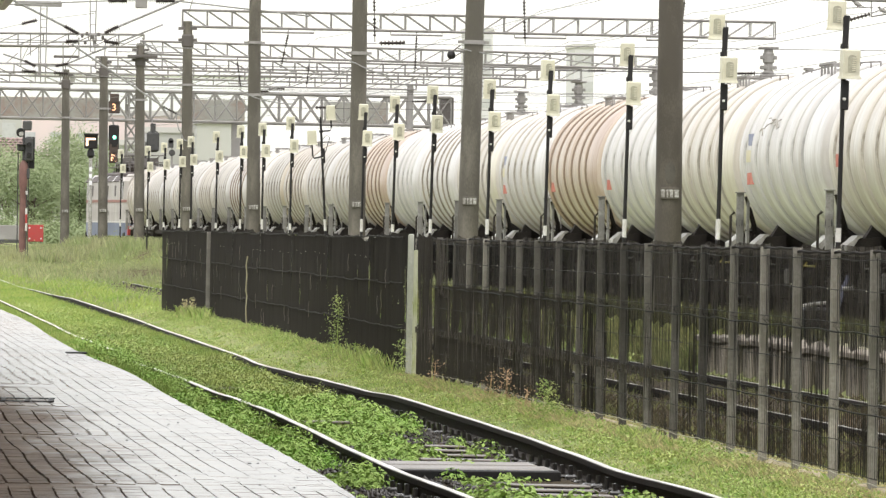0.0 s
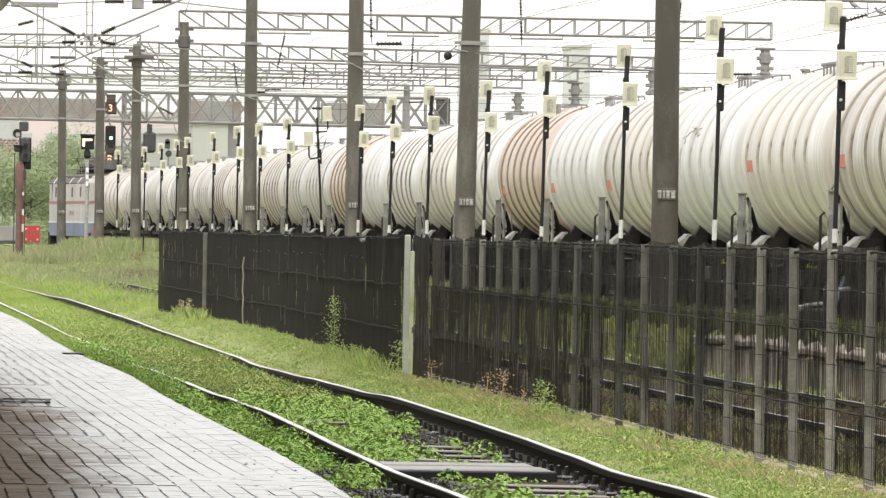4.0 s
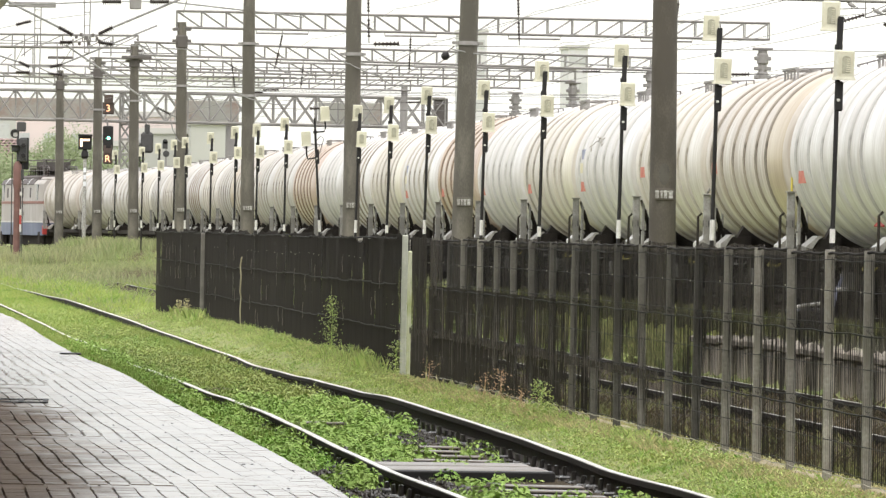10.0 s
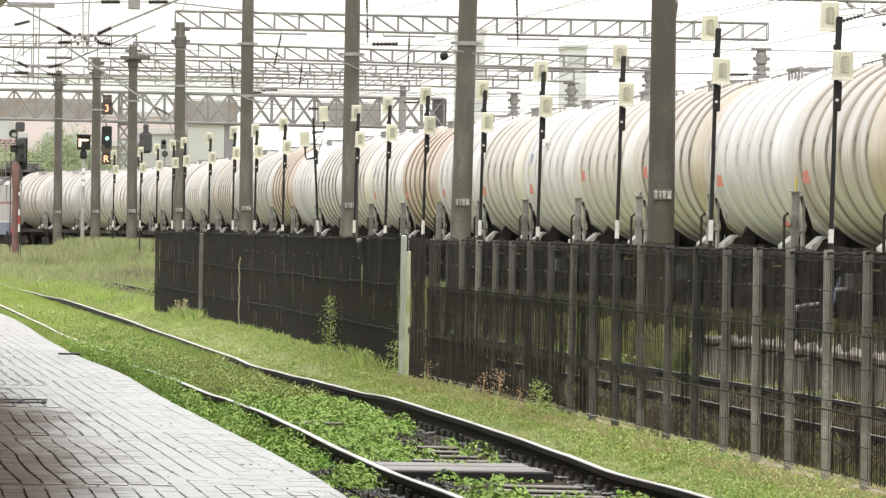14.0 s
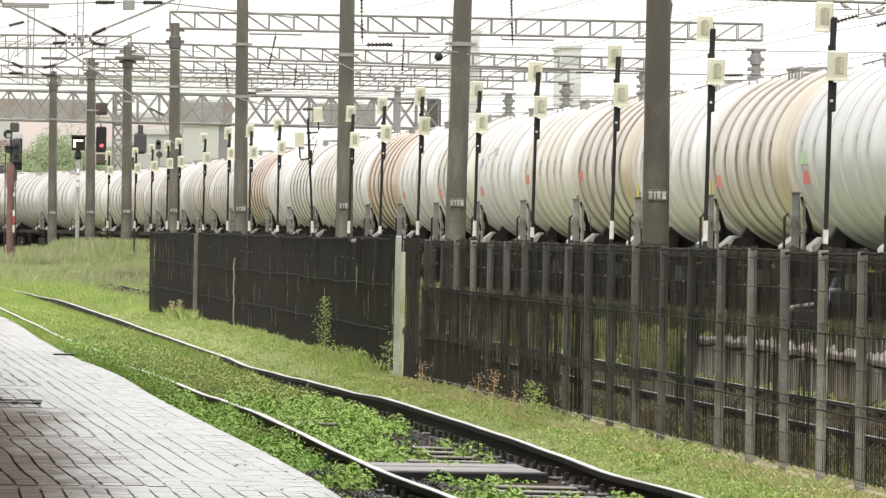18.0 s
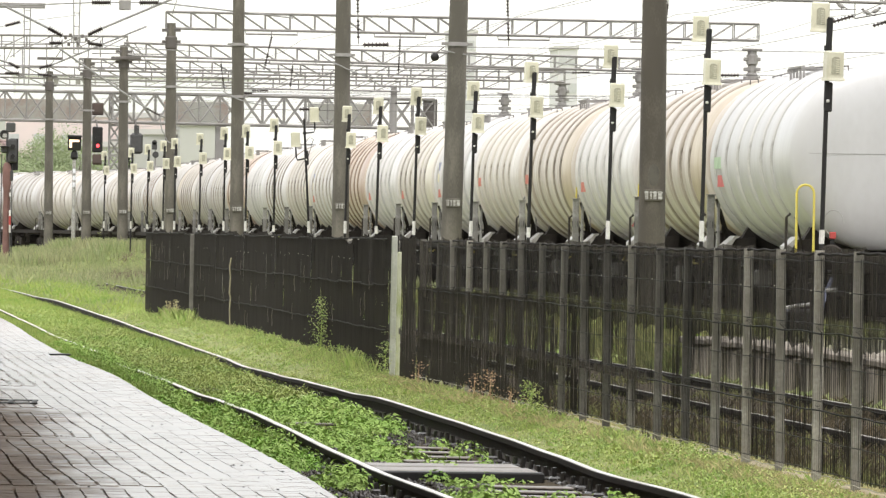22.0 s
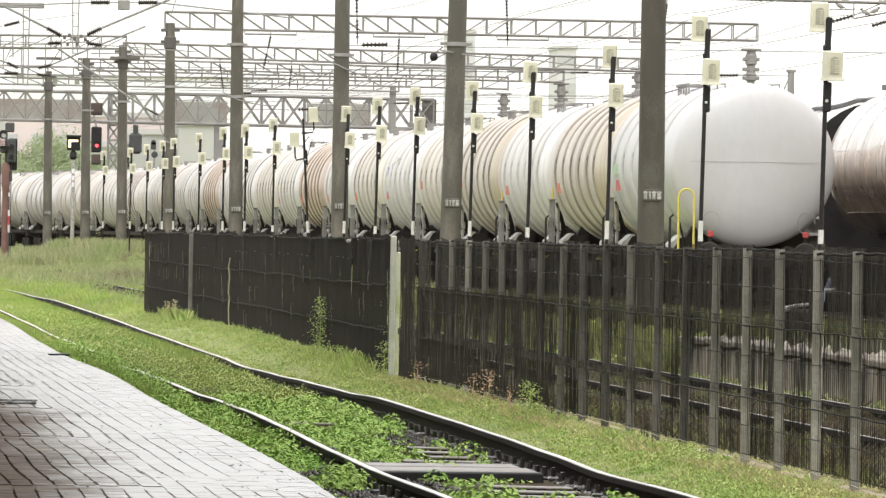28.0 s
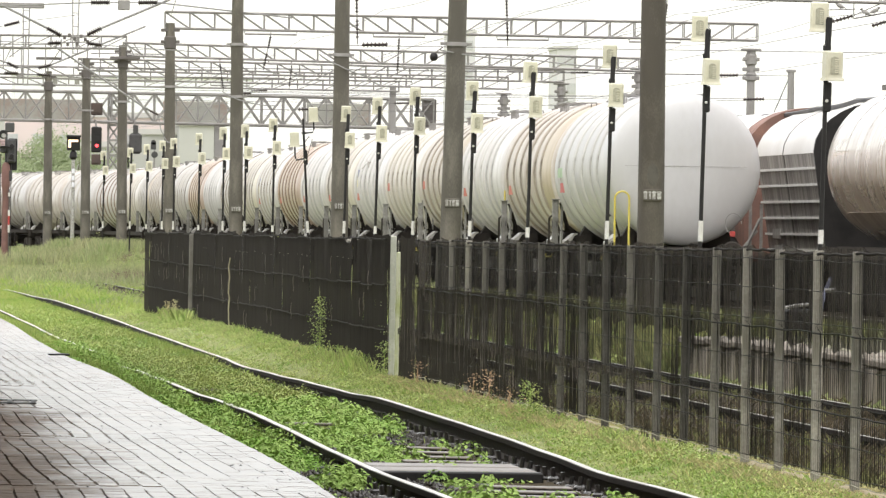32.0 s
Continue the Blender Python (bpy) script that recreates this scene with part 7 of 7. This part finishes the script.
def mounds(name, rng, n, per, xr, yr, rad, high, size, m, label, zf, dense, kind="weeds", jit=0.4):
    """Leafy cushions: many small leaves over low domes of uneven size; one joined mesh."""
    x = rng.uniform(*xr, n)
    y = yr[0] * (yr[1] / yr[0]) ** rng.uniform(0, 1, n)
    keep = dense(x, y) > rng.uniform(0, 1, n)
    x, y = x[keep], y[keep]
    n = len(x)
    r = rng.uniform(*rad, n)
    h = rng.uniform(*high, n) * np.clip(0.85 + 0.9 * patch(x, y, 2.3, 0.5, 41), 0.3, 1.25)
    z = np.array([zf(p, q) for p, q in zip(x, y)])
    c, r, h = np.repeat(np.stack([x, y, z], 1), per, 0), np.repeat(r, per), np.repeat(h, per)
    k = len(c)
    a, q, e = rng.uniform(0, 2 * np.pi, k), np.sqrt(rng.uniform(0, 1, k)), rng.uniform(0.55, 1.12, k)
    off = np.stack([np.cos(a) * q * r, np.sin(a) * q * r * 1.6, np.sqrt(np.maximum(0, 1 - q * q * 0.9)) * h * e], 1)
    nor = np.stack([np.cos(a) * q, np.sin(a) * q, np.full(k, 0.8)], 1) + rng.normal(0, jit, (k, 3))
    nor /= np.linalg.norm(nor, axis=1, keepdims=True)
    u = np.cross(nor, rng.normal(0, 1, (k, 3)))
    u /= np.linalg.norm(u, axis=1, keepdims=True)
    w = np.cross(nor, u)
    s = rng.uniform(*size, k)[:, None]
    c = c + off
    v = np.stack([c - u * s, c + w * s * 0.6 + u * s * 0.1 + nor * s * 0.2, c + u * s, c - w * s * 0.6 + u * s * 0.1 + nor * s * 0.2], 1).reshape(-1, 3)
    me = bpy.data.meshes.new(name)
    me.from_pydata(v.tolist(), [], np.arange(k * 4).reshape(-1, 4).tolist())
    me.materials.append(m)
    return tagged(new(name, me), label, kind, kind="stuff")


def stones(rng, n, xr, yr, zf):
    """Loose angular ballast stones, one joined mesh."""
    x, y = rng.uniform(*xr, n), rng.uniform(*yr, n)
    keep = np.abs(x - 4.03) > 0.09
    keep &= np.abs(x - 5.53) > 0.09
    keep &= ~((x > 4.5) & (x < 5.35) & (y > 51) & (y < 65))
    x, y = x[keep], y[keep]
    n = len(x)
    z = np.array([zf(p, q) for p, q in zip(x, y)]) + rng.uniform(0.01, 0.05, n)
    c = np.stack([x, y, z], 1)
    base = np.array([(1, 0, 0), (-1, 0, 0), (0, 1, 0), (0, -1, 0), (0, 0, 0.8), (0, 0, -0.8)])
    v = c[:, None, :] + base[None] * rng.uniform(0.012, 0.035, (n, 1, 1)) * rng.uniform(0.6, 1.3, (n, 6, 1))
    tri = np.array([(0, 2, 4), (2, 1, 4), (1, 3, 4), (3, 0, 4), (2, 0, 5), (1, 2, 5), (3, 1, 5), (0, 3, 5)])
    f = (tri[None] + (np.arange(n) * 6)[:, None, None]).reshape(-1, 3)
    me = bpy.data.meshes.new("ballast_stones")
    me.from_pydata(v.reshape(-1, 3).tolist(), [], f.tolist())
    me.materials.append(STONE)
    return tagged(new("ballast_stones", me), "dark wet ballast stones along the rails", "stones", kind="stuff")


def patch(x, y, sx, sy, seed):
    return np.array([noise.noise((p * sx, q * sy, seed)) for p, q in zip(x, y)])


DEAD = ((8.7, 10.2, 295, 306, 0.5), (9.3, 10.6, 237, 245, 0.34), (11.0, 13.5, 270, 285, 0.45))


def sparse(x, y):
    """Little grass beside the rails of the second track, where they show beyond the fence."""
    return np.where(((x > 8.0) & (x < 9.0) & (y < 235)) | ((x > 9.9) & (x < 10.5) & (y < 225)), 0.12, 1.0)


def build_plants():
    rng = np.random.default_rng(4)
    stones(rng, 13000, (3.5, 5.62), (43, 70), lambda x, y: ground_z(x, y) + 0.0)
    blades("grass_verge", rng, 150000, (5.72, 6.98), (40, 170), (0.015, 0.055), (0.002, 0.006), BLADE, "short green grass between rail and fence", ground_z, 0.4)
    blades("dry_grass_verge", rng, 11000, (5.75, 6.95), (40, 170), (0.03, 0.08), (0.0015, 0.004), DRY, "dry straw-coloured grass along the fence", ground_z, 0.4, dense=lambda x, y: np.clip((x - 6.1) * 0.5 + 0.8 * patch(x, y, 1.5, 0.3, 2), 0.03, 1))
    blades("grass_track", rng, 110000, (3.12, 5.5), (60, 260), (0.03, 0.14), (0.002, 0.007), GREEN, "green grass growing between the rails", ground_z, 0.35, dense=lambda x, y: np.where(np.abs(x - 4.03) < 0.09, 0.1, np.where(x > 5.3, np.clip((y - 90) / 30, 0, 1), np.clip((y - 60) / 40, 0, 1) * np.clip(0.6 + 1.6 * patch(x, y, 1.6, 0.25, 51), 0.05, 1))))

    def lush(x, y):
        """Weeds close up beyond the plate, thin out before it and leave the rails free."""
        gap = 1.1 * patch(x, y, 1.9, 0.45, 9)
        d = np.where(y < 60, np.where(x > 4.03, 0.14, 0.05) + gap, np.where(y > 78, 0.85, 0.62 + 0.005 * (y - 60)) + np.where(y > 78, 1.0, 2.2) * patch(x, y, 1.9, 0.42, 5))
        rails = ((np.abs(x - 4.03) < 0.13) & (y < 62)) | ((np.abs(x - 4.03) < 0.07) & (y > 62)) | ((x > 5.24) & (y < 70)) | ((x > 5.31) & (y < 82)) | ((x > 5.36) & (y < 103)) | ((x > 5.46) & (y > 94))
        plate = ((x > 4.2) & (y > 51.5) & (y < 60.5)) | ((x > 4.6) & (y >= 60.5) & (y < 65.5))
        return np.clip(d, 0, 1) * np.where(rails, 0.0, 1) * np.where(plate, 0.2, 1)

    mounds("weeds_track", rng, 3300, 110, (3.2, 5.52), (43, 80), (0.07, 0.19), (0.05, 0.2), (0.009, 0.028), WEED, "lush broad-leaved weeds growing between the rails", ground_z, lush, jit=0.28)
    mounds("weeds_track_beyond", rng, 7500, 34, (3.2, 5.52), (76, 165), (0.06, 0.2), (0.03, 0.16), (0.006, 0.018), GREEN, "green weeds growing between the rails further on", ground_z, lush)
    leaves("low_weeds_track", rng, 60000, (3.15, 5.42), (43, 160), (0.0, 0.1), (0.006, 0.018), GREEN, "low small-leaved weeds between the rails", ground_z, lush)
    mounds("weeds_near_rail", rng, 2100, 26, (3.80, 4.12), (61, 118), (0.05, 0.1), (0.13, 0.19), (0.008, 0.02), WEED, "weeds growing over the near rail", ground_z, lambda x, y: np.clip(0.5 + 0.42 * ((y > 84) & (y < 116)) + 2.0 * patch(x * 0, y, 1, 0.28, 3), 0, 1) * np.clip((y - 62) / 5, 0, 1))
    mounds("edge_weeds", rng, 1500, 40, (3.22, 3.92), (58, 135), (0.05, 0.15), (0.04, 0.17), (0.007, 0.019), LUSH, "dense bright weeds between the paving and the near rail", ground_z, lambda x, y: np.clip(0.7 + 1.4 * patch(x, y, 1.7, 0.3, 71), 0, 1))
    v, f = [], []
    for i, y in enumerate(np.linspace(42, 88, 116)):
        w = 0.17 * (1 - (y - 42) / 60) * (0.75 + 0.5 * noise.noise((y * 0.9, 3, 0)))
        for x in (6.93 - w, 6.93 - w / 2, 6.93, 6.98):
            v.append((x, y, ground_z(x, y) + (0.004 if x == 6.93 - w else 0.035 + 0.012 * noise.noise((x * 9, y * 2.3, 1)))))
        if i:
            f += [(4 * i - 4 + c, 4 * i - 3 + c, 4 * i + 1 + c, 4 * i + c) for c in range(3)]
    single("sandy_edge", Shape().add(v, f), SAND, "pale sandy ridge with dry straw along the fence foot", "soil", kind="structure")
    blades("straw_fence_foot", rng, 30000, (6.5, 7.2), (42, 90), (0.015, 0.07), (0.002, 0.0055), DRY, "bleached straw under the fence", ground_z, 0.6)
    blades("rail_grass", rng, 16000, (5.2, 5.48), (104, 260), (0.1, 0.175), (0.002, 0.006), GREEN, "grass standing against the far rail", ground_z, 0.12)
    blades("rail_grass", rng, 30000, (3.62, 3.98), (64, 260), (0.1, 0.178), (0.002, 0.006), GREEN, "grass standing against the near rail", ground_z, 0.12)
    blades("second_track_grass", rng, 50000, (7.2, 11.1), (50, 160), (0.03, 0.12), (0.003, 0.008), OLIVE, "patchy grass on the track behind the fence", lambda x, y: ground_z(x, y) + 0.03, 0.4, dense=lambda x, y: np.clip(1.8 * patch(x, y, 0.9, 0.25, 31) + 0.25, 0, 1))
    blades("second_track_straw", rng, 26000, (7.15, 11.0), (42, 84), (0.03, 0.15), (0.003, 0.007), SERE, "brown dead grass on the track behind the fence", lambda x, y: ground_z(x, y) + 0.02, 0.5, dense=lambda x, y: np.clip(0.45 + 1.8 * patch(x, y, 1.1, 0.4, 37), 0, 1))
    blades("bank_grass", rng, 26000, (10.85, 11.9), (100, 172), (0.08, 0.3), (0.004, 0.010), OLIVE, "green grass on the bank behind the fence", lambda x, y: blend(x, [(10.9, -0.12), (11.3, 0.08), (11.7, 0.33)]), 0.3)
    mounds("bank_weeds", rng, 700, 30, (10.6, 11.6), (100, 160), (0.1, 0.25), (0.1, 0.35), (0.015, 0.04), GREEN, "leafy weeds on the bank behind the fence", ground_z, lambda x, y: np.clip(0.5 + 1.5 * patch(x, y, 0.7, 0.2, 14), 0, 1))
    mounds("verge_cushions", rng, 5200, 24, (5.72, 6.85), (42, 165), (0.03, 0.1), (0.015, 0.075), (0.005, 0.013), BLADE, "low clover cushions in the grass verge", ground_z, lambda x, y: np.clip(0.45 + 1.6 * patch(x, y, 1.8, 0.35, 17), 0, 1))
    leaves("weeds_verge", rng, 16000, (5.75, 6.9), (42, 150), (0.0, 0.06), (0.008, 0.02), WEED, "small green weeds in the grass verge", ground_z, lambda x, y: np.clip(0.3 + 1.5 * patch(x, y, 2.0, 0.4, 12), 0, 1))
    blades("fence_tufts", rng, 16000, (6.55, 6.95), (42, 160), (0.03, 0.11), (0.0015, 0.004), BLADE, "longer grass tufts at the foot of the fence", ground_z, 0.35, dense=lambda x, y: np.clip(0.2 + 1.6 * patch(x, y, 1.0, 0.5, 21), 0, 1))
    for x0, x1, y0, y1, hh in DEAD:
        mounds("dead_weeds", rng, 70, 60, (x0, x1), (y0, y1), (0.12, 0.3), (0.7 * hh, hh), (0.01, 0.03), BARE, "low brown dead weeds in the meadow grass", ground_z, lambda x, y: x * 0 + 1, "weeds", 0.4)
    mounds("meadow_weeds", rng, 900, 60, (6.3, 14.3), (230, 366), (0.1, 0.4), (0.25, 0.95), (0.01, 0.035), STALK, "tall yellow-green weeds standing in the meadow", ground_z, lambda x, y: np.clip(1.9 * patch(x, y, 0.55, 0.05, 61), 0, 1), "weeds", 0.5)
    mounds("meadow_greens", rng, 1500, 50, (5.7, 10.5), (158, 290), (0.08, 0.3), (0.05, 0.28), (0.008, 0.022), GREEN, "bright green clumps in the meadow grass", ground_z, lambda x, y: np.clip(2.2 * patch(x, y, 0.7, 0.07, 67), 0, 1), "weeds", 0.4)
    blades("tall_grass_field", rng, 130000, (6.3, 14.4), (158, 368), (0.08, 0.42), (0.002, 0.005), MEADOW, "tall pale meadow grass beyond the fence end", ground_z, 0.2, dense=lambda x, y: np.where((x < 11), np.clip((y - 215) / 60, 0, 0.8), 1.0))
    mounds("meadow_tussocks", rng, 2600, 40, (6.5, 14.4), (200, 368), (0.12, 0.45), (0.05, 0.3), (0.01, 0.03), MEADOW, "pale tussocky meadow grass beyond the fence end", ground_z, lambda x, y: np.clip((y - 205) / 50, 0, 1) * np.clip(0.65 + 1.6 * patch(x, y, 0.5, 0.06, 23), 0, 1), "grass", 0.15)
    mounds("rank_tussocks", rng, 700, 44, (7.0, 14.2), (300, 366), (0.2, 0.5), (0.2, 0.6), (0.012, 0.035), MEADOW, "rank pale grass in front of the freight line", ground_z, lambda x, y: np.clip(0.7 + 1.4 * patch(x, y, 0.4, 0.08, 29), 0, 1), "grass", 0.15)
    blades("rank_grass", rng, 60000, (7.0, 14.2), (295, 366), (0.3, 0.85), (0.002, 0.005), MEADOW, "rank pale stems in front of the freight line", ground_z, 0.14, dense=lambda x, y: np.clip(0.6 + 1.5 * patch(x, y, 0.4, 0.08, 29), 0, 1))
    mounds("hedge", rng, 420, 90, (9.0, 24.0), (556, 580), (0.5, 1.3), (0.8, 2.2), (0.05, 0.12), LEAF, "low dark hedge under the trees", ground_z, lambda x, y: x * 0 + 1, "hedge")
    blades("green_grass_field", rng, 62000, (5.6, 12.0), (158, 400), (0.05, 0.2), (0.004, 0.010), GREEN, "green meadow grass beyond the fence end", ground_z, 0.4, dense=sparse)
    blades("pale_grass_field", rng, 40000, (5.6, 12.0), (158, 400), (0.06, 0.24), (0.003, 0.008), MEADOW, "paler stems among the meadow grass", ground_z, 0.3, dense=lambda x, y: np.clip(0.4 + 2.2 * patch(x, y, 0.8, 0.1, 41), 0, 1) * sparse(x, y))
    mounds("verge_weeds", rng, 800, 40, (5.8, 6.85), (55, 150), (0.04, 0.1), (0.04, 0.12), (0.006, 0.016), GREEN, "darker leafy weeds in the grass verge", ground_z, lambda x, y: np.clip(1.8 * patch(x, y, 1.6, 0.2, 43), 0, 1))
    blades("platform_grass", rng, 30000, (11.9, 15.3), (78, 172), (0.03, 0.14), (0.005, 0.012), OLIVE, "grass on the island platform", lambda x, y: 0.37, 0.3, dense=lambda x, y: np.clip((y - 92) / 20, 0, 1))
    blades("fence_tall_tuft", rng, 1300, (6.56, 6.76), (90.5, 99.5), (0.05, 0.24), (0.0008, 0.0018), BLADE, "tall green grass tuft against the net", ground_z, 0.22, dense=lambda x, y: np.clip(1 - np.abs(y - 95.5) / 4, 0, 1))
    blades("fence_end_tuft", rng, 1600, (6.56, 6.76), (134, 148), (0.05, 0.26), (0.001, 0.0025), BLADE, "grass tuft at the end of the net fence", ground_z, 0.22, dense=lambda x, y: np.clip(1 - np.abs(y - 139) / 7, 0, 1))
    for i, (x, y, h, m, n) in enumerate([(6.70, 101.8, 0.72, WEED, 260), (6.66, 97.5, 0.2, WEED, 110), (6.66, 94.5, 0.22, WEED, 90), (6.7, 90.6, 0.4, WEED, 120), (6.8, 90.2, 1.3, MEADOW, 160), (6.70, 76.8, 0.33, RUSTY, 70), (6.70, 78.6, 0.27, RUSTY, 40), (6.70, 74.6, 0.2, RUSTY, 30), (6.7, 72.5, 0.3, WEED, 150), (6.7, 141, 0.35, DRY, 150), (6.7, 144.0, 0.3, DRY, 100), (6.72, 86.0, 0.25, RUSTY, 25), (3.5, 46.8, 0.2, WEED, 300), (4.9, 47.2, 0.22, WEED, 260), (5.15, 48.6, 0.2, WEED, 200)]):
        m = GREEN if m is WEED else m
        r = random.Random(60 + i)
        s = Shape()
        for j in range(int(n * 2.6)):
            k = r.random()
            c = Vector((r.gauss(0, 0.012 + 0.065 * (1 - k)) * (0.6 + h), r.gauss(0, 0.5), h * k * k ** 0.3))
            u = Vector((r.gauss(0, 1), r.gauss(0, 1), r.gauss(0, 0.7))).normalized() * r.uniform(0.006, 0.017)
            v = u.orthogonal() * r.uniform(0.3, 0.6)
            s.add([c - u, c + v, c + u, c - v], [(0, 1, 2, 3)])
        wd = thing("weed_clump", ("dried brown" if m is RUSTY else "straw-coloured" if m in (DRY, MEADOW) else "leafy green") + " weed clump at the trackside", "weed", pose(x, y, ground_z(x, y)), group="weed clumps")
        part("stalk", Shape().tube((0, 0, -0.05), (0.01, 0, h * 0.95), 0.005, 0.002, n=5), m, wd)
        part("stalk", Shape().tube((0, 0.2, -0.05), (0.03, 0.3, h * 0.7), 0.004, 0.002, n=5), m, wd)
        part("leaves", s, m, wd, smooth=0)


# ---- paving, piece by piece ----
BANDS = ((45.4, 45.95), (56.0, 56.6), (64.2, 65.4), (72.5, 74.2), (95.5, 97.5))


def build_paving():
    plat = bpy.data.objects["platform_near"]
    rng = random.Random(21)
    one = {m: Shape().box(-0.0605, 0.0605, -0.1245, 0.1245, -0.03, 0.0, 0.004).mesh("paver", m, 0) for m in (PAVER,)}
    rest = {PAVER: Shape()}
    count = 0
    for j in range(430):
        y = 42.0 + 0.25 * j
        for i in range(30):
            x = 3.30 - 0.125 * i
            if any(p <= y <= q for p, q in BANDS) and x < edge_x(y) - 0.95:
                continue
            a, b = 0.0622, 0.1249
            if x < (y * 0.0245 - 1.1) or x - 0.05 > edge_x(y):
                continue
            over = x + a - edge_x(y)
            if over > 0:
                x, a = x - over / 2, a - over / 2
            e = edge_x(y) - x
            px = x + min(1, max(0, e - 0.15)) * (0.011 * math.sin(y * 1.1 + 0.8 * math.sin(x * 1.3)) + 0.007 * math.sin(y * 0.4 + x)) + rng.uniform(-0.0035, 0.0035)
            g = 0.0082 * min(1, max(0.02, (e - 0.3) / 0.65)) * max(0.02, 0.9 + (0.4 if e > 1.2 else 1.5) * noise.noise((x * 2.6, y * 0.5, 6)) + 0.7 * noise.noise((x * 8, y * 2.2, 4)))
            pz = 0.168 + 0.010 * noise.noise((x * 0.8, y * 0.12, 1)) + rng.uniform(-0.0008, 0.0008)
            g *= 2.3 if y > 72 else 1
            tx, ty = (rng.gauss(0, 0.12), rng.gauss(0, 0.25)) if e > 1.3 else (rng.gauss(0, 0.05), rng.gauss(0, 0.1))
            m = PAVER
            yy = y + (0.125 if i % 2 else 0)
            if j < 14 and count < 300 and over <= 0:
                count += 1
                part("paver", one[m], None, plat, at=pose(px, yy, pz, tx, ty, 0))
            else:
                sx, sy = math.sin(radians(ty)) * a, math.sin(radians(tx)) * b
                q = [(-1, -1), (1, -1), (1, 1), (-1, 1)]
                rest[m].hexa([(px + a * u, yy + b * v, pz - 0.03) for u, v in q], [(px + (a - g) * u, yy + (b - 0.035 * g) * v, pz - sx * u + sy * v) for u, v in q])
    part("paver_field", rest[PAVER], PAVER, plat, "brown brick pavers, wet towards the edge", smooth=0)["kind"] = "stuff"
    for y0, y1 in BANDS:
        part("cement_band", Shape().rings([[(-1.0 + (edge_x(y0) + 0.1) * k / 8, y, 0.12 if y in (y0 - 0.2, y1 + 0.24) else 0.164 + 0.010 * noise.noise(((-1.0 + (edge_x(y0) + 0.1) * k / 8) * 0.8, y * 0.12, 1))) for k in range(9)] for y in (y0 - 0.2, y0 - 0.12, (y0 + y1) / 2, y1 + 0.16, y1 + 0.24)], False, False), PAVER, plat, "smooth wet band across the paving")
    rs = np.random.default_rng(6)
    spec = Shape()
    for k in range(130):
        y = 44 * (105 / 44) ** rs.uniform()
        x, q = edge_x(y) - 0.06 - 1.5 * rs.uniform() ** 1.4, rs.uniform(0.004, 0.013)
        spec.add([(x - q, y, 0.17), (x, y - q * 4, 0.17), (x + q, y, 0.17), (x, y + q * 4, 0.17), (x, y, 0.17 + q * 0.6)], [(0, 1, 4), (1, 2, 4), (2, 3, 4), (3, 0, 4)])
    single("paving_debris", spec, SLEEPER_DRY, "dark specks of grit and leaf litter on the wet paving", "grit", kind="stuff", smooth=0)
    dr = thing("drain_grate", "long dark drain grate let into the paving", "grate", pose(1.62, 67.2, 0.174, 0, 0, -2))
    part("frame", Shape().box(-0.65, 0.42, -0.62, -0.5, 0, 0.008).box(-0.65, 0.42, 0.5, 0.62, 0, 0.008), BLACK, dr)
    for k in range(6):
        part("grate_bar", Shape().box(-0.63 + 0.2 * k, -0.59 + 0.2 * k, -0.5, 0.5, 0, 0.008), BLACK, dr)
    single("iron_strip", Shape().soft_box(-0.12, 0.12, -0.25, 0.25, 0, 0.02, 0.005), BLACK, "short flat black iron strip on the platform edge", "strip", at=pose(3.03, 91.8, 0.168))


def build_trolley():
    t = thing("luggage_trolley", "dark low hand trolley with a white rail and handle in the blue of a glint", "trolley", pose(12.3, 97, 0.38))
    part("box", Shape().soft_box(-0.25, 0.2, -0.5, 0.5, 0.12, 0.38, 0.03), BLACK, t)
    # Guessed dark object; its blue-white glint is drawn as rail and handle.
    part("rail", Shape().pipe([(-0.3, -0.5, 0.40), (-0.15, -0.5, 0.43), (0.02, -0.5, 0.45)], 0.022), WHITE, t, "white rail")
    part("handle", Shape().pipe([(0.18, -0.45, 0.4), (0.22, -0.45, 0.6), (0.30, -0.45, 0.78)], 0.025), BLUE, t, "handle in the blue of a glint")
    part("grip", Shape().pipe([(0.22, -0.46, 0.62), (0.36, -0.46, 0.63)], 0.03), WHITE, t)
    for x in (-0.2, 0.15):
        for y in (-0.35, 0.35):
            part("wheel", Shape().rings([[(x + dx, y + 0.12 * math.cos(a), 0.12 + 0.12 * math.sin(a)) for a in (2 * math.pi * k / 14 for k in range(14))] for dx in (-0.025, 0.025)]), BLACK, t)


build_ground()
build_tracks()
build_platforms()
build_canopy()
build_train()
build_standing()
build_fence()
build_poles()
build_lamps()
build_gantries()
build_wires()
build_overhead()
build_signals()
build_trolley()
build_background()
build_plants()
build_paving()
motions()
